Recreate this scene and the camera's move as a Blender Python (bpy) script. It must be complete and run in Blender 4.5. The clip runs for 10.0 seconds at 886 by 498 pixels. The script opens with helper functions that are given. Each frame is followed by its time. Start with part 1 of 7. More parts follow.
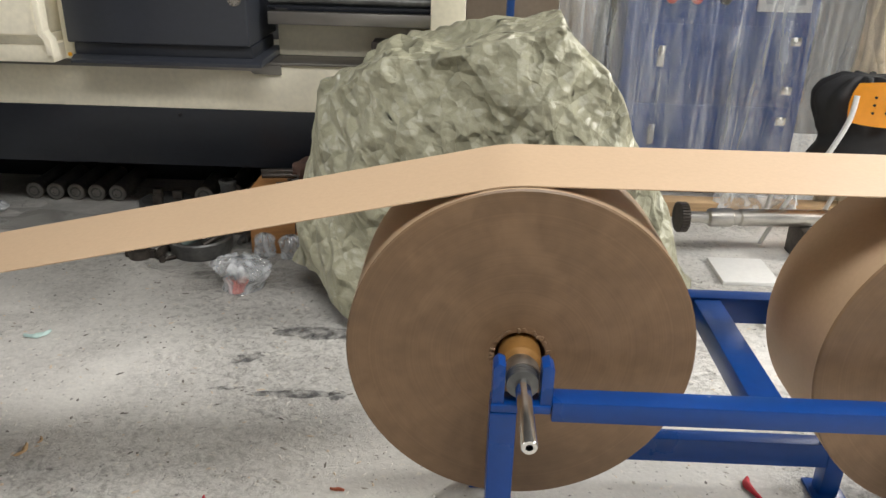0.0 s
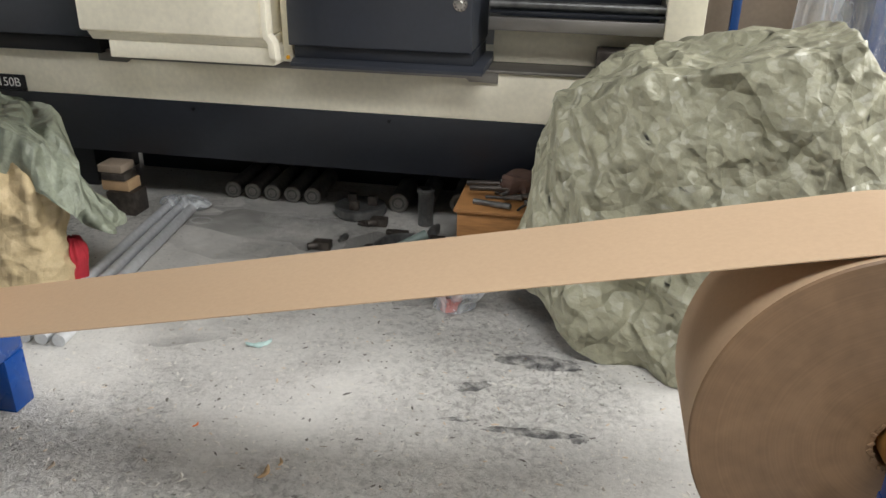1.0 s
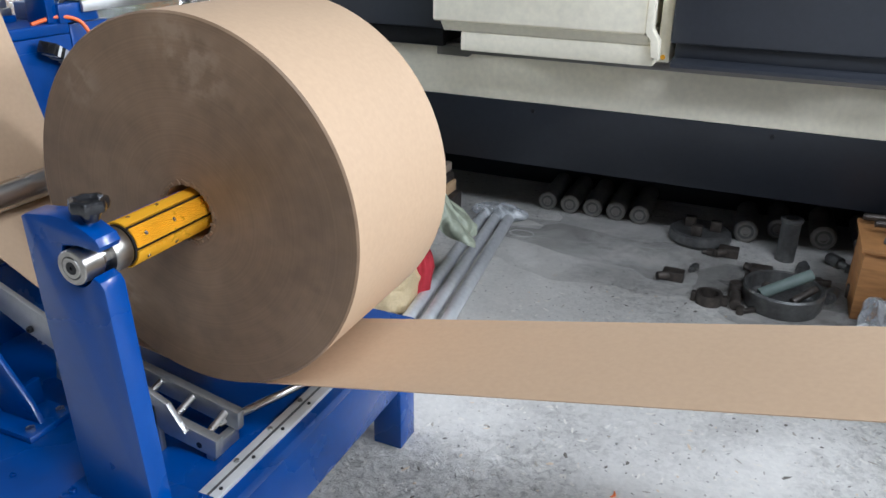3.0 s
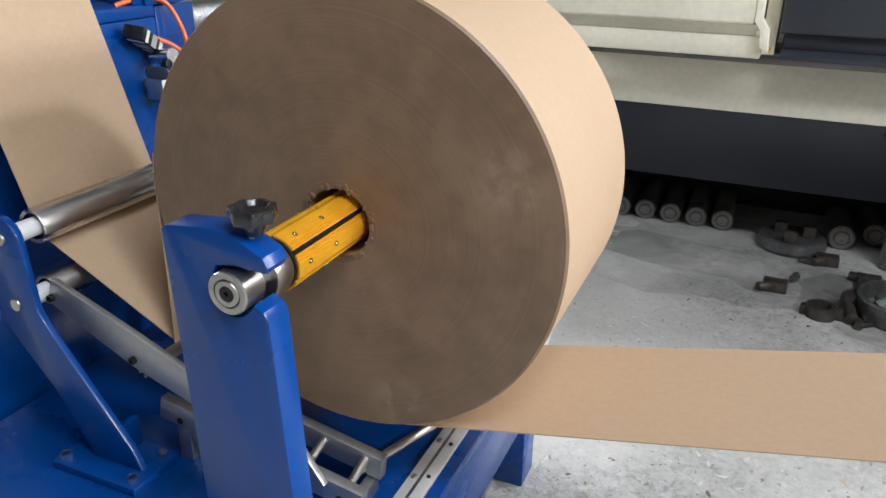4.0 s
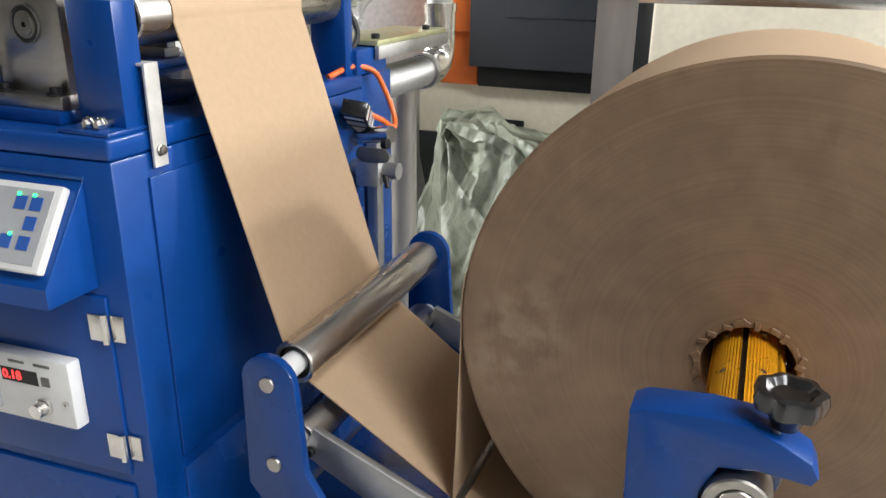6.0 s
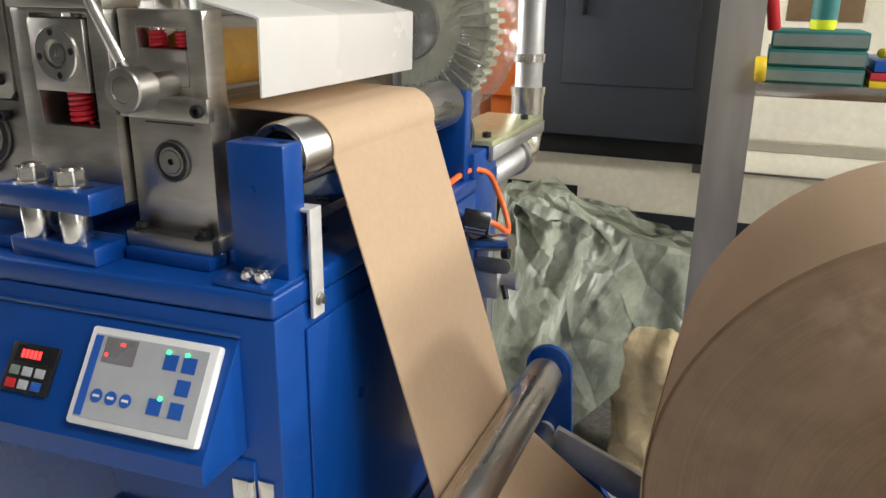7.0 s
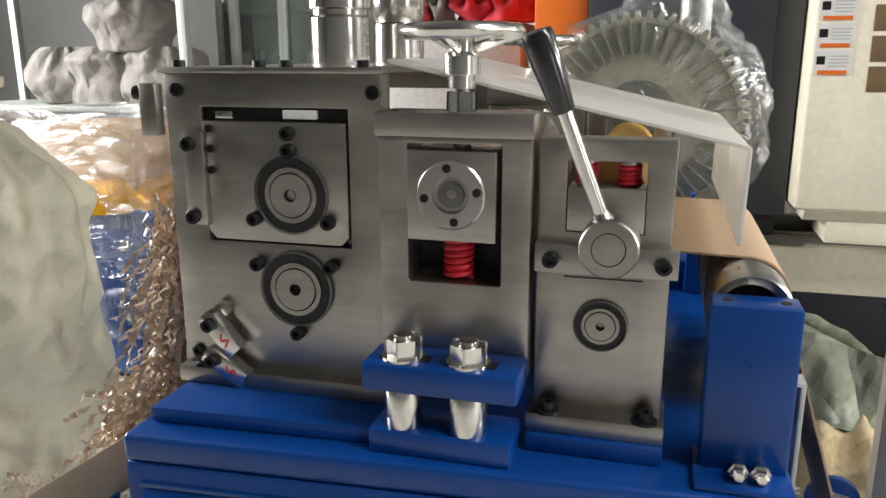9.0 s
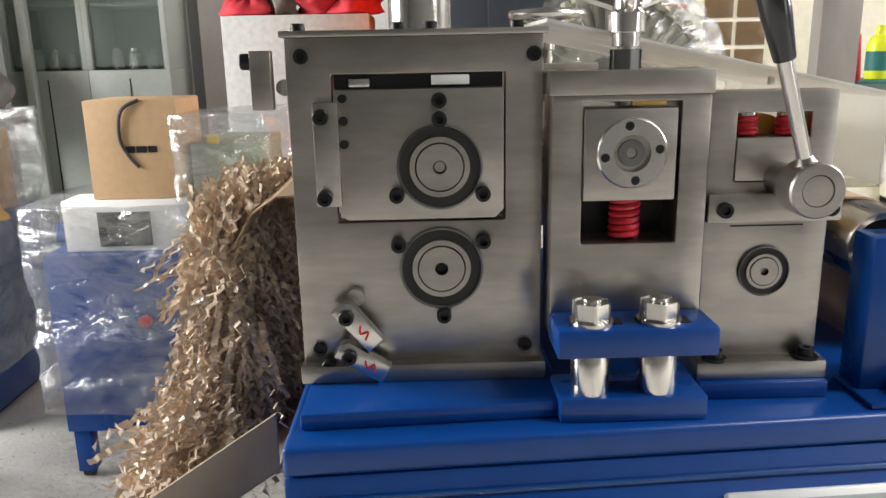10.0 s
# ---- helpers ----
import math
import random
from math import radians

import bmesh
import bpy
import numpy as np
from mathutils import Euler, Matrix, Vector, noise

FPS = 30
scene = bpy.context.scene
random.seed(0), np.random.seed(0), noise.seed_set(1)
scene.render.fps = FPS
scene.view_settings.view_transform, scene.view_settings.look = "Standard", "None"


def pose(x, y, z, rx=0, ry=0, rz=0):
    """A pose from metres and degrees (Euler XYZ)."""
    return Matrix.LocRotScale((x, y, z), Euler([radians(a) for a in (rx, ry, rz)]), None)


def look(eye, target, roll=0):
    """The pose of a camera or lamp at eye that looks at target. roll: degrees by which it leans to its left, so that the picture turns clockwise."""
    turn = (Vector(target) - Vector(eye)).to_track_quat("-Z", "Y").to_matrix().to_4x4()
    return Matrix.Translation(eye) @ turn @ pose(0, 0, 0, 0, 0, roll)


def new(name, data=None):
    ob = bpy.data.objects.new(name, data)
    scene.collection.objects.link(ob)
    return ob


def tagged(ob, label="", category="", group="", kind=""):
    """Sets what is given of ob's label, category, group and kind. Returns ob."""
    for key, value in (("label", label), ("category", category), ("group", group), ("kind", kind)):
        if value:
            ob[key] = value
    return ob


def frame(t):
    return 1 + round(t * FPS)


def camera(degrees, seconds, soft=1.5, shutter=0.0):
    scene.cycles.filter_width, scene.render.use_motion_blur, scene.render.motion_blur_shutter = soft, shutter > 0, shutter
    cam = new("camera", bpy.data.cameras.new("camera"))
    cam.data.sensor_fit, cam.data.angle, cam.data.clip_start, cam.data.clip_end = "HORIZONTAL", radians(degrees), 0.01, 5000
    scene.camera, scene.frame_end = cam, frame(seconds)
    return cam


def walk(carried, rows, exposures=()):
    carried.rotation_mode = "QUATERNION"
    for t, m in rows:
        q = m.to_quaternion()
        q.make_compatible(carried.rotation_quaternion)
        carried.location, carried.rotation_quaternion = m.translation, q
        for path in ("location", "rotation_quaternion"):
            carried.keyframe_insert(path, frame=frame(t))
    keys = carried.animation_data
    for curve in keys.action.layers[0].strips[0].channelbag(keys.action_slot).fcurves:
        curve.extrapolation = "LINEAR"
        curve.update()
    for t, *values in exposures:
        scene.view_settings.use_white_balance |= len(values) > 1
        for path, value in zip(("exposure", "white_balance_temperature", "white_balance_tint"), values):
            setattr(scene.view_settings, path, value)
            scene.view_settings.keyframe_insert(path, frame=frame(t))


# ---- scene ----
cam = camera(59.6, 10.0)
PATH = [
    (0, (-0.036, 0.122, 1.577), (-0.08, 1.954, 0.775), 1.5),
    (0.5, (-0.283, 0.215, 1.57), (-0.466, 2.038, 0.767), 1.5),
    (1, (-0.529, 0.305, 1.579), (-0.856, 2.102, 0.765), 1.1),
    (1.5, (-0.763, 0.388, 1.55), (-1.22, 2.158, 0.738), 0.9),
    (2, (-0.992, 0.46, 1.526), (-1.566, 2.195, 0.715), 0.9),
    (2.5, (-1.21, 0.483, 1.506), (-1.878, 2.186, 0.698), 0.9),
    (3, (-1.464, 0.505, 1.454), (-2.192, 2.184, 0.647), 0.8),
    (3.2, (-1.537, 0.515, 1.447), (-2.285, 2.183, 0.636), 0.8),
    (4.3, (-1.963, 0.613, 1.349), (-2.68, 2.307, 0.566), 0.7),
    (4.5, (-2.021, 0.605, 1.351), (-2.729, 2.309, 0.58), 0.8),
    (5, (-2.19, 0.605, 1.353), (-2.884, 2.326, 0.606), 0.7),
    (5.2, (-2.264, 0.604, 1.36), (-2.954, 2.33, 0.623), 0.7),
    (6.3, (-2.58, 0.702, 1.396), (-3.281, 2.445, 0.712), 0.8),
    (6.5, (-2.633, 0.715, 1.435), (-3.333, 2.465, 0.764), 0.9),
    (7, (-2.769, 0.712, 1.485), (-3.473, 2.477, 0.861), 0.8),
    (7.5, (-2.916, 0.672, 1.534), (-3.622, 2.454, 0.963), 0.9),
    (8, (-3.078, 0.668, 1.541), (-3.771, 2.47, 1.018), 0.8),
    (8.5, (-3.232, 0.716, 1.541), (-3.875, 2.542, 1.037), 0.4),
    (9, (-3.374, 0.737, 1.538), (-3.893, 2.607, 1.053), -0.1),
    (9.5, (-3.564, 0.706, 1.55), (-3.848, 2.621, 1.049), -0.7),
    (10, (-3.748, 0.713, 1.504), (-3.711, 2.652, 1.015), -1.1),
]
walk(cam, [(t, look(eye, target, roll)) for t, eye, target, roll in PATH],
     exposures=[(0, -0.17, 6600, 10), (1.2, -0.1, 6300, 10), (2.3, 0.02, 5600, 10), (3.2, 0.1, 5600, 10), (4.4, 0.23, 6050, 10), (5.0, 0.36, 5700, 10), (6.5, 0.40, 6650, 10), (7.2, 0.26, 6600, 10), (8.0, 0.2, 6850, 10), (9.5, 0.22, 6450, 10), (10, 0.46, 6600, 10)])

# ---- light ----
world = bpy.data.worlds.new("sky")
scene.world = world
world.use_nodes = True
wn = world.node_tree
sky = wn.nodes.new("ShaderNodeTexSky")
sky.sky_type, sky.sun_disc = "NISHITA", False
sky.sun_elevation, sky.sun_rotation = radians(30), radians(45)
wn.links.new(sky.outputs[0], wn.nodes["Background"].inputs[0])
wn.nodes["Background"].inputs[1].default_value = 0.1


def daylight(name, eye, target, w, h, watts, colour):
    """An area lamp for the sky's light in an unseen opening of the hall."""
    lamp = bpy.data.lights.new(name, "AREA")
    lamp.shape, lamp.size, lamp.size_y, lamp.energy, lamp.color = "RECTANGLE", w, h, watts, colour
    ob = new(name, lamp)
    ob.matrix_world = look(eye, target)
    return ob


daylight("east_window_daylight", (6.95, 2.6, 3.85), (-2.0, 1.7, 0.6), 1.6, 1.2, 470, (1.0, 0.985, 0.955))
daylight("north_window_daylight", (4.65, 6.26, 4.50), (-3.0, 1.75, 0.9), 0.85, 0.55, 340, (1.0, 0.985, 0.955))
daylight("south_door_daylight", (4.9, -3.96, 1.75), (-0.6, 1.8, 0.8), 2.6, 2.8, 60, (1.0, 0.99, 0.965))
# added overhead fill for the floor and lathe front; no skylight is in view
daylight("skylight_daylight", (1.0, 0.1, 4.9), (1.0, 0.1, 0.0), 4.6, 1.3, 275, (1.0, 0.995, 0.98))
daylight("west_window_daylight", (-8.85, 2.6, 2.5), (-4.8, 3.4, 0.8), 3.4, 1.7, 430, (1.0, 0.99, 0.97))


# ---- materials ----
def material(name, colour, rough=0.5, metal=0.0, grain=0.12, grain_size=40.0, blotch=0.12, blotch_size=3.0, bump=0.05,
             bump_size=120.0, stretch=(1, 1, 1), coat=0.0, spec=0.5, rough_var=0.08):
    """A principled surface whose colour and gloss vary at two scales and whose relief is a fine grain."""
    m = bpy.data.materials.new(name)
    m.use_nodes = True
    n, l = m.node_tree.nodes, m.node_tree.links
    p = n["Principled BSDF"]
    tc, mp = n.new("ShaderNodeTexCoord"), n.new("ShaderNodeMapping")
    mp.inputs["Scale"].default_value = stretch
    l.new(tc.outputs["Object"], mp.inputs["Vector"])

    def noisy(size, detail=4.0):
        t = n.new("ShaderNodeTexNoise")
        t.inputs["Scale"].default_value, t.inputs["Detail"].default_value = size, detail
        l.new(mp.outputs[0], t.inputs["Vector"])
        return t.outputs["Fac"]

    def ramp(src, low, high):
        r = n.new("ShaderNodeMapRange")
        r.inputs["From Min"].default_value, r.inputs["From Max"].default_value = 0.3, 0.7
        r.inputs["To Min"].default_value, r.inputs["To Max"].default_value = low, high
        l.new(src, r.inputs["Value"])
        return r.outputs[0]

    fine, broad = noisy(grain_size), noisy(blotch_size, 6.0)
    mul = n.new("ShaderNodeMath")
    mul.operation = "MULTIPLY"
    l.new(ramp(fine, 1 - grain, 1 + grain), mul.inputs[0])
    l.new(ramp(broad, 1 - blotch, 1 + blotch), mul.inputs[1])
    mix = n.new("ShaderNodeVectorMath")
    mix.operation = "SCALE"
    mix.inputs[0].default_value = colour
    l.new(mul.outputs[0], mix.inputs["Scale"])
    l.new(mix.outputs[0], p.inputs["Base Color"])
    l.new(ramp(broad, max(0.02, rough - rough_var), min(1, rough + rough_var)), p.inputs["Roughness"])
    p.inputs["Metallic"].default_value = metal
    p.inputs["Coat Weight"].default_value = coat
    p.inputs["Coat Roughness"].default_value = 0.12
    p.inputs["Specular IOR Level"].default_value = spec
    if bump:
        b = n.new("ShaderNodeBump")
        b.inputs["Strength"].default_value, b.inputs["Distance"].default_value = bump, 0.002
        l.new(noisy(bump_size, 6.0), b.inputs["Height"])
        l.new(b.outputs[0], p.inputs["Normal"])
    return m


def glow(name, colour, strength):
    m = bpy.data.materials.new(name)
    m.use_nodes = True
    p = m.node_tree.nodes["Principled BSDF"]
    p.inputs["Base Color"].default_value = (*colour, 1)
    p.inputs["Emission Color"].default_value = (*colour, 1)
    p.inputs["Emission Strength"].default_value = strength
    return m


def film_plastic(name, haze, tint=(0.9, 0.93, 0.95), gloss_share=0.13, size=9.0, stretch=(1, 1, 1), rough=0.16):
    """Thin crumpled plastic film: mostly clear, with sharp glints and bright folds painted in by a milky mask."""
    m = bpy.data.materials.new(name)
    m.use_nodes = True
    n, l = m.node_tree.nodes, m.node_tree.links
    n.remove(n["Principled BSDF"])
    out = n["Material Output"]
    clear, gloss, milk = n.new("ShaderNodeBsdfTransparent"), n.new("ShaderNodeBsdfGlossy"), n.new("ShaderNodeBsdfDiffuse")
    gloss.inputs["Roughness"].default_value = rough
    milk.inputs["Color"].default_value = (*tint, 1)
    clear.inputs["Color"].default_value = (0.96, 0.97, 0.98, 1)
    t, b = n.new("ShaderNodeTexNoise"), n.new("ShaderNodeBump")
    t.inputs["Scale"].default_value, t.inputs["Detail"].default_value, t.inputs["Distortion"].default_value = size, 6.0, 1.4
    tc, mp = n.new("ShaderNodeTexCoord"), n.new("ShaderNodeMapping")
    mp.inputs["Scale"].default_value = stretch
    l.new(tc.outputs["Object"], mp.inputs["Vector"])
    l.new(mp.outputs[0], t.inputs["Vector"])
    b.inputs["Strength"].default_value, b.inputs["Distance"].default_value = 0.9, 0.045
    l.new(t.outputs["Fac"], b.inputs["Height"])
    l.new(b.outputs[0], gloss.inputs["Normal"])
    r = n.new("ShaderNodeMapRange")
    r.inputs["From Min"].default_value, r.inputs["From Max"].default_value = 0.4, 0.75
    # milky share follows the noise, putting the folds' bright streaks into the colour
    r.inputs["To Min"].default_value, r.inputs["To Max"].default_value = haze * 0.2, min(1, haze * 2.2)
    l.new(t.outputs["Fac"], r.inputs["Value"])
    a, c = n.new("ShaderNodeMixShader"), n.new("ShaderNodeMixShader")
    l.new(r.outputs[0], a.inputs[0])
    l.new(clear.outputs[0], a.inputs[1])
    l.new(milk.outputs[0], a.inputs[2])
    c.inputs[0].default_value = gloss_share
    l.new(a.outputs[0], c.inputs[1])
    l.new(gloss.outputs[0], c.inputs[2])
    l.new(c.outputs[0], out.inputs["Surface"])
    return m


def wound_paper(name, colour, scuffs=()):
    """The end face of a wound roll: fine rings round the axis, smudges and scuffs."""
    m = material(name, colour, 0.5, spec=0.42, grain=0.10, grain_size=25, blotch=0.15, blotch_size=3.5, bump=0.0, rough_var=0.12)
    n, l = m.node_tree.nodes, m.node_tree.links
    p = n["Principled BSDF"]
    tc, sep = n.new("ShaderNodeTexCoord"), n.new("ShaderNodeSeparateXYZ")
    l.new(tc.outputs["Object"], sep.inputs[0])
    flat, ln = n.new("ShaderNodeCombineXYZ"), n.new("ShaderNodeVectorMath")
    l.new(sep.outputs["X"], flat.inputs["X"])
    l.new(sep.outputs["Z"], flat.inputs["Z"])
    ln.operation = "LENGTH"
    l.new(flat.outputs[0], ln.inputs[0])
    ring = n.new("ShaderNodeTexNoise")
    ring.noise_dimensions = "1D"
    ring.inputs["Scale"].default_value, ring.inputs["Detail"].default_value = 220.0, 8.0
    l.new(ln.outputs["Value"], ring.inputs["W"])
    r = n.new("ShaderNodeMapRange")
    r.inputs["From Min"].default_value, r.inputs["From Max"].default_value = 0.3, 0.7
    r.inputs["To Min"].default_value, r.inputs["To Max"].default_value = 0.94, 1.06
    l.new(ring.outputs["Fac"], r.inputs["Value"])
    old = p.inputs["Base Color"].links[0].from_socket
    sc = n.new("ShaderNodeVectorMath")
    sc.operation = "SCALE"
    l.new(old, sc.inputs[0])
    l.new(r.outputs[0], sc.inputs["Scale"])
    # pale scuffs with ragged shapes
    sm, mr = n.new("ShaderNodeTexNoise"), n.new("ShaderNodeMapRange")
    sm.inputs["Scale"].default_value, sm.inputs["Detail"].default_value, sm.inputs["Distortion"].default_value = 7.5, 9.0, 0.8
    l.new(tc.outputs["Object"], sm.inputs["Vector"])
    mr.inputs["From Min"].default_value, mr.inputs["From Max"].default_value = 0.54, 0.66
    mr.inputs["To Max"].default_value = 0.26
    l.new(sm.outputs["Fac"], mr.inputs["Value"])
    mx = n.new("ShaderNodeMix")
    mx.data_type = "RGBA"
    l.new(mr.outputs[0], mx.inputs["Factor"])
    l.new(sc.outputs[0], mx.inputs["A"])
    mx.inputs["B"].default_value = (colour[0] * 1.5, colour[1] * 1.55, colour[2] * 1.6, 1)
    l.new(mx.outputs["Result"], p.inputs["Base Color"])
    for sx, sz, sr in scuffs:
        # a rubbed pale patch that breaks up into blotches
        gap, near, spot, both = n.new("ShaderNodeVectorMath"), n.new("ShaderNodeMapRange"), n.new("ShaderNodeMapRange"), n.new("ShaderNodeMath")
        gap.operation, both.operation = "DISTANCE", "MULTIPLY"
        gap.inputs[1].default_value = (sx, 0, sz)
        l.new(flat.outputs[0], gap.inputs[0])
        near.inputs["From Min"].default_value, near.inputs["From Max"].default_value = sr, sr * 0.4
        l.new(gap.outputs["Value"], near.inputs["Value"])
        blots = n.new("ShaderNodeTexNoise")
        blots.inputs["Scale"].default_value, blots.inputs["Detail"].default_value = 30.0, 4.0
        l.new(tc.outputs["Object"], blots.inputs["Vector"])
        spot.inputs["From Min"].default_value, spot.inputs["From Max"].default_value, spot.inputs["To Max"].default_value = 0.42, 0.6, 0.55
        l.new(blots.outputs["Fac"], spot.inputs["Value"])
        l.new(near.outputs[0], both.inputs[0])
        l.new(spot.outputs[0], both.inputs[1])
        rub = n.new("ShaderNodeMix")
        rub.data_type = "RGBA"
        l.new(both.outputs[0], rub.inputs["Factor"])
        l.new(p.inputs["Base Color"].links[0].from_socket, rub.inputs["A"])
        rub.inputs["B"].default_value = (colour[0] * 1.75, colour[1] * 1.95, colour[2] * 2.2, 1)
        l.new(rub.outputs["Result"], p.inputs["Base Color"])
    b = n.new("ShaderNodeBump")
    b.inputs["Strength"].default_value, b.inputs["Distance"].default_value = 0.12, 0.002
    l.new(ring.outputs["Fac"], b.inputs["Height"])
    l.new(b.outputs[0], p.inputs["Normal"])
    return m


def concrete(name):
    """Worn concrete: cloudy pale and grey patches, scoured rough zones, pits and paste-coloured scars."""
    m = material(name, (0.63, 0.61, 0.57), 0.78, grain=0.06, grain_size=60, blotch=0.16, blotch_size=1.4, bump=0.0, rough_var=0.1)
    n, l = m.node_tree.nodes, m.node_tree.links
    p = n["Principled BSDF"]
    tc = n.new("ShaderNodeTexCoord")

    def field(size, low, high, amount, detail=5.0, distort=0.6, rough=0.5, move=0.0):
        t, r, mp = n.new("ShaderNodeTexNoise"), n.new("ShaderNodeMapRange"), n.new("ShaderNodeMapping")
        mp.inputs["Location"].default_value = (move, move * 0.6, 0)
        l.new(tc.outputs["Object"], mp.inputs["Vector"])
        t.inputs["Scale"].default_value, t.inputs["Detail"].default_value, t.inputs["Distortion"].default_value = size, detail, distort
        t.inputs["Roughness"].default_value = rough
        l.new(mp.outputs[0], t.inputs["Vector"])
        r.inputs["From Min"].default_value, r.inputs["From Max"].default_value, r.inputs["To Max"].default_value = low, high, amount
        l.new(t.outputs["Fac"], r.inputs["Value"])
        return r.outputs[0]

    def times(a, b):
        k = n.new("ShaderNodeMath")
        k.operation = "MULTIPLY"
        l.new(a, k.inputs[0])
        l.new(b, k.inputs[1])
        return k.outputs[0]

    def over(src, fac, colour):
        mx = n.new("ShaderNodeMix")
        mx.data_type = "RGBA"
        l.new(fac, mx.inputs["Factor"])
        l.new(src, mx.inputs["A"])
        mx.inputs["B"].default_value = (*colour, 1)
        return mx.outputs["Result"]

    scoured = field(0.9, 0.38, 0.60, 1.0, 4.0, 0.8, move=7.3)
    grit = field(26, 0.42, 0.62, 1.0, 9.0, 1.0, 0.7)
    c = p.inputs["Base Color"].links[0].from_socket
    c = over(c, field(3.2, 0.50, 0.70, 0.40, 8.0, 1.0, 0.62), (0.42, 0.405, 0.375))
    c = over(c, field(6.5, 0.56, 0.70, 0.45, 7.0, 1.2, 0.6, 3.1), (0.70, 0.685, 0.64))
    c = over(c, times(scoured, field(30, 0.47, 0.63, 0.62, 9.0, 0.7, 0.7, 1.7)), (0.20, 0.19, 0.17))
    c = over(c, times(scoured, field(38, 0.53, 0.66, 0.55, 7.0, 0.5, 0.65, 5.9)), (0.74, 0.72, 0.68))
    c = over(c, field(48, 0.66, 0.71, 0.75, 3.0, 0.3, 0.5, 2.2), (0.13, 0.12, 0.11))
    c = over(c, field(34, 0.655, 0.69, 0.7, 3.0, 0.9, 0.5, 8.8), (0.72, 0.68, 0.60))
    c = over(c, field(1.1, 0.60, 0.80, 0.5, 8.0, 1.2, 0.6, 4.4), (0.20, 0.19, 0.17))
    l.new(c, p.inputs["Base Color"])
    b, fine = n.new("ShaderNodeBump"), n.new("ShaderNodeBump")
    b.inputs["Strength"].default_value, b.inputs["Distance"].default_value = 0.9, 0.006
    l.new(times(scoured, grit), b.inputs["Height"])
    fine.inputs["Strength"].default_value, fine.inputs["Distance"].default_value = 0.5, 0.002
    l.new(field(55, 0.3, 0.7, 1.0, 6.0), fine.inputs["Height"])
    l.new(b.outputs[0], fine.inputs["Normal"])
    l.new(fine.outputs[0], p.inputs["Normal"])
    return m


KRAFT = material("kraft_paper", (0.50, 0.355, 0.228), 0.62, grain=0.03, grain_size=90, blotch=0.03, blotch_size=2, bump=0.06, bump_size=300, spec=0.35)
WOUND = wound_paper("wound_kraft", (0.200, 0.120, 0.064))
WOUND_RUBBED = wound_paper("rubbed_wound_kraft", (0.222, 0.143, 0.084), ((0.28, -0.03, 0.085), (0.325, 0.035, 0.06), (0.20, 0.25, 0.06), (-0.24, 0.18, 0.07)))
BLUE = material("blue_enamel", (0.002, 0.050, 0.245), 0.30, grain=0.05, blotch=0.09, bump=0.08, bump_size=60, coat=0.12, spec=0.4)
DEEP_BLUE = material("dark_blue_enamel", (0.005, 0.055, 0.22), 0.32, grain=0.05, blotch=0.1, bump=0.08, bump_size=60, coat=0.3)
STEEL = material("ground_steel", (0.42, 0.40, 0.365), 0.36, 1.0, grain=0.08, grain_size=30, blotch=0.24, blotch_size=4, bump=0.025, bump_size=60, stretch=(1, 1, 4))
CHROME = material("chromed_roller", (0.60, 0.58, 0.55), 0.3, 1.0, grain=0.05, grain_size=12, blotch=0.1, blotch_size=6, bump=0.02, stretch=(6, 1, 6))
GROUND_STEEL = material("ground_steel", (0.62, 0.61, 0.59), 0.4, 0.25, grain=0.06, blotch=0.15, bump=0.02)
BRIGHT = material("bright_zinc", (0.72, 0.70, 0.66), 0.22, 1.0, grain=0.05, blotch=0.1, bump=0.02)
ALU = material("dull_aluminium", (0.50, 0.50, 0.49), 0.5, 1.0, grain=0.06, grain_size=60, blotch=0.12, bump=0.08)
GALV = material("galvanised_steel", (0.40, 0.38, 0.345), 0.45, 0.5, grain=0.22, grain_size=9, blotch=0.28, blotch_size=6, bump=0.06, stretch=(1, 1, 0.25))
GOLD = material("gold_anodised", (0.92, 0.47, 0.02), 0.32, 0.45, grain=0.06, blotch=0.08, bump=0.03)
BLACK = material("black_oxide", (0.018, 0.018, 0.02), 0.42, 0.5, grain=0.1, bump=0.03)
RUBBER = material("black_rubber", (0.02, 0.02, 0.021), 0.5, grain=0.1, bump=0.05)
BAKELITE = material("black_bakelite", (0.014, 0.014, 0.015), 0.22, grain=0.06, bump=0.02, coat=0.4)
MILKY = material("milky_acrylic", (0.80, 0.79, 0.76), 0.28, grain=0.02, blotch=0.04, bump=0.0)
mn, ml = MILKY.node_tree.nodes, MILKY.node_tree.links
see, half = mn.new("ShaderNodeBsdfTranslucent"), mn.new("ShaderNodeMixShader")
see.inputs["Color"].default_value = (0.82, 0.80, 0.75, 1)
half.inputs[0].default_value = 0.45
ml.new(mn["Principled BSDF"].outputs[0], half.inputs[1])
ml.new(see.outputs[0], half.inputs[2])
ml.new(half.outputs[0], mn["Material Output"].inputs["Surface"])
WHITE = material("white_plastic", (0.72, 0.72, 0.71), 0.4, grain=0.03, blotch=0.05, bump=0.02)
GREY = material("grey_panel_foil", (0.42, 0.43, 0.45), 0.4, grain=0.04, blotch=0.06, bump=0.02)
PANEL_BLUE = material("blue_key_foil", (0.02, 0.10, 0.42), 0.35, grain=0.04, bump=0.0)
CREAM = material("cream_enamel", (0.86, 0.80, 0.64), 0.42, grain=0.05, blotch=0.14, blotch_size=1.6, bump=0.06, bump_size=70)
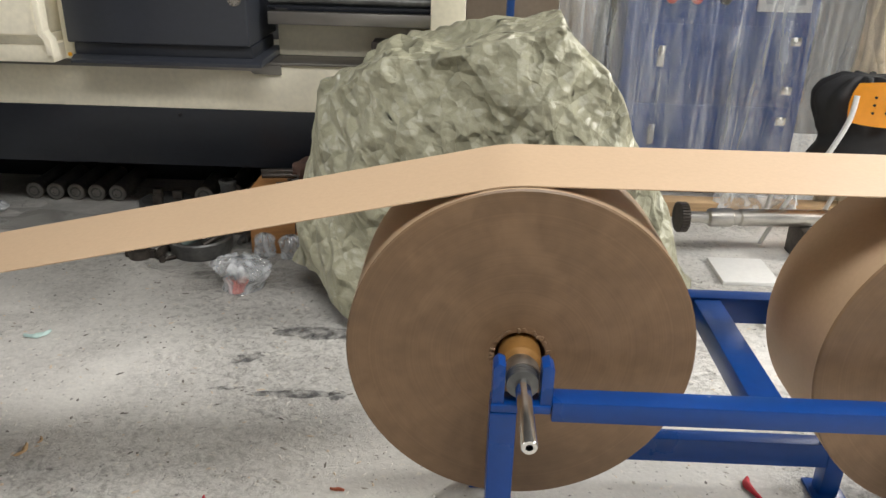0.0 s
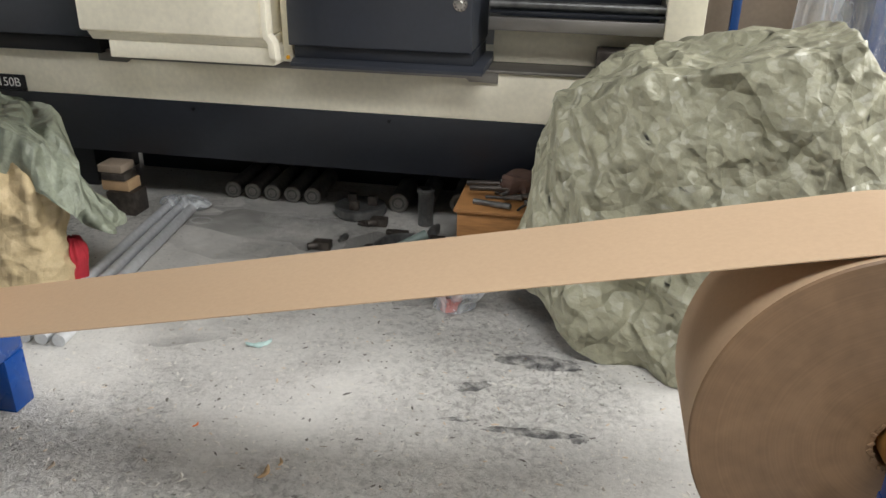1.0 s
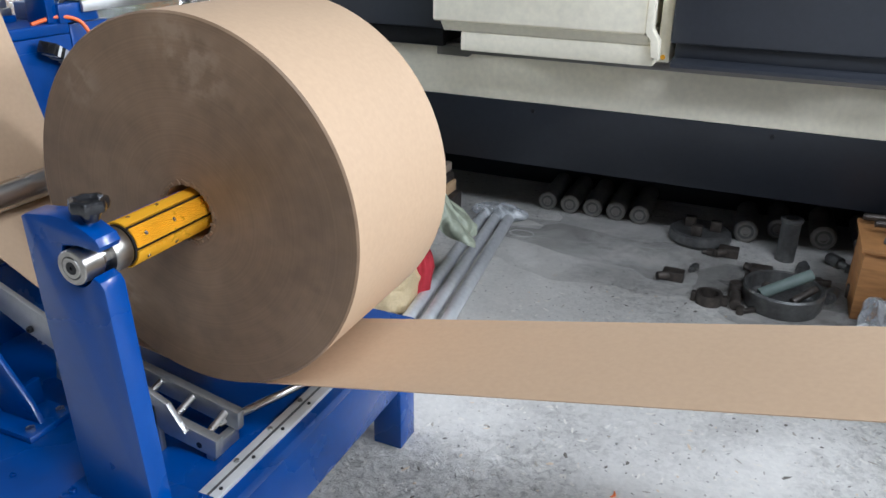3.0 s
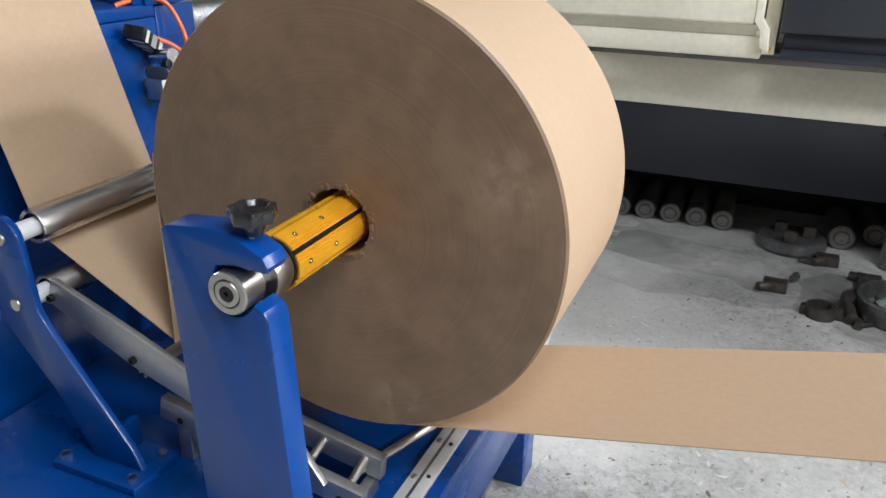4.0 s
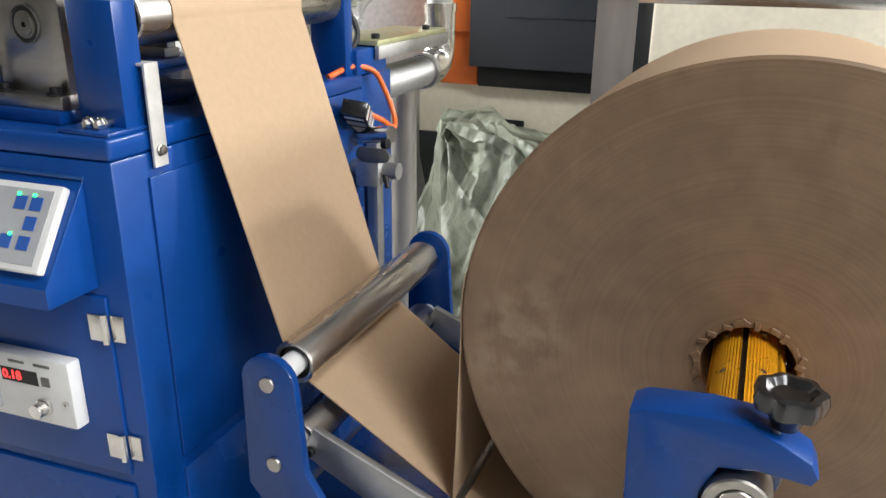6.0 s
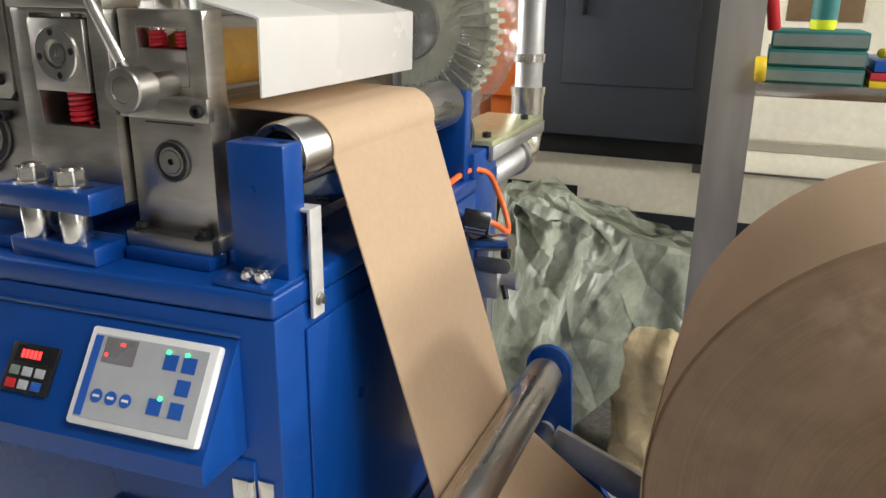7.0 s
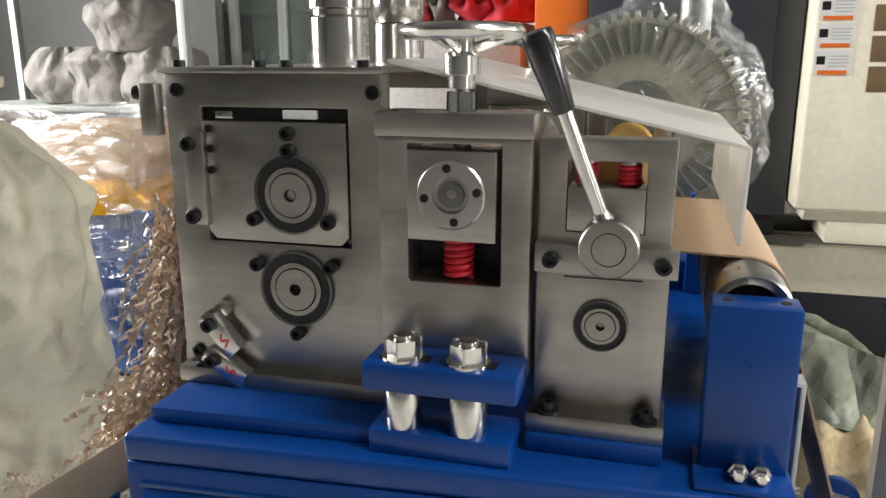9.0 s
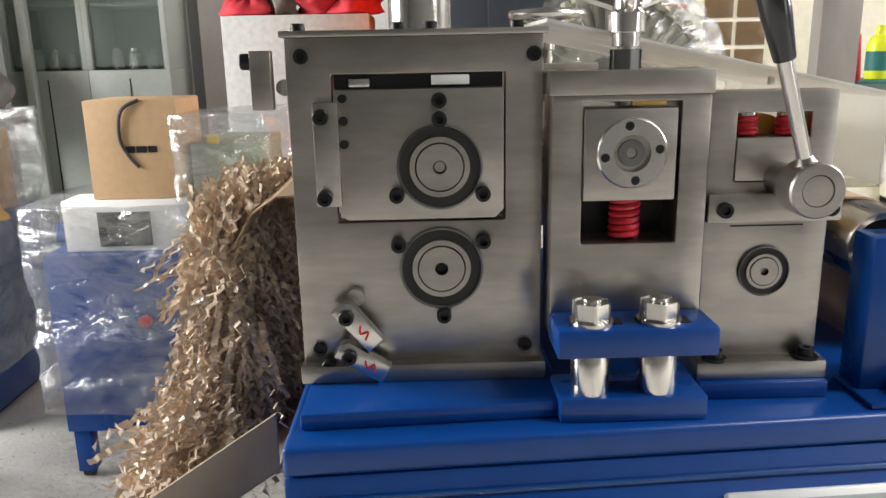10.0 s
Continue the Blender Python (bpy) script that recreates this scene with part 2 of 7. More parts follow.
# lighter copy of the near-black enamel, the doors' sheen put into its colour
NAVY_SHEEN = material("navy_enamel_with_sheen", (0.034, 0.038, 0.048), 0.36, grain=0.06, blotch=0.12, blotch_size=2, bump=0.1, bump_size=80)
NAVY = material("near_black_enamel", (0.019, 0.022, 0.029), 0.38, grain=0.08, blotch=0.16, blotch_size=2, bump=0.1, bump_size=80)
WAYS = material("worn_slideway", (0.25, 0.235, 0.215), 0.42, 0.85, grain=0.12, grain_size=20, blotch=0.25, bump=0.05, stretch=(0.3, 1, 1))
ORANGE = material("orange_enamel", (0.78, 0.17, 0.02), 0.4, grain=0.04, blotch=0.06)
RED = material("red_enamel", (0.55, 0.02, 0.025), 0.35, grain=0.05, blotch=0.06)
RED_SPRING = material("red_spring", (0.62, 0.02, 0.04), 0.38, grain=0.06)
ORANGE_HOSE = material("orange_hose", (0.85, 0.16, 0.03), 0.4, grain=0.03)
TARP = material("grey_green_tarpaulin", (0.35, 0.338, 0.238), 0.37, grain=0.06, grain_size=150, blotch=0.12, blotch_size=6, bump=0.25, bump_size=160)


def wrinkled(m, layers, stretch=(1.0, 1.0, 0.6)):
    """Sharp creases of a crumpled sheet: layers of (cells per metre, steepness, turn, up or down)."""
    n, l = m.node_tree.nodes, m.node_tree.links
    p = n["Principled BSDF"]
    tc = n.new("ShaderNodeTexCoord")
    last = p.inputs["Normal"].links[0].from_socket
    for k, (size, steep, turn, way) in enumerate(layers):
        spin, mp, warp, push, cell, bump = [n.new("ShaderNode" + kind) for kind in ("Mapping", "Mapping", "TexNoise", "VectorMath", "TexVoronoi", "Bump")]
        spin.inputs["Rotation"].default_value, spin.inputs["Location"].default_value = turn, (k * 2.3, k * 1.1, k * 0.7)
        mp.inputs["Scale"].default_value = stretch
        l.new(tc.outputs["Object"], spin.inputs["Vector"])
        l.new(spin.outputs[0], mp.inputs["Vector"])
        warp.inputs["Scale"].default_value, warp.inputs["Detail"].default_value = size * 0.7, 2.0
        l.new(mp.outputs[0], warp.inputs["Vector"])
        push.operation = "MULTIPLY_ADD"
        push.inputs[1].default_value = (0.9 / size,) * 3
        l.new(warp.outputs["Color"], push.inputs[0])
        l.new(mp.outputs[0], push.inputs[2])
        cell.inputs["Scale"].default_value = size
        l.new(push.outputs[0], cell.inputs["Vector"])
        bump.invert = way < 0
        bump.inputs["Strength"].default_value, bump.inputs["Distance"].default_value = 1.0, steep / size
        l.new(cell.outputs["Distance"], bump.inputs["Height"])
        l.new(last, bump.inputs["Normal"])
        last = bump.outputs[0]
    l.new(last, p.inputs["Normal"])


def creased(m, size, tilt, stretch=(1.5, 1.0, 0.5), pleat=1.0, depth=1.0):
    """Crumples a cloth: long irregular facets of several sizes, each tilted its own way, that meet in soft creases."""
    n, l = m.node_tree.nodes, m.node_tree.links
    p = n["Principled BSDF"]
    tc = n.new("ShaderNodeTexCoord")

    def vmath(op, a, b):
        v = n.new("ShaderNodeVectorMath")
        v.operation = op
        l.new(a, v.inputs[0])
        if op == "SCALE":
            v.inputs["Scale"].default_value = b
        elif isinstance(b, tuple):
            v.inputs[1].default_value = b
        else:
            l.new(b, v.inputs[1])
        return v.outputs[0]

    lean = tc.outputs["Normal"]
    for k, t, turn in ((1.0, tilt, (0.3, 0.9, 0.3)), (1.7, tilt * 0.8, (-0.3, -0.7, 0.4)), (3.2, tilt * 0.6, (0.2, 1.6, 0.2)), (5.5, tilt * 0.4, (0.2, 0.3, 0.6))):
        mp, warp, v = n.new("ShaderNodeMapping"), n.new("ShaderNodeTexNoise"), n.new("ShaderNodeTexVoronoi")
        spin = n.new("ShaderNodeMapping")
        spin.inputs["Rotation"].default_value, mp.inputs["Scale"].default_value = turn, stretch
        l.new(tc.outputs["Object"], spin.inputs["Vector"])
        l.new(spin.outputs[0], mp.inputs["Vector"])
        warp.inputs["Scale"].default_value, warp.inputs["Detail"].default_value = size * k * 0.5, 2.0
        l.new(mp.outputs[0], warp.inputs["Vector"])
        v.feature = "SMOOTH_F1"
        v.inputs["Scale"].default_value, v.inputs["Smoothness"].default_value = size * k, 0.25
        l.new(vmath("ADD", mp.outputs[0], vmath("SCALE", warp.outputs["Color"], 0.7 / (size * k))), v.inputs["Vector"])
        lean = vmath("ADD", lean, vmath("SCALE", vmath("SUBTRACT", v.outputs["Color"], (0.5, 0.5, 0.5)), t))
    b = p.inputs["Normal"].links[0].from_node
    l.new(vmath("NORMALIZE", lean, (0.0, 0.0, 0.0)), b.inputs["Normal"])
    # straight pleats in several directions, each fading in and out
    last = b.outputs[0]
    for k, (turn, scale, high) in enumerate((((0.3, 0.6, 0.2), 1.7, 0.026), ((0.2, -0.7, 0.5), 2.4, 0.020), ((0.1, 1.3, 0.9), 3.9, 0.011), ((0.5, 0.1, -0.6), 5.5, 0.008), ((0.2, -1.2, 0.3), 8.0, 0.005))):
        spin, wave, mask, fade, mul, bump = n.new("ShaderNodeMapping"), n.new("ShaderNodeTexWave"), n.new("ShaderNodeTexNoise"), n.new("ShaderNodeMapRange"), n.new("ShaderNodeMath"), n.new("ShaderNodeBump")
        spin.inputs["Rotation"].default_value, spin.inputs["Location"].default_value = turn, (k * 3.7, k * 1.9, k)
        l.new(tc.outputs["Object"], spin.inputs["Vector"])
        wave.wave_profile = "TRI"
        wave.inputs["Scale"].default_value, wave.inputs["Distortion"].default_value = scale * pleat, 5.0
        wave.inputs["Detail"].default_value, wave.inputs["Detail Scale"].default_value = 1.0, 0.9
        l.new(spin.outputs[0], wave.inputs["Vector"])
        mask.inputs["Scale"].default_value = scale * pleat * 1.8
        l.new(spin.outputs[0], mask.inputs["Vector"])
        fade.inputs["From Min"].default_value, fade.inputs["From Max"].default_value = 0.42, 0.62
        l.new(mask.outputs["Fac"], fade.inputs["Value"])
        mul.operation = "MULTIPLY"
        l.new(wave.outputs["Fac"], mul.inputs[0])
        l.new(fade.outputs[0], mul.inputs[1])
        bump.inputs["Strength"].default_value, bump.inputs["Distance"].default_value = 1.0, high * depth
        l.new(mul.outputs[0], bump.inputs["Height"])
        l.new(last, bump.inputs["Normal"])
        last = bump.outputs[0]
    l.new(last, p.inputs["Normal"])


wrinkled(TARP, ((5.0, 0.42, (0.3, 0.7, 0.2), 1), (9.5, 0.44, (0.2, -0.8, 0.4), -1), (19.0, 0.36, (0.5, 0.3, 0.1), 1), (42.0, 0.18, (0.1, 1.2, 0.6), -1)))
TARP_DUSTY = material("dusty_green_tarpaulin", (0.30, 0.325, 0.245), 0.46, grain=0.12, grain_size=60, blotch=0.28, blotch_size=7, bump=0.3, bump_size=120)
wrinkled(TARP_DUSTY, ((3.6, 0.55, (0.2, 0.75, 0.1), 1), (8.0, 0.40, (0.2, 0.5, 0.3), -1), (19.0, 0.22, (0.4, -0.4, 0.2), 1)), (1.0, 1.0, 0.38))
SACK = material("woven_white_sack", (0.60, 0.58, 0.45), 0.55, grain=0.06, grain_size=180, blotch=0.1, blotch_size=3, bump=0.35, bump_size=24)
creased(SACK, 4.0, 0.25, (1, 1, 0.3), 0.8, 0.5)
SACK_TAN = material("tan_woven_sack", (0.60, 0.47, 0.27), 0.6, grain=0.06, grain_size=160, blotch=0.12, blotch_size=4, bump=0.4, bump_size=24)
creased(SACK_TAN, 7.0, 0.3, (1, 1, 0.5), 1.2, 0.6)
CARD = material("brown_cardboard", (0.47, 0.31, 0.17), 0.8, grain=0.05, blotch=0.1, bump=0.08)
DARK_CARD = material("dull_cardboard", (0.30, 0.235, 0.175), 0.8, grain=0.06, blotch=0.15, bump=0.08)
WOOD = material("raw_wood", (0.45, 0.30, 0.16), 0.75, grain=0.16, grain_size=10, blotch=0.14, bump=0.2, stretch=(1, 1, 9))
ORANGE_WOOD = material("orange_stained_wood", (0.38, 0.18, 0.06), 0.6, grain=0.14, grain_size=12, blotch=0.14, bump=0.15, stretch=(1, 1, 7))
RUST = material("oily_dark_iron", (0.085, 0.072, 0.062), 0.5, 0.6, grain=0.25, blotch=0.35, blotch_size=9, bump=0.25)
GREASY = material("grey_iron", (0.16, 0.16, 0.155), 0.45, 0.7, grain=0.2, blotch=0.3, blotch_size=9, bump=0.2)
GREEN_PAINT = material("grey_green_paint", (0.17, 0.22, 0.20), 0.55, grain=0.06, blotch=0.16, bump=0.1)
CABINET_GREY = material("grey_green_cabinet_paint", (0.33, 0.36, 0.33), 0.5, grain=0.04, blotch=0.12, blotch_size=2, bump=0.05)
# assumed walls and roof, kept dark so that less light bounces in the hall
PLASTER = material("low_bounce_plaster", (0.12, 0.12, 0.117), 0.9, grain=0.06, blotch=0.2, blotch_size=0.9, bump=0.15, bump_size=20)
ROOF = material("roof_sheet", (0.09, 0.092, 0.095), 0.6, grain=0.06, blotch=0.15)
CLOTH = material("grey_cloth", (0.20, 0.187, 0.17), 0.9, grain=0.1, grain_size=120, blotch=0.2, blotch_size=6, bump=0.4, bump_size=60)
BEIGE_CLOTH = material("beige_cloth", (0.68, 0.58, 0.44), 0.85, grain=0.08, grain_size=120, blotch=0.2, blotch_size=6, bump=0.4, bump_size=50)
RED_CLOTH = material("red_cloth", (0.50, 0.03, 0.045), 0.8, grain=0.1, blotch=0.2, bump=0.3)
BLACK_CLOTH = material("black_cloth", (0.012, 0.012, 0.014), 0.85, grain=0.1, blotch=0.2, bump=0.3)
ORANGE_PLASTIC = material("orange_plastic", (0.85, 0.33, 0.02), 0.35, grain=0.04, blotch=0.06)
YELLOW = material("yellow_plastic", (0.80, 0.58, 0.03), 0.4, grain=0.04)
TEAL_BOOK = material("teal_card", (0.02, 0.16, 0.15), 0.6, grain=0.08, bump=0.1)
PAPER = material("white_paper", (0.75, 0.74, 0.71), 0.7, grain=0.03, blotch=0.04)
BROWN_GLASS = material("brown_window", (0.20, 0.13, 0.07), 0.25, grain=0.05, blotch=0.15)
wrinkled(CLOTH, ((5.0, 0.3, (0.2, 0.5, 0.1), 1), (11.0, 0.25, (0.6, 0.2, 0.3), -1)))
wrinkled(BEIGE_CLOTH, ((5.0, 0.4, (0.2, 0.2, 0.1), 1), (12.0, 0.3, (0.1, 0.4, 0.3), -1)), (1.0, 1.0, 0.3))
FILM_MILK = film_plastic("milky_film", 0.5)
FILM_BAG = film_plastic("clear_bag", 0.045, gloss_share=0.16, size=7.0, rough=0.12)
FILM_SHEET = film_plastic("hanging_sheet", 0.19, gloss_share=0.2, size=5.0, stretch=(2.2, 2.2, 0.22))
FILM_WRAP = film_plastic("stretch_wrap", 0.11, gloss_share=0.26, size=6.0, stretch=(0.7, 0.7, 1.7), rough=0.14)
CONCRETE = concrete("worn_concrete")
STAIN = material("dark_oil_stain", (0.07, 0.07, 0.075), 0.6, grain=0.3, grain_size=30, blotch=0.4, blotch_size=12, bump=0.2)


def patchy(m, size, amount=0.85):
    """Lets a stain or a shade patch break up so that the floor shows through."""
    n, l = m.node_tree.nodes, m.node_tree.links
    t, r, c, x, tc = n.new("ShaderNodeTexNoise"), n.new("ShaderNodeMapRange"), n.new("ShaderNodeBsdfTransparent"), n.new("ShaderNodeMixShader"), n.new("ShaderNodeTexCoord")
    t.inputs["Scale"].default_value, t.inputs["Detail"].default_value = size, 8.0
    l.new(tc.outputs["Object"], t.inputs["Vector"])
    r.inputs["From Min"].default_value, r.inputs["From Max"].default_value, r.inputs["To Max"].default_value = 0.36, 0.62, amount
    l.new(t.outputs["Fac"], r.inputs["Value"])
    l.new(r.outputs[0], x.inputs[0])
    l.new(c.outputs[0], x.inputs[1])
    l.new(n["Principled BSDF"].outputs[0], x.inputs[2])
    l.new(x.outputs[0], n["Material Output"].inputs["Surface"])
    return m


patchy(STAIN, 22.0, 0.65)
# oily dirt together with the shade before and under the lathe, as floor colour
FAINT_SHADE = patchy(material("faint_stain_and_shade", (0.15, 0.145, 0.135), 0.7, grain=0.2, blotch=0.3, blotch_size=9), 3.0, 0.26)
GLOW_GREEN = glow("green_lamp", (0.02, 1.0, 0.28), 2.6)
GLOW_RED = glow("red_led", (1.0, 0.03, 0.03), 2.6)
GLOW_LED = glow("green_led", (0.03, 1.0, 0.2), 3.0)
CUT_PAPER = material("cut_kraft", (0.66, 0.53, 0.40), 0.38, grain=0.12, blotch=0.25, blotch_size=30, bump=0.1, spec=0.5)
GLASS = bpy.data.materials.new("cabinet_glass")
GLASS.use_nodes = True
gp = GLASS.node_tree.nodes["Principled BSDF"]
gp.inputs["Base Color"].default_value, gp.inputs["Roughness"].default_value = (0.75, 0.85, 0.82, 1), 0.06
gp.inputs["Transmission Weight"].default_value = 0.9


# ---- mesh helpers ----
def thing(name, loc, label, category, group="", kind=""):
    """An Empty at a thing's base."""
    ob = new(name)
    ob.location = loc
    ob.empty_display_size = 0.05
    return tagged(ob, label, category, group, kind)


def part(name, bm, mat, parent=None, label="", smooth=30):
    """Links a bmesh, drawn in world metres, as one mesh under a thing or a part."""
    root = parent
    while root is not None and root.parent is not None:
        root = root.parent
    if root is not None:
        bmesh.ops.translate(bm, verts=bm.verts, vec=-Vector(root.location))
    me = bpy.data.meshes.new(name)
    bmesh.ops.recalc_face_normals(bm, faces=bm.faces)
    if smooth:
        for f in bm.faces:
            f.smooth = True
        for e in bm.edges:
            if len(e.link_faces) == 2 and e.calc_face_angle(0) > radians(smooth):
                e.smooth = False
    bm.to_mesh(me)
    bm.free()
    me.materials.append(mat)
    ob = new(name, me)
    ob.parent = parent
    return tagged(ob, label)


def solo(name, bm, mat, label, category, group="", kind="", smooth=30, base=None):
    """A thing of one mesh, with its origin at its base."""
    pts = [v.co for v in bm.verts]
    lo = Vector([min(p[i] for p in pts) for i in range(3)])
    hi = Vector([max(p[i] for p in pts) for i in range(3)])
    loc = Vector(base) if base else Vector(((lo.x + hi.x) / 2, (lo.y + hi.y) / 2, lo.z))
    bmesh.ops.translate(bm, verts=bm.verts, vec=-loc)
    ob = part(name, bm, mat, None, "", smooth)
    ob.location = loc
    return tagged(ob, label, category, group, kind)


def join(*bms):
    out = bms[0]
    for b in bms[1:]:
        me = bpy.data.meshes.new("tmp")
        b.to_mesh(me)
        b.free()
        out.from_mesh(me)
        bpy.data.meshes.remove(me)
    return out


def box(x0, x1, y0, y1, z0, z1, bevel=0.002, seg=2):
    bm = bmesh.new()
    bmesh.ops.create_cube(bm, size=1)
    bmesh.ops.scale(bm, vec=(x1 - x0, y1 - y0, z1 - z0), verts=bm.verts)
    bmesh.ops.translate(bm, vec=((x0 + x1) / 2, (y0 + y1) / 2, (z0 + z1) / 2), verts=bm.verts)
    if bevel:
        bmesh.ops.bevel(bm, geom=bm.edges[:], offset=bevel, segments=seg, affect="EDGES", profile=0.5)
    return bm


def turned(bm, p0, p1):
    """Turns a bmesh that stands along z from the origin so that it stands from p0 towards p1."""
    d = Vector(p1) - Vector(p0)
    bm.transform(Matrix.Translation(Vector(p0)) @ d.to_track_quat("Z", "Y").to_matrix().to_4x4())
    return bm


def rod(p0, p1, r, seg=24, bevel=0.0, r2=None):
    bm = bmesh.new()
    h = (Vector(p1) - Vector(p0)).length
    bmesh.ops.create_cone(bm, cap_ends=True, segments=seg, radius1=r, radius2=r if r2 is None else r2, depth=h)
    bmesh.ops.translate(bm, vec=(0, 0, h / 2), verts=bm.verts)
    if bevel:
        rim = [e for e in bm.edges if abs(e.verts[0].co.z - e.verts[1].co.z) < 1e-6]
        bmesh.ops.bevel(bm, geom=rim, offset=bevel, segments=2, affect="EDGES", profile=0.5)
    return turned(bm, p0, p1)


def spun(profile, p0, p1, seg=32):
    """A turned body: profile rows of (radius, height) from p0 along the way to p1. It closes on itself if the profile does."""
    bm = bmesh.new()
    rings = []
    for r, z in profile:
        if r < 1e-6:
            rings.append([bm.verts.new((0, 0, z))])
        else:
            rings.append([bm.verts.new((r * math.cos(2 * math.pi * i / seg), r * math.sin(2 * math.pi * i / seg), z)) for i in range(seg)])
    for a, b in zip(rings, rings[1:]):
        for i in range(seg):
            j = (i + 1) % seg
            quad = [a[i % len(a)], a[j % len(a)], b[j % len(b)], b[i % len(b)]]
            quad = list(dict.fromkeys(quad))
            if len(quad) > 2:
                bm.faces.new(quad)
    return turned(bm, p0, p1)


def slab(outline, y0, y1, bevel=0.002, axis="y"):
    """A plate cut to an outline of (x, z) corners, from y0 to y1 (axis 'x': corners are (y, z); 'z': (x, y))."""
    bm = bmesh.new()
    place = {"y": lambda a, b, c: (a, c, b), "x": lambda a, b, c: (c, a, b), "z": lambda a, b, c: (a, b, c)}[axis]
    low = [bm.verts.new(place(a, b, y0)) for a, b in outline]
    high = [bm.verts.new(place(a, b, y1)) for a, b in outline]
    caps = [bm.faces.new(low), bm.faces.new(high[::-1])]
    n = len(outline)
    for i in range(n):
        bm.faces.new((low[i], low[(i + 1) % n], high[(i + 1) % n], high[i]))
    bmesh.ops.recalc_face_normals(bm, faces=bm.faces)
    if bevel:
        rim = [e for f in caps for e in f.edges]
        bmesh.ops.bevel(bm, geom=rim, offset=bevel, segments=2, affect="EDGES", profile=0.5)
    return bm


def arc(cx, cz, r, a0, a1, n=10):
    return [(cx + r * math.cos(radians(a0 + (a1 - a0) * i / n)), cz + r * math.sin(radians(a0 + (a1 - a0) * i / n))) for i in range(n + 1)]


def ring_plate(x0, x1, z0, z1, hx0, hx1, hz0, hz1, y0, y1, bevel=0.002):
    """A rectangular plate with a rectangular window through it."""
    bm = bmesh.new()
    grid = {}
    xs, zs = [x0, hx0, hx1, x1], [z0, hz0, hz1, z1]
    for k, y in enumerate((y0, y1)):
        for i in range(4):
            for j in range(4):
                grid[i, j, k] = bm.verts.new((xs[i], y, zs[j]))
    for k in (0, 1):
        for i in range(3):
            for j in range(3):
                if (i, j) != (1, 1):
                    bm.faces.new([grid[i, j, k], grid[i + 1, j, k], grid[i + 1, j + 1, k], grid[i, j + 1, k]])
    for i in range(3):
        for j in (0, 3):
            bm.faces.new([grid[i, j, 0], grid[i + 1, j, 0], grid[i + 1, j, 1], grid[i, j, 1]])
            bm.faces.new([grid[j, i, 0], grid[j, i + 1, 0], grid[j, i + 1, 1], grid[j, i, 1]])
    inner = [(1, 1), (2, 1), (2, 2), (1, 2)]
    for (a, b), (c, d) in zip(inner, inner[1:] + inner[:1]):
        bm.faces.new([grid[a, b, 0], grid[c, d, 0], grid[c, d, 1], grid[a, b, 1]])
    bmesh.ops.recalc_face_normals(bm, faces=bm.faces)
    if bevel:
        sharp = [e for e in bm.edges if len(e.link_faces) == 2 and e.calc_face_angle(0) > 1]
        bmesh.ops.bevel(bm, geom=sharp, offset=bevel, segments=2, affect="EDGES", profile=0.5)
    return bm


def tube(points, r, seg=10, smooth_steps=6, closed=False):
    """A round tube along a smooth line through the points."""
    pts = [Vector(p) for p in points]
    line = []
    n = len(pts)
    for i in range(n - 1):
        a, b, c, d = pts[max(i - 1, 0)], pts[i], pts[i + 1], pts[min(i + 2, n - 1)]
        for s in range(smooth_steps):
            t = s / smooth_steps
            line.append(0.5 * ((2 * b) + (c - a) * t + (2 * a - 5 * b + 4 * c - d) * t * t + (3 * b - a - 3 * c + d) * t ** 3))
    line.append(pts[-1])
    bm = bmesh.new()
    rings = []
    side = Vector((0.31, 0.52, 0.79))
    for i, p in enumerate(line):
        d = (line[min(i + 1, len(line) - 1)] - line[max(i - 1, 0)]).normalized()
        side = (side - d * side.dot(d)).normalized()
        up = d.cross(side)
        rings.append([bm.verts.new(p + r * (side * math.cos(2 * math.pi * k / seg) + up * math.sin(2 * math.pi * k / seg))) for k in range(seg)])
    for a, b in zip(rings, rings[1:]):
        for k in range(seg):
            bm.faces.new((a[k], a[(k + 1) % seg], b[(k + 1) % seg], b[k]))
    bm.faces.new(rings[0][::-1])
    bm.faces.new(rings[-1])
    return bm


def cap_screw(x, y, z, r=0.0075, h=0.009, way=(0, -1, 0)):
    """A socket-head screw whose head stands out along way."""
    p, w = Vector((x, y, z)), Vector(way)
    return spun([(0, 0), (r, 0), (r, h * 0.9), (r * 0.92, h), (r * 0.55, h), (r * 0.5, h * 0.45), (0, h * 0.4)], p, p + w, 16)


def hex_nut(x, y, z, r, h):
    bm = rod((x, y, z), (x, y, z + h), r, 6)
    bmesh.ops.bevel(bm, geom=bm.edges[:], offset=r * 0.08, segments=1, affect="EDGES")
    return bm


def coil(x, y, z0, z1, r, wire, turns):
    pts = [(x + r * math.cos(2 * math.pi * t / 10), y + r * math.sin(2 * math.pi * t / 10), z0 + (z1 - z0) * t / (10 * turns)) for t in range(int(10 * turns) + 1)]
    return tube(pts, wire, 6, 2)


def fold(p, size, seed=0.0):
    """Crisp creases: ridged noise, 0 to 1."""
    v = Vector(p) * size + Vector((seed, seed * 1.7, seed * 0.6))
    return 1 - abs(noise.noise(v)) * 2.2


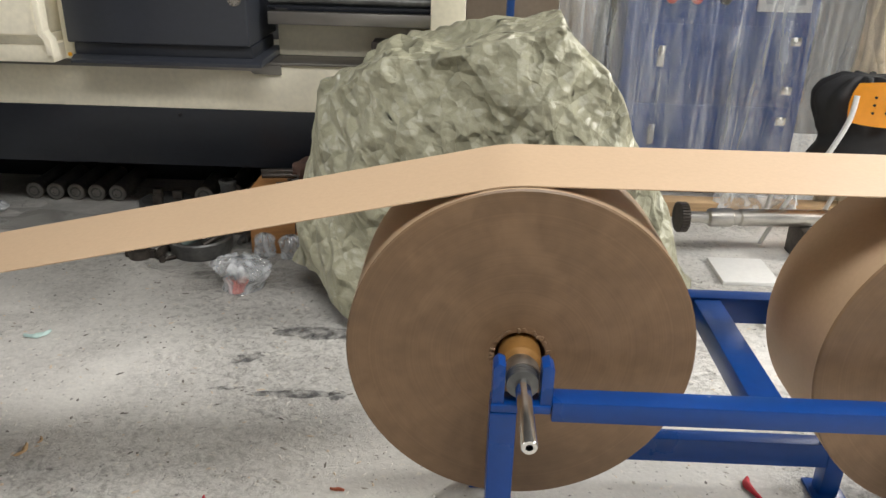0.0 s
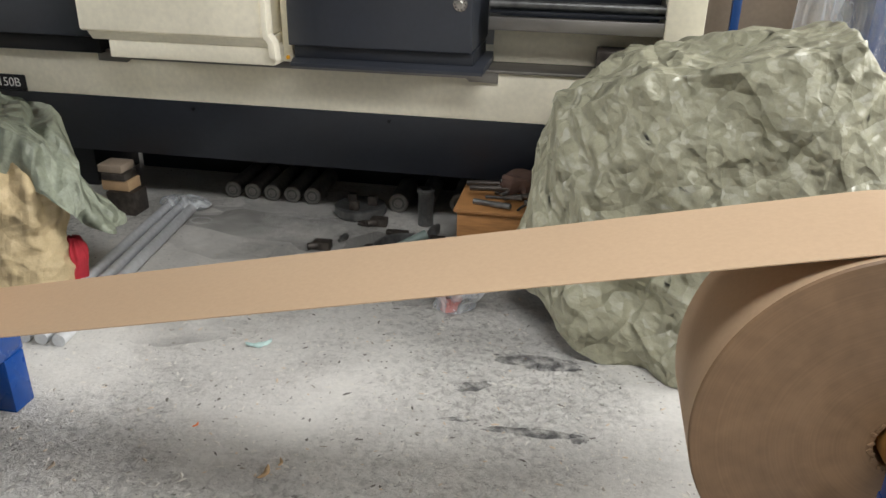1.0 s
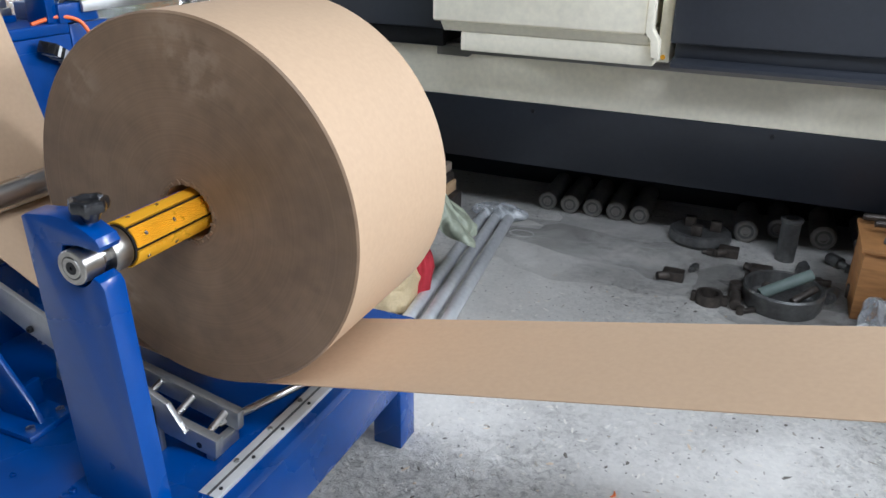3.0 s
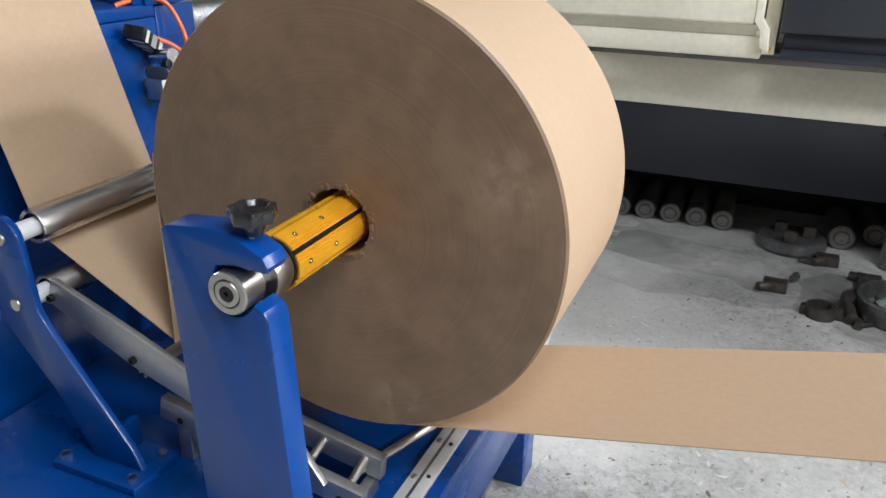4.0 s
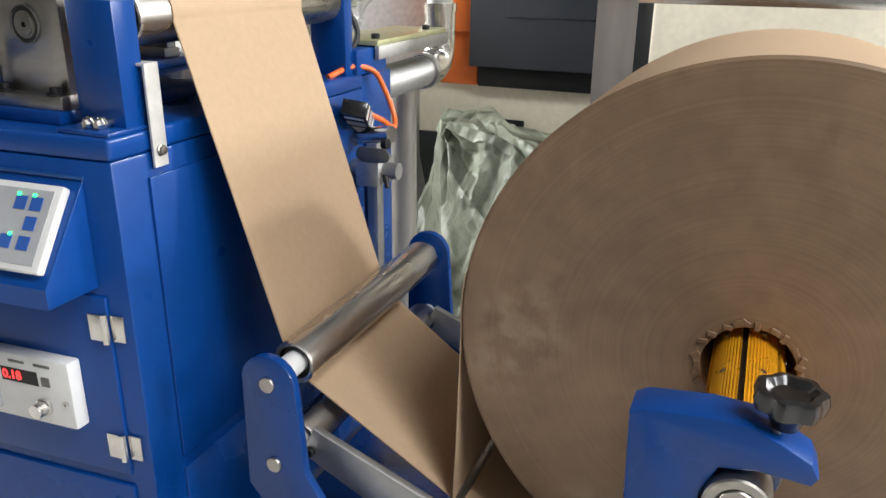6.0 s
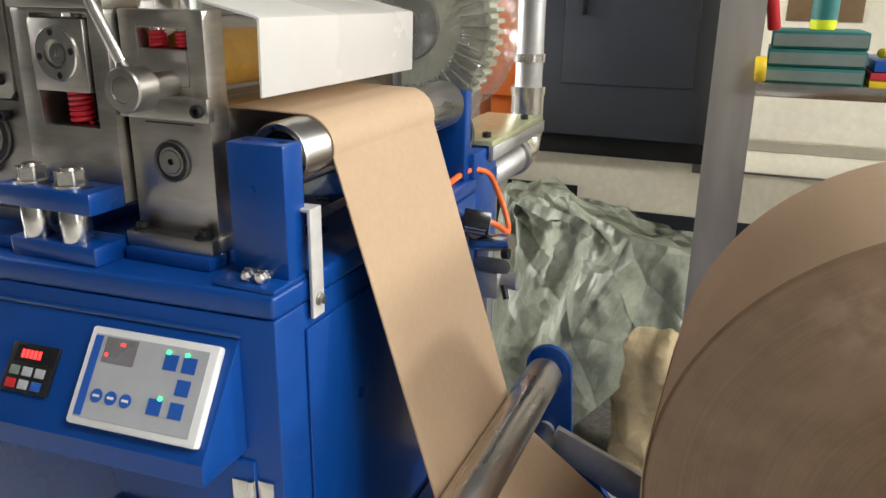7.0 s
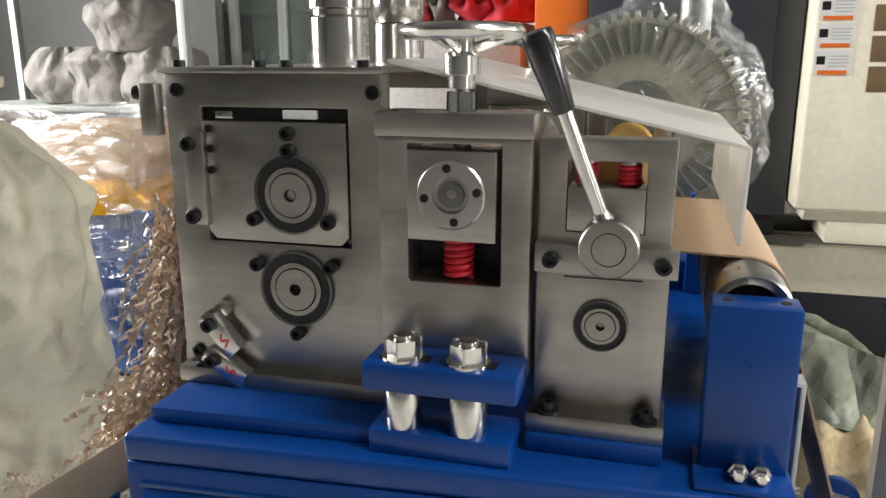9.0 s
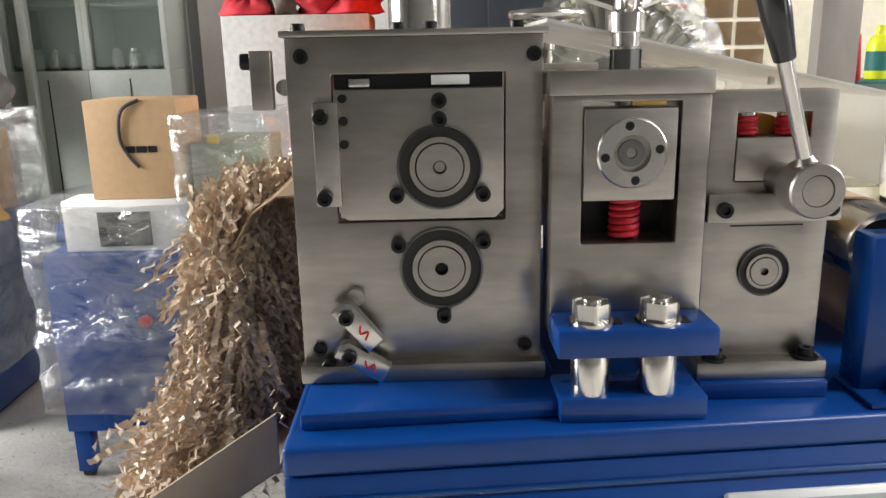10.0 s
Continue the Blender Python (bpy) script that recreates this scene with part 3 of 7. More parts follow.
def facets(a, b, seed):
    """Flat facets between scattered heights, about -1 to 1, that meet in sharp creases."""
    k = (a + b) * 0.366
    i, j = math.floor(a + k), math.floor(b + k)
    u, v = a + k - i, b + k - j

    def high(p, q):
        h = math.sin(p * 127.1 + q * 311.7 + seed * 74.7) * 43758.5453
        return 2 * (h - math.floor(h)) - 1

    if u > v:
        return (1 - u) * high(i, j) + (u - v) * high(i + 1, j) + v * high(i + 1, j + 1)
    return (1 - v) * high(i, j) + (v - u) * high(i, j + 1) + u * high(i + 1, j + 1)


def crumple(a, b, layers, seed=0.0):
    """Crumpled sheet: layers of (size, height, turn, stretch) of creased facets, bent out of line by slow noise."""
    d = 0.0
    for k, (size, high, turn, stretch) in enumerate(layers):
        w = noise.noise((a * 0.9 / size, b * 0.9 / size, seed + k * 3.3)) * 0.45 * size
        c, s = math.cos(turn), math.sin(turn)
        x, y = a + w, b - w * 0.7
        here = 0.55 + 0.9 * abs(noise.noise((a * 2.1, b * 2.1, seed * 2 + k * 5.1)))
        d += high * here * facets((x * c + y * s) / size, (y * c - x * s) / (size * stretch), seed + k * 1.7)
    return d


def draped(cx, cy, rx, ry, top, layers, seed=0.0, n=150, m=64, flat=0.72, hem=0.04, square=3.0, lift=None, flare=0.0, skew=0.0):
    """A sheet thrown over a heap: a skirt up to a shoulder, then a top that closes; top(x, y) gives the height."""
    bm = bmesh.new()
    rows = []
    for j in range(m + 1):
        v = j / m
        row = []
        for i in range(n):
            a = 2 * math.pi * i / n
            c, s = math.cos(a), math.sin(a)
            k = (abs(c) ** square + abs(s) ** square) ** (-1 / square)
            up = min(1.0, v / flat)
            grow = (1.0 - 0.16 * up ** 1.5 + flare * (1 - up) ** 3) if v < flat else 0.84 * (1 - (v - flat) / (1 - flat)) ** 0.8
            x, y = cx + rx * k * c * grow, cy + ry * k * s * grow
            high = top(x, y)
            low = lift(x, y) if lift else 0.0
            x += skew * (y - cy)
            z = high * (low + (1 - low) * up ** 0.9)
            p = Vector((x, y, z))
            out = Vector((c, s, 0.25 if v < flat else 1.2)).normalized()
            p += out * crumple(x + 0.35 * y, z - 0.8 * y, layers, seed)
            p += out * 0.03 * math.sin(a * 11 + seed + 3 * noise.noise((x, y, seed))) * (1 - up) ** 2
            if j == 0:
                p.z = max(0.0, z + hem * noise.noise((x * 3, y * 3, seed)))
            p.z = max(p.z, 0.002)
            row.append(bm.verts.new(p))
        rows.append(row)
    for a, b in zip(rows, rows[1:]):
        for i in range(n):
            bm.faces.new((a[i], a[(i + 1) % n], b[(i + 1) % n], b[i]))
    bm.faces.new(rows[-1])
    return bm


SOFT = ((0.12, 0.040, 0.4, 1.5), (0.05, 0.018, 1.1, 1.5))


def stuffed(cx, cy, cz, rx, ry, h, seed=0.0, creases=0.02, n=64, m=36, neck=0.35):
    """A full sack that stands on its base, with a gathered neck."""
    bm = bmesh.new()
    rows = []
    for j in range(m + 1):
        v = j / m
        wide = (0.88 + 0.55 * v * (1 - v) + 0.1 * math.sin(v * 7 + seed)) * (1 if v < 0.75 else max(neck, 1 - ((v - 0.75) / 0.25) ** 2 * (1 - neck)))
        row = []
        for i in range(n):
            a = 2 * math.pi * i / n
            x, y, z = cx + rx * wide * math.cos(a), cy + ry * wide * math.sin(a), cz + h * v
            d = creases * (fold((x, y, z), 3, seed) + 0.6 * fold((x, y, z), 8, seed + 2) - 0.8) + creases * (v ** 3) * 1.4 * math.sin(a * 11 + seed)
            if j == 0:
                d -= 0.03
            row.append(bm.verts.new((x + d * math.cos(a), y + d * math.sin(a), z)))
        rows.append(row)
    for a, b in zip(rows, rows[1:]):
        for i in range(n):
            bm.faces.new((a[i], a[(i + 1) % n], b[(i + 1) % n], b[i]))
    bm.faces.new(rows[-1])
    bm.faces.new(rows[0][::-1])
    return bm


def lettering(name, words, size, m, mat, parent=None, depth=0.0012):
    """Letters of the built-in font as a mesh, standing in the plane of m."""
    cu = bpy.data.curves.new(name, "FONT")
    cu.body, cu.size, cu.extrude, cu.align_x, cu.align_y = words, size, depth, "CENTER", "CENTER"
    tmp = bpy.data.objects.new("tmp", cu)
    scene.collection.objects.link(tmp)
    bpy.context.view_layer.update()
    me = bpy.data.meshes.new_from_object(tmp.evaluated_get(bpy.context.evaluated_depsgraph_get()))
    bpy.data.objects.remove(tmp)
    me.transform(m)
    bm = bmesh.new()
    bm.from_mesh(me)
    bpy.data.meshes.remove(me)
    return part(name, bm, mat, parent, smooth=0)


# ---- setting ----
def setting():
    floor = solo("floor", box(-9.0, 7.0, -4.0, 6.3, -0.2, 0.0, 0), CONCRETE, "worn grey concrete workshop floor with chips and oil stains", "floor", kind="structure", smooth=0, base=(0, 0, 0))
    bm = join(box(-9.2, 4.0, 6.3, 6.5, -0.2, 5.2, 0), box(5.3, 7.2, 6.3, 6.5, -0.2, 5.2, 0), box(4.0, 5.3, 6.3, 6.5, -0.2, 4.1, 0), box(4.0, 5.3, 6.3, 6.5, 4.9, 5.2, 0))
    solo("wall_north", bm, PLASTER, "dark plastered back wall with a bright high window", "wall", kind="structure", smooth=0)
    solo("wall_west", join(box(-9.2, -9.0, -4.0, 0.9, -0.2, 5.2, 0), box(-9.2, -9.0, 4.3, 6.3, -0.2, 5.2, 0), box(-9.2, -9.0, 0.9, 4.3, -0.2, 1.65, 0), box(-9.2, -9.0, 0.9, 4.3, 3.35, 5.2, 0)), PLASTER, "dark plastered end wall with a wide window", "wall", kind="structure", smooth=0)
    bm = join(box(-9.2, 3.6, -4.2, -4.0, -0.2, 5.2, 0), box(6.2, 7.2, -4.2, -4.0, -0.2, 5.2, 0), box(3.6, 6.2, -4.2, -4.0, 3.2, 5.2, 0), box(3.6, 6.2, -4.2, -4.0, -0.2, 0.0, 0))
    solo("wall_south", bm, PLASTER, "dark plastered side wall with a wide open gate", "wall", kind="structure", smooth=0)
    bm = join(box(7.0, 7.2, -4.0, 1.4, -0.2, 5.2, 0), box(7.0, 7.2, 3.8, 6.3, -0.2, 5.2, 0), box(7.0, 7.2, 1.4, 3.8, 4.75, 5.2, 0), box(7.0, 7.2, 1.4, 3.8, -0.2, 2.95, 0))
    solo("wall_east", bm, PLASTER, "plastered wall with a bright high window", "wall", kind="structure", smooth=0)
    # unseen roof with a slot for the assumed skylight
    bm = join(box(-9.2, 7.2, 0.8, 6.5, 5.0, 5.1, 0), box(-9.2, 7.2, -4.2, -0.60, 5.0, 5.1, 0), box(-9.2, -1.4, -0.60, 0.8, 5.0, 5.1, 0), box(3.4, 7.2, -0.60, 0.8, 5.0, 5.1, 0))
    solo("ceiling", bm, ROOF, "unseen sheet metal roof with a slot for an assumed skylight", "ceiling", kind="structure", smooth=0)
    solo("ground", box(-60, 60, -60, 60, -0.5, -0.21, 0), CONCRETE, "concrete yard outside the hall", "ground", kind="structure", smooth=0)
    return floor


setting()


# ---- paper rolls, shafts and the running web ----
FACE, BACK = 1.583, 1.88
ROLL_A, ROLL_B, ROLL_C = (0.102, 0.692, 0.381), (1.13, 0.692, 0.386), (-2.467, 0.911, 0.375)


def paper_roll(x, z, r, label, hole=0.056, back=BACK, face=WOUND):
    t = thing("paper_roll", (x, (FACE + back) / 2, z), label, "paper roll", "paper rolls of the line")
    prof = [(hole, FACE), (hole + 0.006, FACE - 0.001), (r - 0.004, FACE), (r, FACE + 0.004)]
    side = [(r, FACE + 0.004), (r, back - 0.004)]
    for name, pr, mat, lab in (("front_end", prof, face, "dark wound edge of the paper layers"), ("wrap", side, KRAFT, "smooth outer kraft paper layer"),
                               ("back_end", [(hole, back), (r - 0.004, back), (r, back - 0.004)], WOUND, ""), ("core", [(hole, FACE), (hole, back)], CARD, "cardboard core tube")):
        part(name, spun(pr, (x, 0, z), (x, 1, z), 128), mat, t, lab)
    bits = None
    for i in range(26):
        a = i * 2.4
        rr = hole + 0.003 + 0.004 * random.random()
        b = box(-0.006, 0.006, -0.002, 0.001, -0.004, 0.003, 0.001, 1)
        b.transform(Matrix.Translation((x + rr * math.cos(a), FACE - 0.001, z + rr * math.sin(a))) @ Matrix.Rotation(random.random() * 6, 4, "Y"))
        bits = b if bits is None else join(bits, b)
    part("torn_core_edge", bits, WOUND, t)
    return t


roll_a = paper_roll(*ROLL_A, "large brown kraft paper roll on the blue stand under the web")
roll_b = paper_roll(*ROLL_B, "large brown kraft paper roll at the far end of the stand")
roll_c = paper_roll(*ROLL_C, "large brown kraft paper roll on a gold expanding shaft", back=1.97, face=WOUND_RUBBED)


def expanding_shaft(x, z, y0, y1, label, r=0.043, stripe=True):
    """A ribbed gold expanding shaft, its strips set round it."""
    t = thing("expanding_shaft", (x, y0, z), label, "shaft")
    part("core_bar", rod((x, y0, z), (x, y1, z), r * 0.9, 36), BLACK, t)
    for k in range(6):
        a0, a1 = k * 60 + 5, k * 60 + 55
        outer = []
        for i in range(21):
            a = radians(a0 + (a1 - a0) * i / 20)
            rr = r - (0.0016 if i % 2 else 0.0)
            outer.append((x + rr * math.cos(a), z + rr * math.sin(a)))
        inner = [(x + r * 0.86 * math.cos(radians(a)), z + r * 0.86 * math.sin(radians(a))) for a in (a1, (a0 + a1) / 2, a0)]
        part("strip", slab(outer + inner, y0 + 0.004, y1 - 0.004, 0), GOLD, t)
        am = radians((a0 + a1) / 2)
        for yy in (y0 + 0.03, y0 + 0.10, y0 + 0.2):
            p = Vector((x + r * 0.985 * math.cos(am), yy, z + r * 0.985 * math.sin(am)))
            w = Vector((math.cos(am), 0, math.sin(am)))
            part("screw", spun([(0, 0), (0.004, 0), (0.004, 0.0015), (0.0018, 0.0015), (0.0018, 0.0005), (0, 0.0005)], p, p + w, 12), BRIGHT, t)
    if stripe:
        a = 0.0
        bm = slab([(x + rr * math.cos(a + d), z + rr * math.sin(a + d)) for rr, d in ((r * 0.9, -0.07), (r + 0.0006, -0.07), (r + 0.0006, 0.07), (r * 0.9, 0.07))], y0 + 0.02, y1 - 0.05, 0)
        part("inlay", bm, material("violet_inlay", (0.10, 0.06, 0.42), 0.4), t, "violet plastic strip")
    return t


shaft_c = expanding_shaft(ROLL_C[0], ROLL_C[1], 1.405, 1.88, "gold anodised ribbed expanding shaft through the paper roll")


def shaft_journal():
    x, z = ROLL_C[0], ROLL_C[1]
    t = thing("shaft_journal", (x, 1.30, z), "turned steel journal with bearing at the shaft's end", "bearing")
    part("collar", spun([(0.012, 1.365), (0.037, 1.365), (0.039, 1.37), (0.039, 1.399), (0.037, 1.403), (0.012, 1.403)], (x, 0, z), (x, 1, z), 40), STEEL, t)
    part("neck", spun([(0.0, 1.345), (0.024, 1.345), (0.024, 1.37), (0, 1.37)], (x, 0, z), (x, 1, z), 32), BRIGHT, t)
    part("race", spun([(0.021, 1.304), (0.029, 1.304), (0.031, 1.306), (0.031, 1.345), (0.024, 1.348), (0.0, 1.348)], (x, 0, z), (x, 1, z), 40), STEEL, t)
    part("inner_race", spun([(0.0115, 1.303), (0.018, 1.303), (0.02, 1.306), (0.02, 1.33), (0.0115, 1.33)], (x, 0, z), (x, 1, z), 32), STEEL, t)
    part("seal", spun([(0.018, 1.3055), (0.0235, 1.3055), (0.0235, 1.33)], (x, 0, z), (x, 1, z), 32), GREASY, t)
    part("pin", spun([(0, 1.306), (0.0035, 1.306), (0.0035, 1.303), (0.011, 1.303), (0.0115, 1.306), (0.0115, 1.34)], (x, 0, z), (x, 1, z), 24), BLACK, t)
    return t


journal = shaft_journal()


def plain_shaft(x, z, label):
    t = thing("roll_shaft", (x, 1.27, z), label, "shaft", "bare shafts on the stand")
    part("bar", spun([(0.007, 1.262), (0.0145, 1.262), (0.016, 1.265), (0.016, 2.10), (0, 2.10)], (x, 0, z), (x, 1, z), 28), BRIGHT, t)
    part("bore", spun([(0, 1.275), (0.007, 1.275), (0.007, 1.262)], (x, 0, z), (x, 1, z), 20), BLACK, t)
    for y in (1.468, 1.478, 1.488):
        part("ring", spun([(0.016, y - 0.004), (0.033, y - 0.004), (0.034, y - 0.002), (0.034, y + 0.003), (0.016, y + 0.003)], (x, 0, z), (x, 1, z), 36), GREASY, t)
    part("hub", spun([(0.016, 1.49), (0.036, 1.49), (0.038, 1.50), (0.038, 1.52), (0.03, 1.54), (0.03, 1.60)], (x, 0, z), (x, 1, z), 36), STEEL, t)
    part("brass_cone", spun([(0.03, 1.535), (0.042, 1.545), (0.046, 1.57), (0.046, 1.60)], (x, 0, z), (x, 1, z), 36), material("worn_brass", (0.30, 0.15, 0.04), 0.5, 0.4), t, "worn brass cone inside the core")
    return t


plain_shaft(ROLL_A[0], ROLL_A[1], "bright steel shaft whose end stands out of the blue cradle")
plain_shaft(ROLL_B[0], ROLL_B[1], "bright steel shaft through the far roll")


def ribbon(line, y0, y1, thick=0.0015, drift=None):
    """A band of paper whose side view follows line, rows of (x, z); drift(x, z) moves its edges sideways."""
    bm = bmesh.new()
    n = len(line)
    rows = []
    for i, (x, z) in enumerate(line):
        dx, dz = line[min(i + 1, n - 1)][0] - line[max(i - 1, 0)][0], line[min(i + 1, n - 1)][1] - line[max(i - 1, 0)][1]
        k = math.hypot(dx, dz) or 1
        nx, nz = -dz / k * thick / 2, dx / k * thick / 2
        f, g = drift(x, z) if drift else (0.0, 0.0)
        rows.append([bm.verts.new(p) for p in ((x + nx, y0 + f, z + nz), (x + nx, y1 + g, z + nz), (x - nx, y1 + g, z - nz), (x - nx, y0 + f, z - nz))])
    for a, b in zip(rows, rows[1:]):
        for k in range(4):
            bm.faces.new((a[k], a[(k + 1) % 4], b[(k + 1) % 4], b[k]))
    bm.faces.new(rows[0][::-1])
    bm.faces.new(rows[-1])
    return bm


IDLER, DANCER, DANCER_LOW = (-3.281, 1.303, 0.040), (-3.064, 0.832, 0.033), (-3.062, 0.704, 0.030)


def web():
    """The plies drawn off the stand: over the first roll, under the next, round the dancer and up over the idler."""
    t = thing("paper_web", (-1.2, (FACE + BACK) / 2, 0.57), "brown kraft paper web running between rolls and machine", "paper web")
    ax, az, ar = ROLL_A
    bx, bz, br = ROLL_B
    cx, cz, cr = ROLL_C
    over = arc(bx, bz, br + 0.001, 60, 91, 8) + arc(ax, az, ar + 0.003, 88, 102.2, 8)
    under = arc(cx, cz, cr + 0.003, -77.8, -98, 8)
    part("lower_run", ribbon(over + under + [(-2.848, 0.588)] + arc(DANCER[0], DANCER[1], DANCER[2] + 0.002, 238, 168, 10) + arc(IDLER[0], IDLER[1], IDLER[2] + 0.002, -12, 92, 14) + [(-3.36, 1.3465), (-3.50, 1.3465)],
                             FACE, BACK, 0.0022, lambda x, z: (0.012, 0.018) if x > -2.87 else (-0.056, -0.036)), KRAFT, t, "several plies lying on one another")
    part("drawn_ply", ribbon(arc(cx, cz, cr + 0.001, 170, 184, 4) + [(-2.846, 0.70), (-2.850, 0.592)], FACE + 0.002, BACK - 0.002, 0.0014), KRAFT, t, "single ply leaving the big roll")
    return t


web()


# ---- stand of the two rolls ----
def roll_stand():
    t = thing("roll_stand", (0.9, 1.75, 0.0), "blue painted welded square-tube stand under two paper rolls", "stand")
    for x in (0.065, 1.085, 2.1):
        for y in (1.475, 2.005):
            part("leg", box(x - 0.028, x + 0.028, y - 0.028, y + 0.028, 0.0, 0.632, 0.004), BLUE, t)
            part("foot", box(x - 0.05, x + 0.05, y - 0.05, y + 0.05, 0.0, 0.01, 0.002), BLUE, t)
    for x in (ROLL_A[0], ROLL_B[0]):
        for y in (1.475, 2.005):
            part("saddle", box(x - 0.064, x + 0.060, y - 0.026, y + 0.026, 0.632, 0.652, 0.003), BLUE, t)
            for s in (-1, 1):
                part("cheek", slab([(x + s * 0.037, 0.65), (x + s * 0.062, 0.65), (x + s * 0.062, 0.735), (x + s * 0.052, 0.748), (x + s * 0.037, 0.742)], y - 0.022, y + 0.022, 0.002), BLUE, t)
    part("front_rail", box(0.164, 2.2, 1.449, 1.503, 0.614, 0.663, 0.004), BLUE, t)
    part("rear_rail", box(0.094, 2.2, 1.98, 2.03, 0.575, 0.65, 0.004), BLUE, t)
    part("lower_rail", box(0.094, 2.2, 1.98, 2.03, 0.106, 0.188, 0.004), BLUE, t)
    for x in (0.625, 1.60):
        part("cross_tube", box(x - 0.035, x + 0.037, 1.504, 1.979, 0.585, 0.645, 0.004), BLUE, t)
    return t


roll_stand()


# ---- unwinder table ----
def unwinder():
    t = thing("unwinder_table", (-2.75, 1.75, 0.0), "blue steel unwinder table with sheet top and stub legs", "table")
    part("table_top", box(-3.22, -2.30, 1.24, 2.24, 0.365, 0.392, 0.003), BLUE, t)
    part("apron", box(-2.335, -2.303, 1.24, 2.24, 0.20, 0.364, 0.003), BLUE, t)
    part("apron", box(-3.2, -2.34, 2.208, 2.238, 0.20, 0.364, 0.003), BLUE, t)
    part("apron", box(-3.2, -2.34, 1.242, 1.272, 0.20, 0.364, 0.003), BLUE, t)
    for x in (-2.345, -3.15):
        for y in (2.19, 1.30):
            part("leg", box(x - 0.045, x + 0.045, y - 0.045, y + 0.045, 0.0, 0.2, 0.004), BLUE, t)
    for k, (x, y) in enumerate(((-2.43, 1.72), (-2.43, 1.9), (-2.43, 2.08), (-2.75, 1.3), (-2.95, 1.62), (-2.43, 1.55))):
        part("bolt", cap_screw(x, y, 0.392, 0.006, 0.006, (0, 0, 1)), BLUE, t)
    rail = thing("slide_rail", (-2.345, 1.75, 0.392), "flat bright steel guide rail screwed to the table edge", "rail")
    part("bar", box(-2.372, -2.325, 1.245, 2.02, 0.392, 0.402, 0.002), GROUND_STEEL, rail)
    part("groove", box(-2.352, -2.346, 1.25, 2.0, 0.4015, 0.4025, 0), GREASY, rail)
    for i in range(7):
        part("screw", cap_screw(-2.361, 1.28 + i * 0.118, 0.402, 0.006, 0.004, (0, 0, 1)), STEEL, rail)
        part("screw", cap_screw(-2.336, 1.33 + i * 0.105, 0.402, 0.004, 0.003, (0, 0, 1)), BLACK, rail)

    # two-bar lattice on the table
    lat = thing("lattice_bar", (-2.5, 1.6, 0.392), "pair of drilled aluminium bars joined by chromed rungs", "lattice")
    for dy, dz in ((0.0, 0.0), (0.075, 0.02)):
        bm = slab([(-2.83, 0.515), (-2.40, 0.435), (-2.395, 0.48), (-2.82, 0.56)], 1.50 + dy, 1.522 + dy, 0.002)
        bmesh.ops.translate(bm, vec=(0, 0, dz - 0.03), verts=bm.verts)
        bar = part("side_bar", bm, ALU, lat)
        for k in range(5):
            xx = -2.44 - 0.085 * k
            zz = 0.458 + 0.0155 * k + dz - 0.03
            part("hole", rod((xx, 1.499 + dy, zz), (xx, 1.501 + dy, zz), 0.007, 16), BLACK, bar)
    for k in range(5):
        xx = -2.43 - 0.085 * k
        zz = 0.468 + 0.0155 * k - 0.02
        part("rung", rod((xx, 1.52, zz), (xx, 1.578, zz + 0.015), 0.008, 16), CHROME, lat)
    part("support", box(-2.80, -2.77, 1.51, 1.59, 0.392, 0.50, 0.002), ALU, lat)
    part("support", box(-2.43, -2.41, 1.505, 1.59, 0.392, 0.424, 0.002), ALU, lat)
    part("rod", rod((-2.44, 1.56, 0.44), (-2.34, 1.92, 0.412), 0.009, 16), CHROME, lat)

    # bearing pedestal of the expanding shaft, near and far
    for y0, y1, lab in ((1.312, 1.358, "blue plate pedestal with a curled cradle for the shaft end"), (1.96, 2.0, "blue plate pedestal behind the roll")):
        p = thing("shaft_pedestal", (-2.47, (y0 + y1) / 2, 0.392), lab, "pedestal", "shaft pedestals")
        x, z = ROLL_C[0], ROLL_C[1]
        cradle = [(x + 0.0335 * math.cos(radians(a)), z - 0.003 + 0.0335 * math.sin(radians(a))) for a in range(150, 331, 15)]
        out = [(-2.552, 0.41), (-2.572, 0.982), (-2.560, 0.989), (-2.50, 0.995), (-2.465, 0.993), (-2.435, 0.980), (-2.412, 0.968), (-2.405, 0.955), (-2.41, 0.946), (-2.44, 0.948), (-2.455, 0.949), (-2.487, 0.944)] + cradle[1:-1] + [(-2.432, 0.897), (-2.418, 0.890), (-2.411, 0.878), (-2.385, 0.41)]
        part("plate", slab(out, y0, y1, 0.003), BLUE, p)
        part("base_plate", box(-2.60, -2.325, y0 - 0.03, y1 + 0.045, 0.392, 0.412, 0.003), BLUE, p)
        for xx in (-2.58, -2.345):
            for yy in (y0 - 0.012, y1 + 0.028):
                part("bolt", cap_screw(xx, yy, 0.412, 0.008, 0.009, (0, 0, 1)), BLUE, p)
        if y0 < 1.5:
            kn = part("clamp_screw", rod((-2.452, 1.335, 0.965), (-2.440, 1.335, 1.0), 0.0065, 16), BRIGHT, p)
            grip = [(r, z - 0.034) for r, z in ((0.0, 1.022), (0.012, 1.022), (0.015, 1.03), (0.019, 1.038), (0.029, 1.042), (0.031, 1.051), (0.029, 1.060), (0.022, 1.061), (0.016, 1.055), (0.0, 1.053))]
            bm = spun(grip, (-2.440, 1.335, 0), (-2.438, 1.335, 1), 40)
            for v in bm.verts:
                dx, dy = v.co.x + 2.438, v.co.y - 1.335
                r = math.hypot(dx, dy)
                if r > 0.021:
                    k = 1 + 0.07 * math.cos(7 * math.atan2(dy, dx))
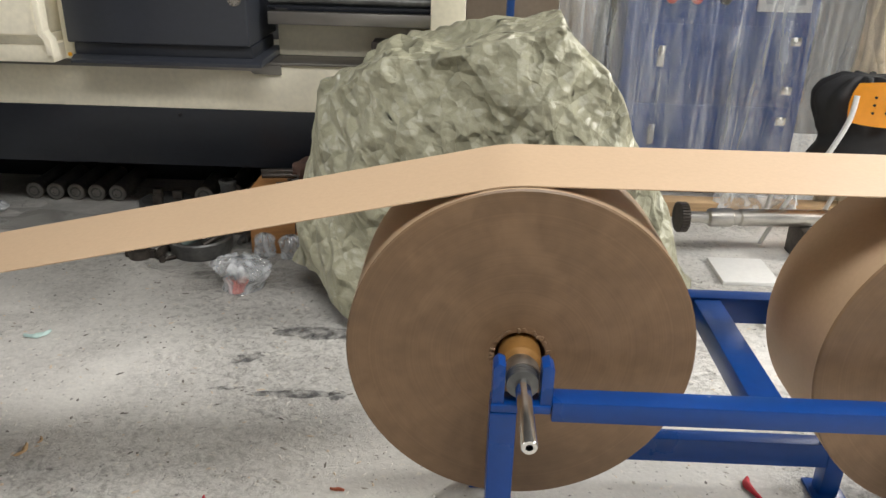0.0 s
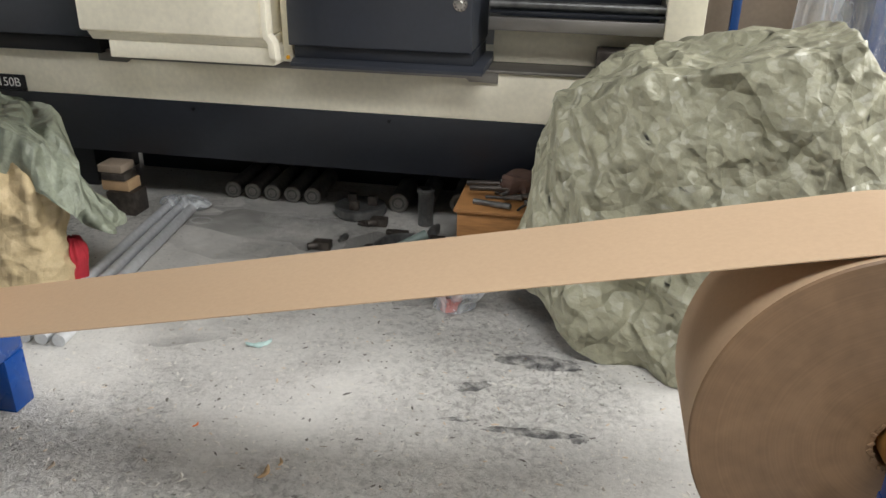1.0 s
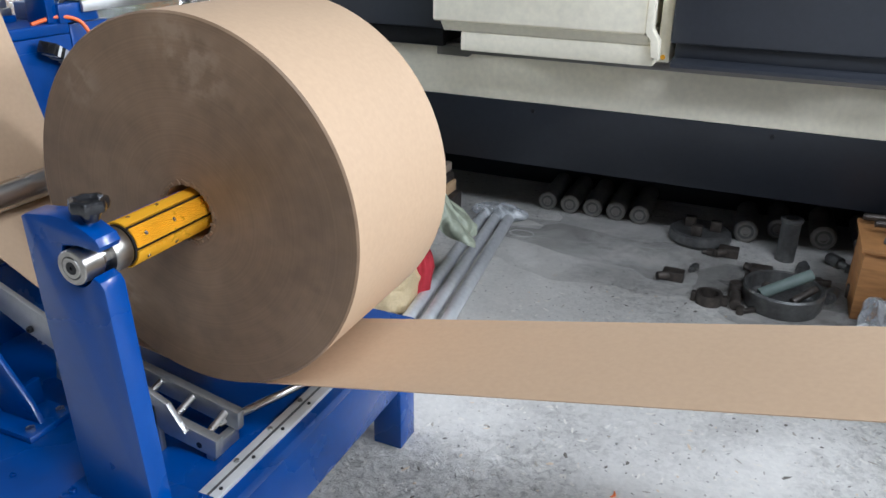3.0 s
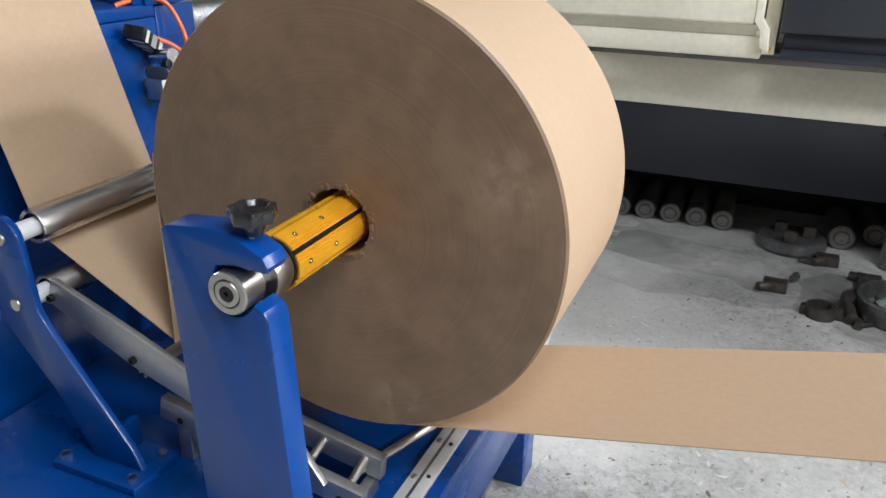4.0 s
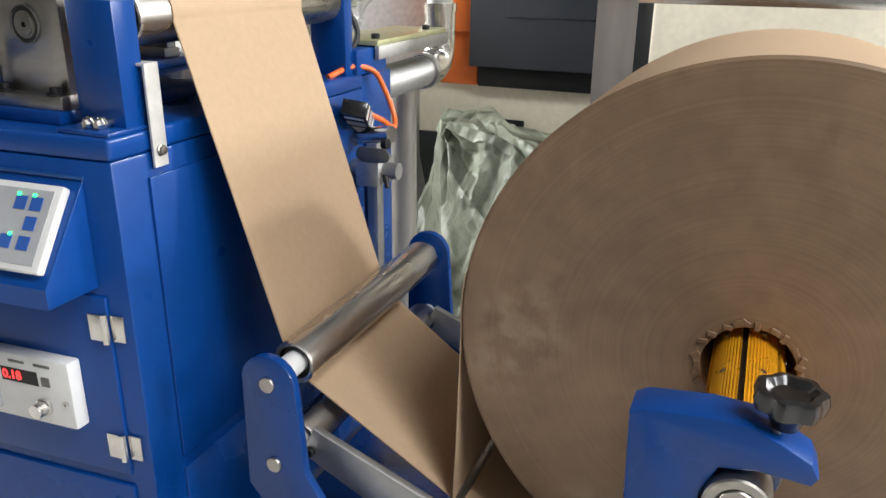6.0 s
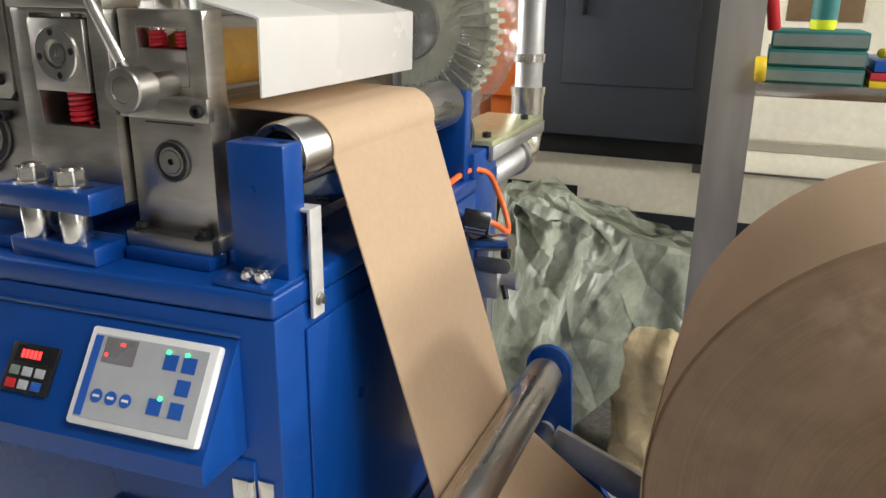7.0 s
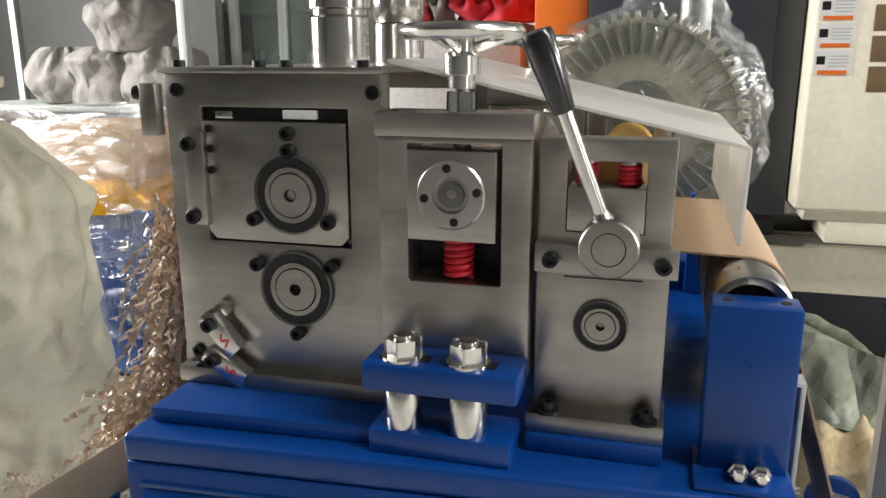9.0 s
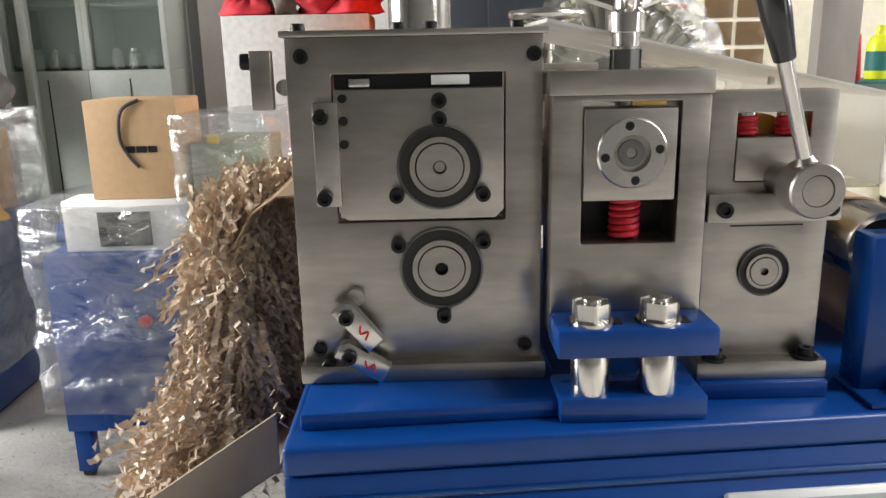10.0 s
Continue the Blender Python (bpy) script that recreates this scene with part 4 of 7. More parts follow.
                    v.co.x, v.co.y = -2.438 + dx * k, 1.335 + dy * k
            part("knob", bm, BAKELITE, kn, "black lobed plastic hand knob")
    return t


unwinder()


def dancer():
    """The roller arm: a near and a far blue plate with two chromed rollers and a slanting bar."""
    for y0, y1, s in ((1.432, 1.446, "near"), (1.985, 1.999, "far")):
        t = thing("roller_bracket", (-2.95, (y0 + y1) / 2, 0.392), "blue rounded arm plate carrying the guide rollers", "bracket", "roller brackets")
        out = [(-2.935, 0.404), (-3.01, 0.54), (-3.108, 0.66)] + [(-3.106, 0.83)] + arc(DANCER[0], DANCER[1], 0.043, 170, 10, 10) + [(-3.012, 0.70), (-2.985, 0.655), (-2.84, 0.452), (-2.82, 0.404)]
        part("plate", slab(out, y0, y1, 0.002), BLUE, t)
        part("foot", box(-3.0, -2.80, y0 - 0.045, y1 + 0.06, 0.392, 0.408, 0.002), BLUE, t)
        part("rib", box(-2.9, -2.885, y1, y1 + 0.055, 0.408, 0.47, 0.002), BLUE, t)
        for xx, yy in ((-2.985, y0 - 0.025), (-2.82, y0 - 0.025), (-2.82, y1 + 0.04), (-2.985, y1 + 0.04)):
            part("bolt", hex_nut(xx, yy, 0.408, 0.010, 0.008), BRIGHT, t)
        for r in (DANCER, DANCER_LOW):
            part("axle_end", spun([(0, y0 - 0.0035), (0.011, y0 - 0.0035), (0.0118, y0 - 0.002), (0.0118, y1 + 0.02), (0, y1 + 0.02)], (r[0], 0, r[1]), (r[0], 1, r[1]), 24), STEEL, t)
    for r, name in ((DANCER, "polished chromed guide roller with the web behind it"), (DANCER_LOW, "lower chromed guide roller under the web")):
        t = thing("guide_roller", (r[0], 1.72, r[1]), name, "roller", "chromed guide rollers")
        part("shell", spun([(r[2] * 0.78, 1.500), (r[2] * 0.94, 1.497), (r[2], 1.502), (r[2], 1.955), (r[2] * 0.94, 1.96), (r[2] * 0.78, 1.957)], (r[0], 0, r[1]), (r[0], 1, r[1]), 48), CHROME, t)
        part("end_cap", spun([(0, 1.508), (r[2] * 0.80, 1.508), (r[2] * 0.80, 1.50)], (r[0], 0, r[1]), (r[0], 1, r[1]), 40), BLACK, t)
        part("bush", rod((r[0], 1.446, r[1]), (r[0], 1.509, r[1]), 0.0175, 28), WHITE, t, "white nylon bush")
        part("bush", rod((r[0], 1.95, r[1]), (r[0], 1.985, r[1]), 0.0175, 28), WHITE, t)
    for y in (1.485, 1.94):
        t = thing("slanting_bar", (-2.7, y, 0.39), "dull aluminium flat bar sloping down from the roller arm", "bar", "slanting flat bars")
        part("bar", slab([(-3.05, 0.690), (-3.03, 0.738), (-2.85, 0.668), (-2.62, 0.572), (-2.50, 0.52), (-2.46, 0.46), (-2.50, 0.44), (-2.66, 0.525), (-2.86, 0.595)], y, y + 0.014, 0.002), ALU, t)
        part("upright", box(-2.56, -2.53, y, y + 0.014, 0.392, 0.51, 0.002), ALU, t)
        if y < 1.6:
            for xx, zz in ((-2.854, 0.612), (-3.035, 0.70), (-2.70, 0.552)):
                part("screw", cap_screw(xx, y, zz, 0.0075, 0.008), BLACK, t)
    t = thing("clamp_roller", (-2.845, 1.74, 0.585), "small steel roller with black clamp where the plies meet", "roller")
    part("roller", rod((-2.85, 1.50, 0.580), (-2.85, 1.94, 0.580), 0.0145, 24), CHROME, t)
    part("clamp", box(-2.868, -2.835, 1.515, 1.545, 0.565, 0.60, 0.003), BRIGHT, t)
    part("knob", spun([(0, 0), (0.006, 0), (0.012, 0.008), (0.012, 0.02), (0, 0.022)], (-2.868, 1.53, 0.598), (-2.90, 1.515, 0.62), 16), BLACK, t)
    return


dancer()


# ---- the die-cutting machine ----
XR, XL, YF, YB, TOP = -3.240, -3.885, 1.385, 2.06, 1.163


def cabinet():
    t = thing("machine_cabinet", (-3.57, 1.72, 0.0), "blue enamelled steel machine cabinet with doors and sloped control console", "machine cabinet")
    part("body", box(XL, XR, YF, YB, 0.06, TOP - 0.03, 0.005), BLUE, t)
    part("plinth", box(XL + 0.03, XR - 0.03, YF + 0.03, YB - 0.03, 0.0, 0.06, 0.002), BLACK, t)
    part("top_frame", box(XL, XR + 0.001, YF - 0.001, YB + 0.001, TOP - 0.03, TOP, 0.006, 3), BLUE, t)
    part("top_strip", box(-3.872, -3.62, YF + 0.03, YB - 0.05, TOP, 1.181, 0.004), BLUE, t)
    # side panels and doors
    for z0, z1 in ((0.66, 1.10), (0.10, 0.64)):
        part("side_panel", box(XR + 0.0, XR + 0.005, 1.445, YB - 0.03, z0, z1, 0.002), BLUE, t)
    for z0, z1 in ((0.66, 0.945), (0.08, 0.64)):
        d = part("door", box(-3.85, -3.276, YF - 0.006, YF, z0, z1, 0.002), BLUE, t)
        for zz in ((0.90, 0.709) if z0 > 0.5 else (0.556, 0.20)):
            h = part("hinge", join(box(-3.306, -3.284, YF - 0.010, YF - 0.006, zz - 0.02, zz + 0.02, 0.001), box(-3.274, -3.252, YF - 0.005, YF - 0.001, zz - 0.02, zz + 0.02, 0.001),
                                   rod((-3.279, YF - 0.0095, zz - 0.022), (-3.279, YF - 0.0095, zz + 0.022), 0.0048, 14)), BRIGHT, d, "bright leaf hinge")
    # sloped console
    prof = [(YF, 1.107), (1.302, 0.985), (1.302, 0.957), (YF, 0.957)]
    part("console", slab(prof, -3.865, -3.287, 0.002, "x"), BLUE, t)
    part("console_lip", box(-3.868, -3.284, YF - 0.004, YF, 1.107, 1.112, 0.001), DEEP_BLUE, t)
    return t


SPLAY = 0.062


def front_y(x):
    """The cabinet's front, which comes forward towards its delivery end."""
    return YF + SPLAY * (x - XR)


def splayed(ob):
    """Brings the front of a mesh into the line of the cabinet's front."""
    base = ob.parent.location if ob.parent else Vector()
    root = ob.parent
    while root and root.parent:
        root = root.parent
        base = root.location
    for v in ob.data.vertices:
        if v.co.y + base.y < 1.43:
            v.co.y += SPLAY * (v.co.x + base.x - XR)


cabinet_ob = cabinet()
for piece in cabinet_ob.children_recursive:
    splayed(piece)
SLOPE = math.atan2(YF - 1.302, 1.107 - 0.985)


def on_console(x, s, out=0.0):
    """A place on the console's slope: s metres down from its top edge, out metres off it."""
    n = Vector((0, -math.cos(SLOPE), math.sin(SLOPE)))
    x += 0.04 * (XR - x)
    return Vector((x, front_y(x) - s * math.sin(SLOPE), 1.107 - s * math.cos(SLOPE))) + n * out


def console_frame(x, s, out=0.0):
    """The pose of a flat thing on the slope: its x to the right, its y up the slope."""
    ex = Vector((1, SPLAY, 0)).normalized()
    ez = ex.cross(Vector((0, math.sin(SLOPE), math.cos(SLOPE)))).normalized()
    ey = ez.cross(ex)
    m = Matrix((ex, ey, ez)).transposed().to_4x4()
    return Matrix.Translation(on_console(x, s, out)) @ m


def plate_on(m, w, h, thick, bevel=0.001):
    bm = box(-w / 2, w / 2, -h / 2, h / 2, 0, thick, bevel)
    bm.transform(m)
    return bm


def push_button(x, s, kind):
    m = console_frame(x, s)
    p, w = m.translation.copy(), (m.to_3x3() @ Vector((0, 0, 1)))
    label = {"green": "lit green push button in a chromed bezel", "black": "black push button in a chromed bezel", "red": "red push button in a chromed bezel", "stop": "red mushroom emergency stop button"}[kind]
    t = thing("push_button", p, label, "button", "console buttons")
    if kind == "stop":
        part("collar", spun([(0.017, 0), (0.017, 0.016), (0.013, 0.018), (0.013, 0.026)], p, p + w, 32), BLACK, t)
        part("mushroom", spun([(0.0, 0.044), (0.010, 0.0435), (0.018, 0.040), (0.0205, 0.035), (0.0205, 0.027), (0.018, 0.024), (0.0, 0.024)], p, p + w, 40), RED, t)
        for a in (20, 200):
            bm = bmesh.new()
            pts = [(0.0135, a), (0.0155, a), (0.0155, a + 60), (0.0135, a + 60)]
            vs = []
            for k in range(7):
                for r in (0.0132, 0.0152):
                    an = radians(a + k * 12)
                    vs.append(bm.verts.new((r * math.cos(an), r * math.sin(an), 0.0428)))
            for k in range(6):
                bm.faces.new((vs[2 * k], vs[2 * k + 1], vs[2 * k + 3], vs[2 * k + 2]))
            bm.transform(m)
            part("arrow", bm, WHITE, t, smooth=0)
    else:
        part("bezel", spun([(0.0115, 0.012), (0.0135, 0.013), (0.0150, 0.010), (0.0150, 0.002), (0.016, 0.0)], p, p + w, 36), BRIGHT, t)
        mat = {"green": GLOW_GREEN, "black": BAKELITE, "red": RED}[kind]
        part("lens", spun([(0, 0.0145), (0.008, 0.0142), (0.0112, 0.012), (0.0115, 0.006)], p, p + w, 28), mat, t)
    pl = part("name_plate", plate_on(console_frame(x + 0.004, s + 0.029), 0.026, 0.014, 0.0015), BLACK, t)
    part("name_bar", plate_on(console_frame(x + 0.004, s + 0.029, 0.0015), 0.021, 0.009, 0.0006, 0), GREY, pl)
    return t


for x, s, k in ((-3.797, 0.048, "black"), (-3.732, 0.047, "green"), (-3.660, 0.045, "green"), (-3.795, 0.105, "red"), (-3.738, 0.100, "stop"), (-3.657, 0.100, "black")):
    push_button(x, s, k)


def drive_panel():
    t = thing("drive_keypad", on_console(-3.565, 0.08), "small black drive keypad with red lit digits", "control panel")
    part("case", plate_on(console_frame(-3.565, 0.08), 0.070, 0.060, 0.007, 0.002), BAKELITE, t)
    part("window", plate_on(console_frame(-3.567, 0.063, 0.007), 0.046, 0.018, 0.0008, 0), BLACK, t)
    for k in range(5):
        part("digit", plate_on(console_frame(-3.580 + k * 0.0065, 0.063, 0.0078), 0.0042, 0.010, 0.0005, 0), GLOW_RED, t)
    for k, (dx, ds, mat) in enumerate(((-0.02, 0.018, GREEN_PAINT), (0.0, 0.018, GREY), (0.02, 0.018, GREY), (-0.02, 0.034, RED), (0.0, 0.034, GREY), (0.02, 0.034, PANEL_BLUE))):
        part("key", plate_on(console_frame(-3.565 + dx, 0.066 + ds, 0.007), 0.014, 0.011, 0.0018, 0.0006), mat, t)


def registration_panel():
    cx, cs = -3.391, 0.073
    t = thing("registration_panel", on_console(cx, cs), "white framed control panel with blue keys and lit leds", "control panel")
    part("frame", plate_on(console_frame(cx, cs), 0.178, 0.116, 0.014, 0.004), WHITE, t)
    part("face", plate_on(console_frame(cx, cs, 0.014), 0.158, 0.098, 0.0008, 0), GREY, t)
    part("side_stripe", plate_on(console_frame(cx - 0.076, cs, 0.0148), 0.011, 0.094, 0.0006, 0), PANEL_BLUE, t)
    part("display", plate_on(console_frame(cx - 0.042, cs - 0.032, 0.0148), 0.045, 0.030, 0.0006, 0), material("display_foil", (0.20, 0.19, 0.20), 0.3), t)
    for dx, ds, w in ((-0.040, -0.040, 0.006), (-0.060, -0.026, 0.004)):
        part("red_led", plate_on(console_frame(cx + dx, cs + ds, 0.0154), w, 0.0035, 0.0006, 0), GLOW_RED, t)
    for dx, ds in ((0.032, -0.030), (0.058, -0.030), (0.058, -0.004), (0.058, 0.022), (0.028, 0.022)):
        part("key", plate_on(console_frame(cx + dx, cs + ds, 0.0148), 0.018, 0.018, 0.0008, 0), PANEL_BLUE, t)
    for dx, ds in ((0.026, -0.041), (0.052, -0.041), (0.033, 0.012)):
        part("green_led", plate_on(console_frame(cx + dx, cs + ds, 0.0157), 0.0045, 0.0045, 0.0008, 0), GLOW_LED, t)
    for k in range(3):
        p = on_console(cx - 0.055 + k * 0.021, cs + 0.022, 0.0148)
        w = console_frame(0, 0).to_3x3() @ Vector((0, 0, 1))
        b = part("round_key", spun([(0, 0.001), (0.008, 0.001), (0.008, 0)], p, p + w, 24), PANEL_BLUE, t)
        part("arrow", plate_on(console_frame(cx - 0.055 + k * 0.021, cs + 0.022, 0.0159), 0.009, 0.003, 0.0004, 0), PAPER, b)


def lower_panel(x0, x1, label, digits):
    """A flat controller on the door below the console."""
    t = thing("tension_controller", ((x0 + x1) / 2, YF, 0.79), label, "control panel", "controllers on the door")
    part("case", box(x0, x1, YF - 0.03, YF - 0.006, 0.738, 0.845, 0.004), WHITE, t)
    y = YF - 0.0305
    part("display", box(x0 + 0.04, x0 + 0.105, y - 0.0005, y + 0.002, 0.80, 0.822, 0), BLACK, t)
    if digits:
        lettering("digits", digits, 0.020, Matrix.Translation((x0 + 0.060, y - 0.0012, 0.811)) @ Matrix.Rotation(radians(90), 4, "X"), GLOW_RED, t, 0.0004)
    for k in range(3):
        part("marking", box(x0 + 0.012 + k * 0.045, x0 + 0.04 + k * 0.045, y - 0.0004, y + 0.002, 0.832, 0.836, 0), GREASY, t)
    part("key", box(x0 + 0.012, x0 + 0.026, y - 0.001, y + 0.002, 0.80, 0.815, 0), GREASY, t)
    part("rocker", box(x0 + 0.014, x0 + 0.03, y - 0.006, y + 0.002, 0.752, 0.785, 0.002), GREY, t)
    part("key", box(x1 - 0.05, x1 - 0.036, y - 0.001, y + 0.002, 0.802, 0.816, 0), GREASY, t)
    part("knob", spun([(0.014, 0), (0.014, 0.004), (0.0115, 0.005), (0.0105, 0.018), (0, 0.019)], (x1 - 0.052, y, 0.768), (x1 - 0.052, y - 1, 0.768), 28), BRIGHT, t)
    part("screw", cap_screw(x1 - 0.012, y, 0.78, 0.005, 0.003), BRIGHT, t)
    for piece in t.children_recursive:
        splayed(piece)


drive_panel()
registration_panel()
lower_panel(-3.497, -3.335, "white controller with red lit digits and a silver knob", "0.18")
t = thing("thermostat", (-3.54, YF, 0.80), "small black controller with red lit digits", "control panel")
part("case", box(-3.585, -3.515, YF - 0.02, YF - 0.006, 0.775, 0.85, 0.003), BAKELITE, t)
for k in range(4):
    part("digit", box(-3.572 + 0.011 * k, -3.565 + 0.011 * k, YF - 0.0208, YF - 0.018, 0.82, 0.834, 0), GLOW_RED, t)
t = thing("rating_plate", (-3.47, YF, 0.69), "white rating label with small print", "label")
part("sheet", box(-3.515, -3.43, YF - 0.0075, YF - 0.006, 0.655, 0.715, 0), PAPER, t)
for k in range(4):
    part("print_bar", box(-3.507, -3.45 + 0.006 * (k % 2), YF - 0.0083, YF - 0.007, 0.664 + k * 0.012, 0.668 + k * 0.012, 0), GREASY, t)


def bearing(x, y, z, ro, parent, shade=True):
    """A ball bearing seen from its end: outer race, seal, inner race, shaft with its bore."""
    b = part("outer_race", spun([(ro, 0.0), (ro, -0.003), (ro * 0.955, -0.0035), (ro * 0.94, 0)], (x, y, z), (x, y + 1, z), 56), GREASY, parent)
    part("seal", spun([(ro * 0.955, -0.0005), (ro * 0.70, -0.0005)], (x, y, z), (x, y + 1, z), 56), RUBBER, b)
    part("inner_race", spun([(ro * 0.70, 0), (ro * 0.70, -0.003), (ro * 0.58, -0.003), (ro * 0.56, 0)], (x, y, z), (x, y + 1, z), 48), STEEL, b)
    part("shaft_end", spun([(ro * 0.56, -0.001), (ro * 0.54, -0.004), (ro * 0.16, -0.004), (ro * 0.13, 0.003), (0, 0.003)], (x, y, z), (x, y + 1, z), 48), STEEL, b)
    part("centre_bore", spun([(ro * 0.145, -0.0042), (ro * 0.12, 0.001), (0, 0.001)], (x, y, z), (x, y + 1, z), 24), BLACK, b)
    return b


def die_head():
    """The large side plate with its two bearings, and its twin behind."""
    t = thing("die_head", (-3.757, 1.72, 1.181), "ground steel die-cutting head with side plates and two roll bearings", "die head")
    yf = 1.458
    x0, x1, z0, z1 = -3.878, -3.636, 1.187, 1.521
    for y in (yf, 1.962):
        part("side_plate", ring_plate(x0, x1, z0, z1, -3.836, -3.672, 1.345, 1.487, y, y + 0.026, 0.0015), STEEL, t)
        part("foot", box(x0 - 0.002, x1 + 0.004, y - 0.014, y + 0.032, 1.181, 1.200, 0.002), STEEL, t)
    sb = part("slide_block", slab([(-3.8345, 1.473), (-3.8345, 1.356), (-3.826, 1.3475), (-3.682, 1.3475), (-3.6735, 1.356), (-3.6735, 1.473)], yf - 0.003, yf + 0.02, 0.0012), STEEL, t)
    # black sheet as the shade in the gap above the block
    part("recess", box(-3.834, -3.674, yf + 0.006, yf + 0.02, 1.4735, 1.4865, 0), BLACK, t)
    part("spacer", box(-3.742, -3.706, yf - 0.002, yf + 0.01, 1.476, 1.485, 0.001), WHITE, t)
    part("spacer", box(-3.82, -3.80, yf, yf + 0.01, 1.475, 1.483, 0.001), BRIGHT, t)
    for zz in (1.3985, 1.297):
        bearing(-3.7355, yf - 0.003 if zz > 1.33 else yf - 0.0015, zz, 0.0415, t)
    for x, z in ((-3.863, 1.504), (-3.645, 1.503), (-3.861, 1.214), (-3.652, 1.214)):
        s = part("screw", cap_screw(x, yf + 0.001, z, 0.0072, 0.004), BLACK, t)
        part("counterbore", spun([(0.0095, -0.0006), (0.0095, 0.0002), (0, 0.0002)], (x, yf, z), (x, yf + 1, z), 24), GREASY, s)
    for x, z in ((-3.735, 1.462), (-3.735, 1.4445), (-3.7775, 1.372), (-3.694, 1.372), (-3.7775, 1.323), (-3.694, 1.325), (-3.734, 1.249)):
        part("screw", cap_screw(x, yf - 0.003, z, 0.0073, 0.010), BLACK, t)
    part("side_strip", box(-3.854, -3.830, yf - 0.012, yf, 1.363, 1.462, 0.0015), STEEL, t)
    for z in (1.449, 1.372):
        part("screw", cap_screw(-3.846, yf - 0.012, z, 0.0076, 0.006), BLACK, t)
    for z in (1.465, 1.444, 1.422):
        part("dowel", rod((-3.826, yf - 0.006, z), (-3.826, yf - 0.003, z), 0.0042, 14), BLACK, t)
    # swivelling stops marked in red
    for (x, z), a in (((-3.830, 1.256), -47), ((-3.829, 1.215), -30)):
        bm = slab([(-0.013, -0.009), (0.042, -0.011), (0.042, 0.009), (-0.006, 0.012), (-0.013, 0.006)], -0.008, 0.008, 0.001)
        bm.transform(Matrix.Translation((x, yf - 0.016, z)) @ Matrix.Rotation(radians(-a), 4, "Y"))
        s = part("stop_block", bm, BRIGHT, t, "small steel stop with red arrow mark")
        part("screw", cap_screw(x, yf - 0.024, z, 0.0076, 0.008), BLACK, s)
        part("distance_bush", rod((x + 0.008, yf - 0.008, z + 0.014), (x + 0.008, yf, z + 0.014), 0.009, 18), STEEL, s)
        for pts in (((0.016, 0.003, 0), (0.022, -0.003, 0), (0.026, 0.004, 0), (0.030, -0.004, 0)),):
            m = Matrix.Translation((x, yf - 0.0245, z)) @ Matrix.Rotation(radians(-a), 4, "Y")
            part("arrow_mark", tube([m @ Vector((px, 0, py)) for px, py, _ in pts], 0.0011, 6, 3), RED, s)
    part("screw", cap_screw(-3.852, yf - 0.003, 1.198, 0.0076, 0.010), BLACK, t)
    # top plate, its screws and two tall spacers
    part("top_plate", box(-3.882, -3.632, 1.452, 1.99, 1.521, 1.527, 0.0015), STEEL, t)
    for x in (-3.866, -3.742, -3.772, -3.66):
        for y in (1.470, 1.975):
            part("screw", cap_screw(x, y, 1.527, 0.0068, 0.007, (0, 0, 1)), BLACK, t)
    part("column", spun([(0.036, 0), (0.036, 0.055), (0.0335, 0.058), (0.0335, 0.064), (0.038, 0.066), (0.038, 0.09), (0.03, 0.094), (0, 0.094)], (-3.752, 1.64, 1.527), (-3.752, 1.64, 2.5), 40), BRIGHT, t, "turned bright pressure column")
    part("column", spun([(0.036, 0), (0.036, 0.055), (0.0335, 0.058), (0.038, 0.066), (0.038, 0.09), (0, 0.094)], (-3.752, 1.86, 1.527), (-3.752, 1.86, 2.5), 40), BRIGHT, t)
    for z in (1.3985, 1.297):
        part("die_roll", rod((-3.7355, 1.485, z), (-3.7355, 1.96, z), 0.0495, 48), CHROME, t)
    part("outfeed_bar", rod((-3.885, 1.485, 1.475), (-3.885, 1.96, 1.475), 0.008, 16), BRIGHT, t)
    part("outfeed_arm", box(-3.912, -3.892, 1.46, 1.475, 1.455, 1.51, 0.0015), STEEL, t)
    part("arm_screw", cap_screw(-3.912, 1.467, 1.50, 0.0076, 0.009, (-1, 0, 0)), BLACK, t)
    return t


die_head()


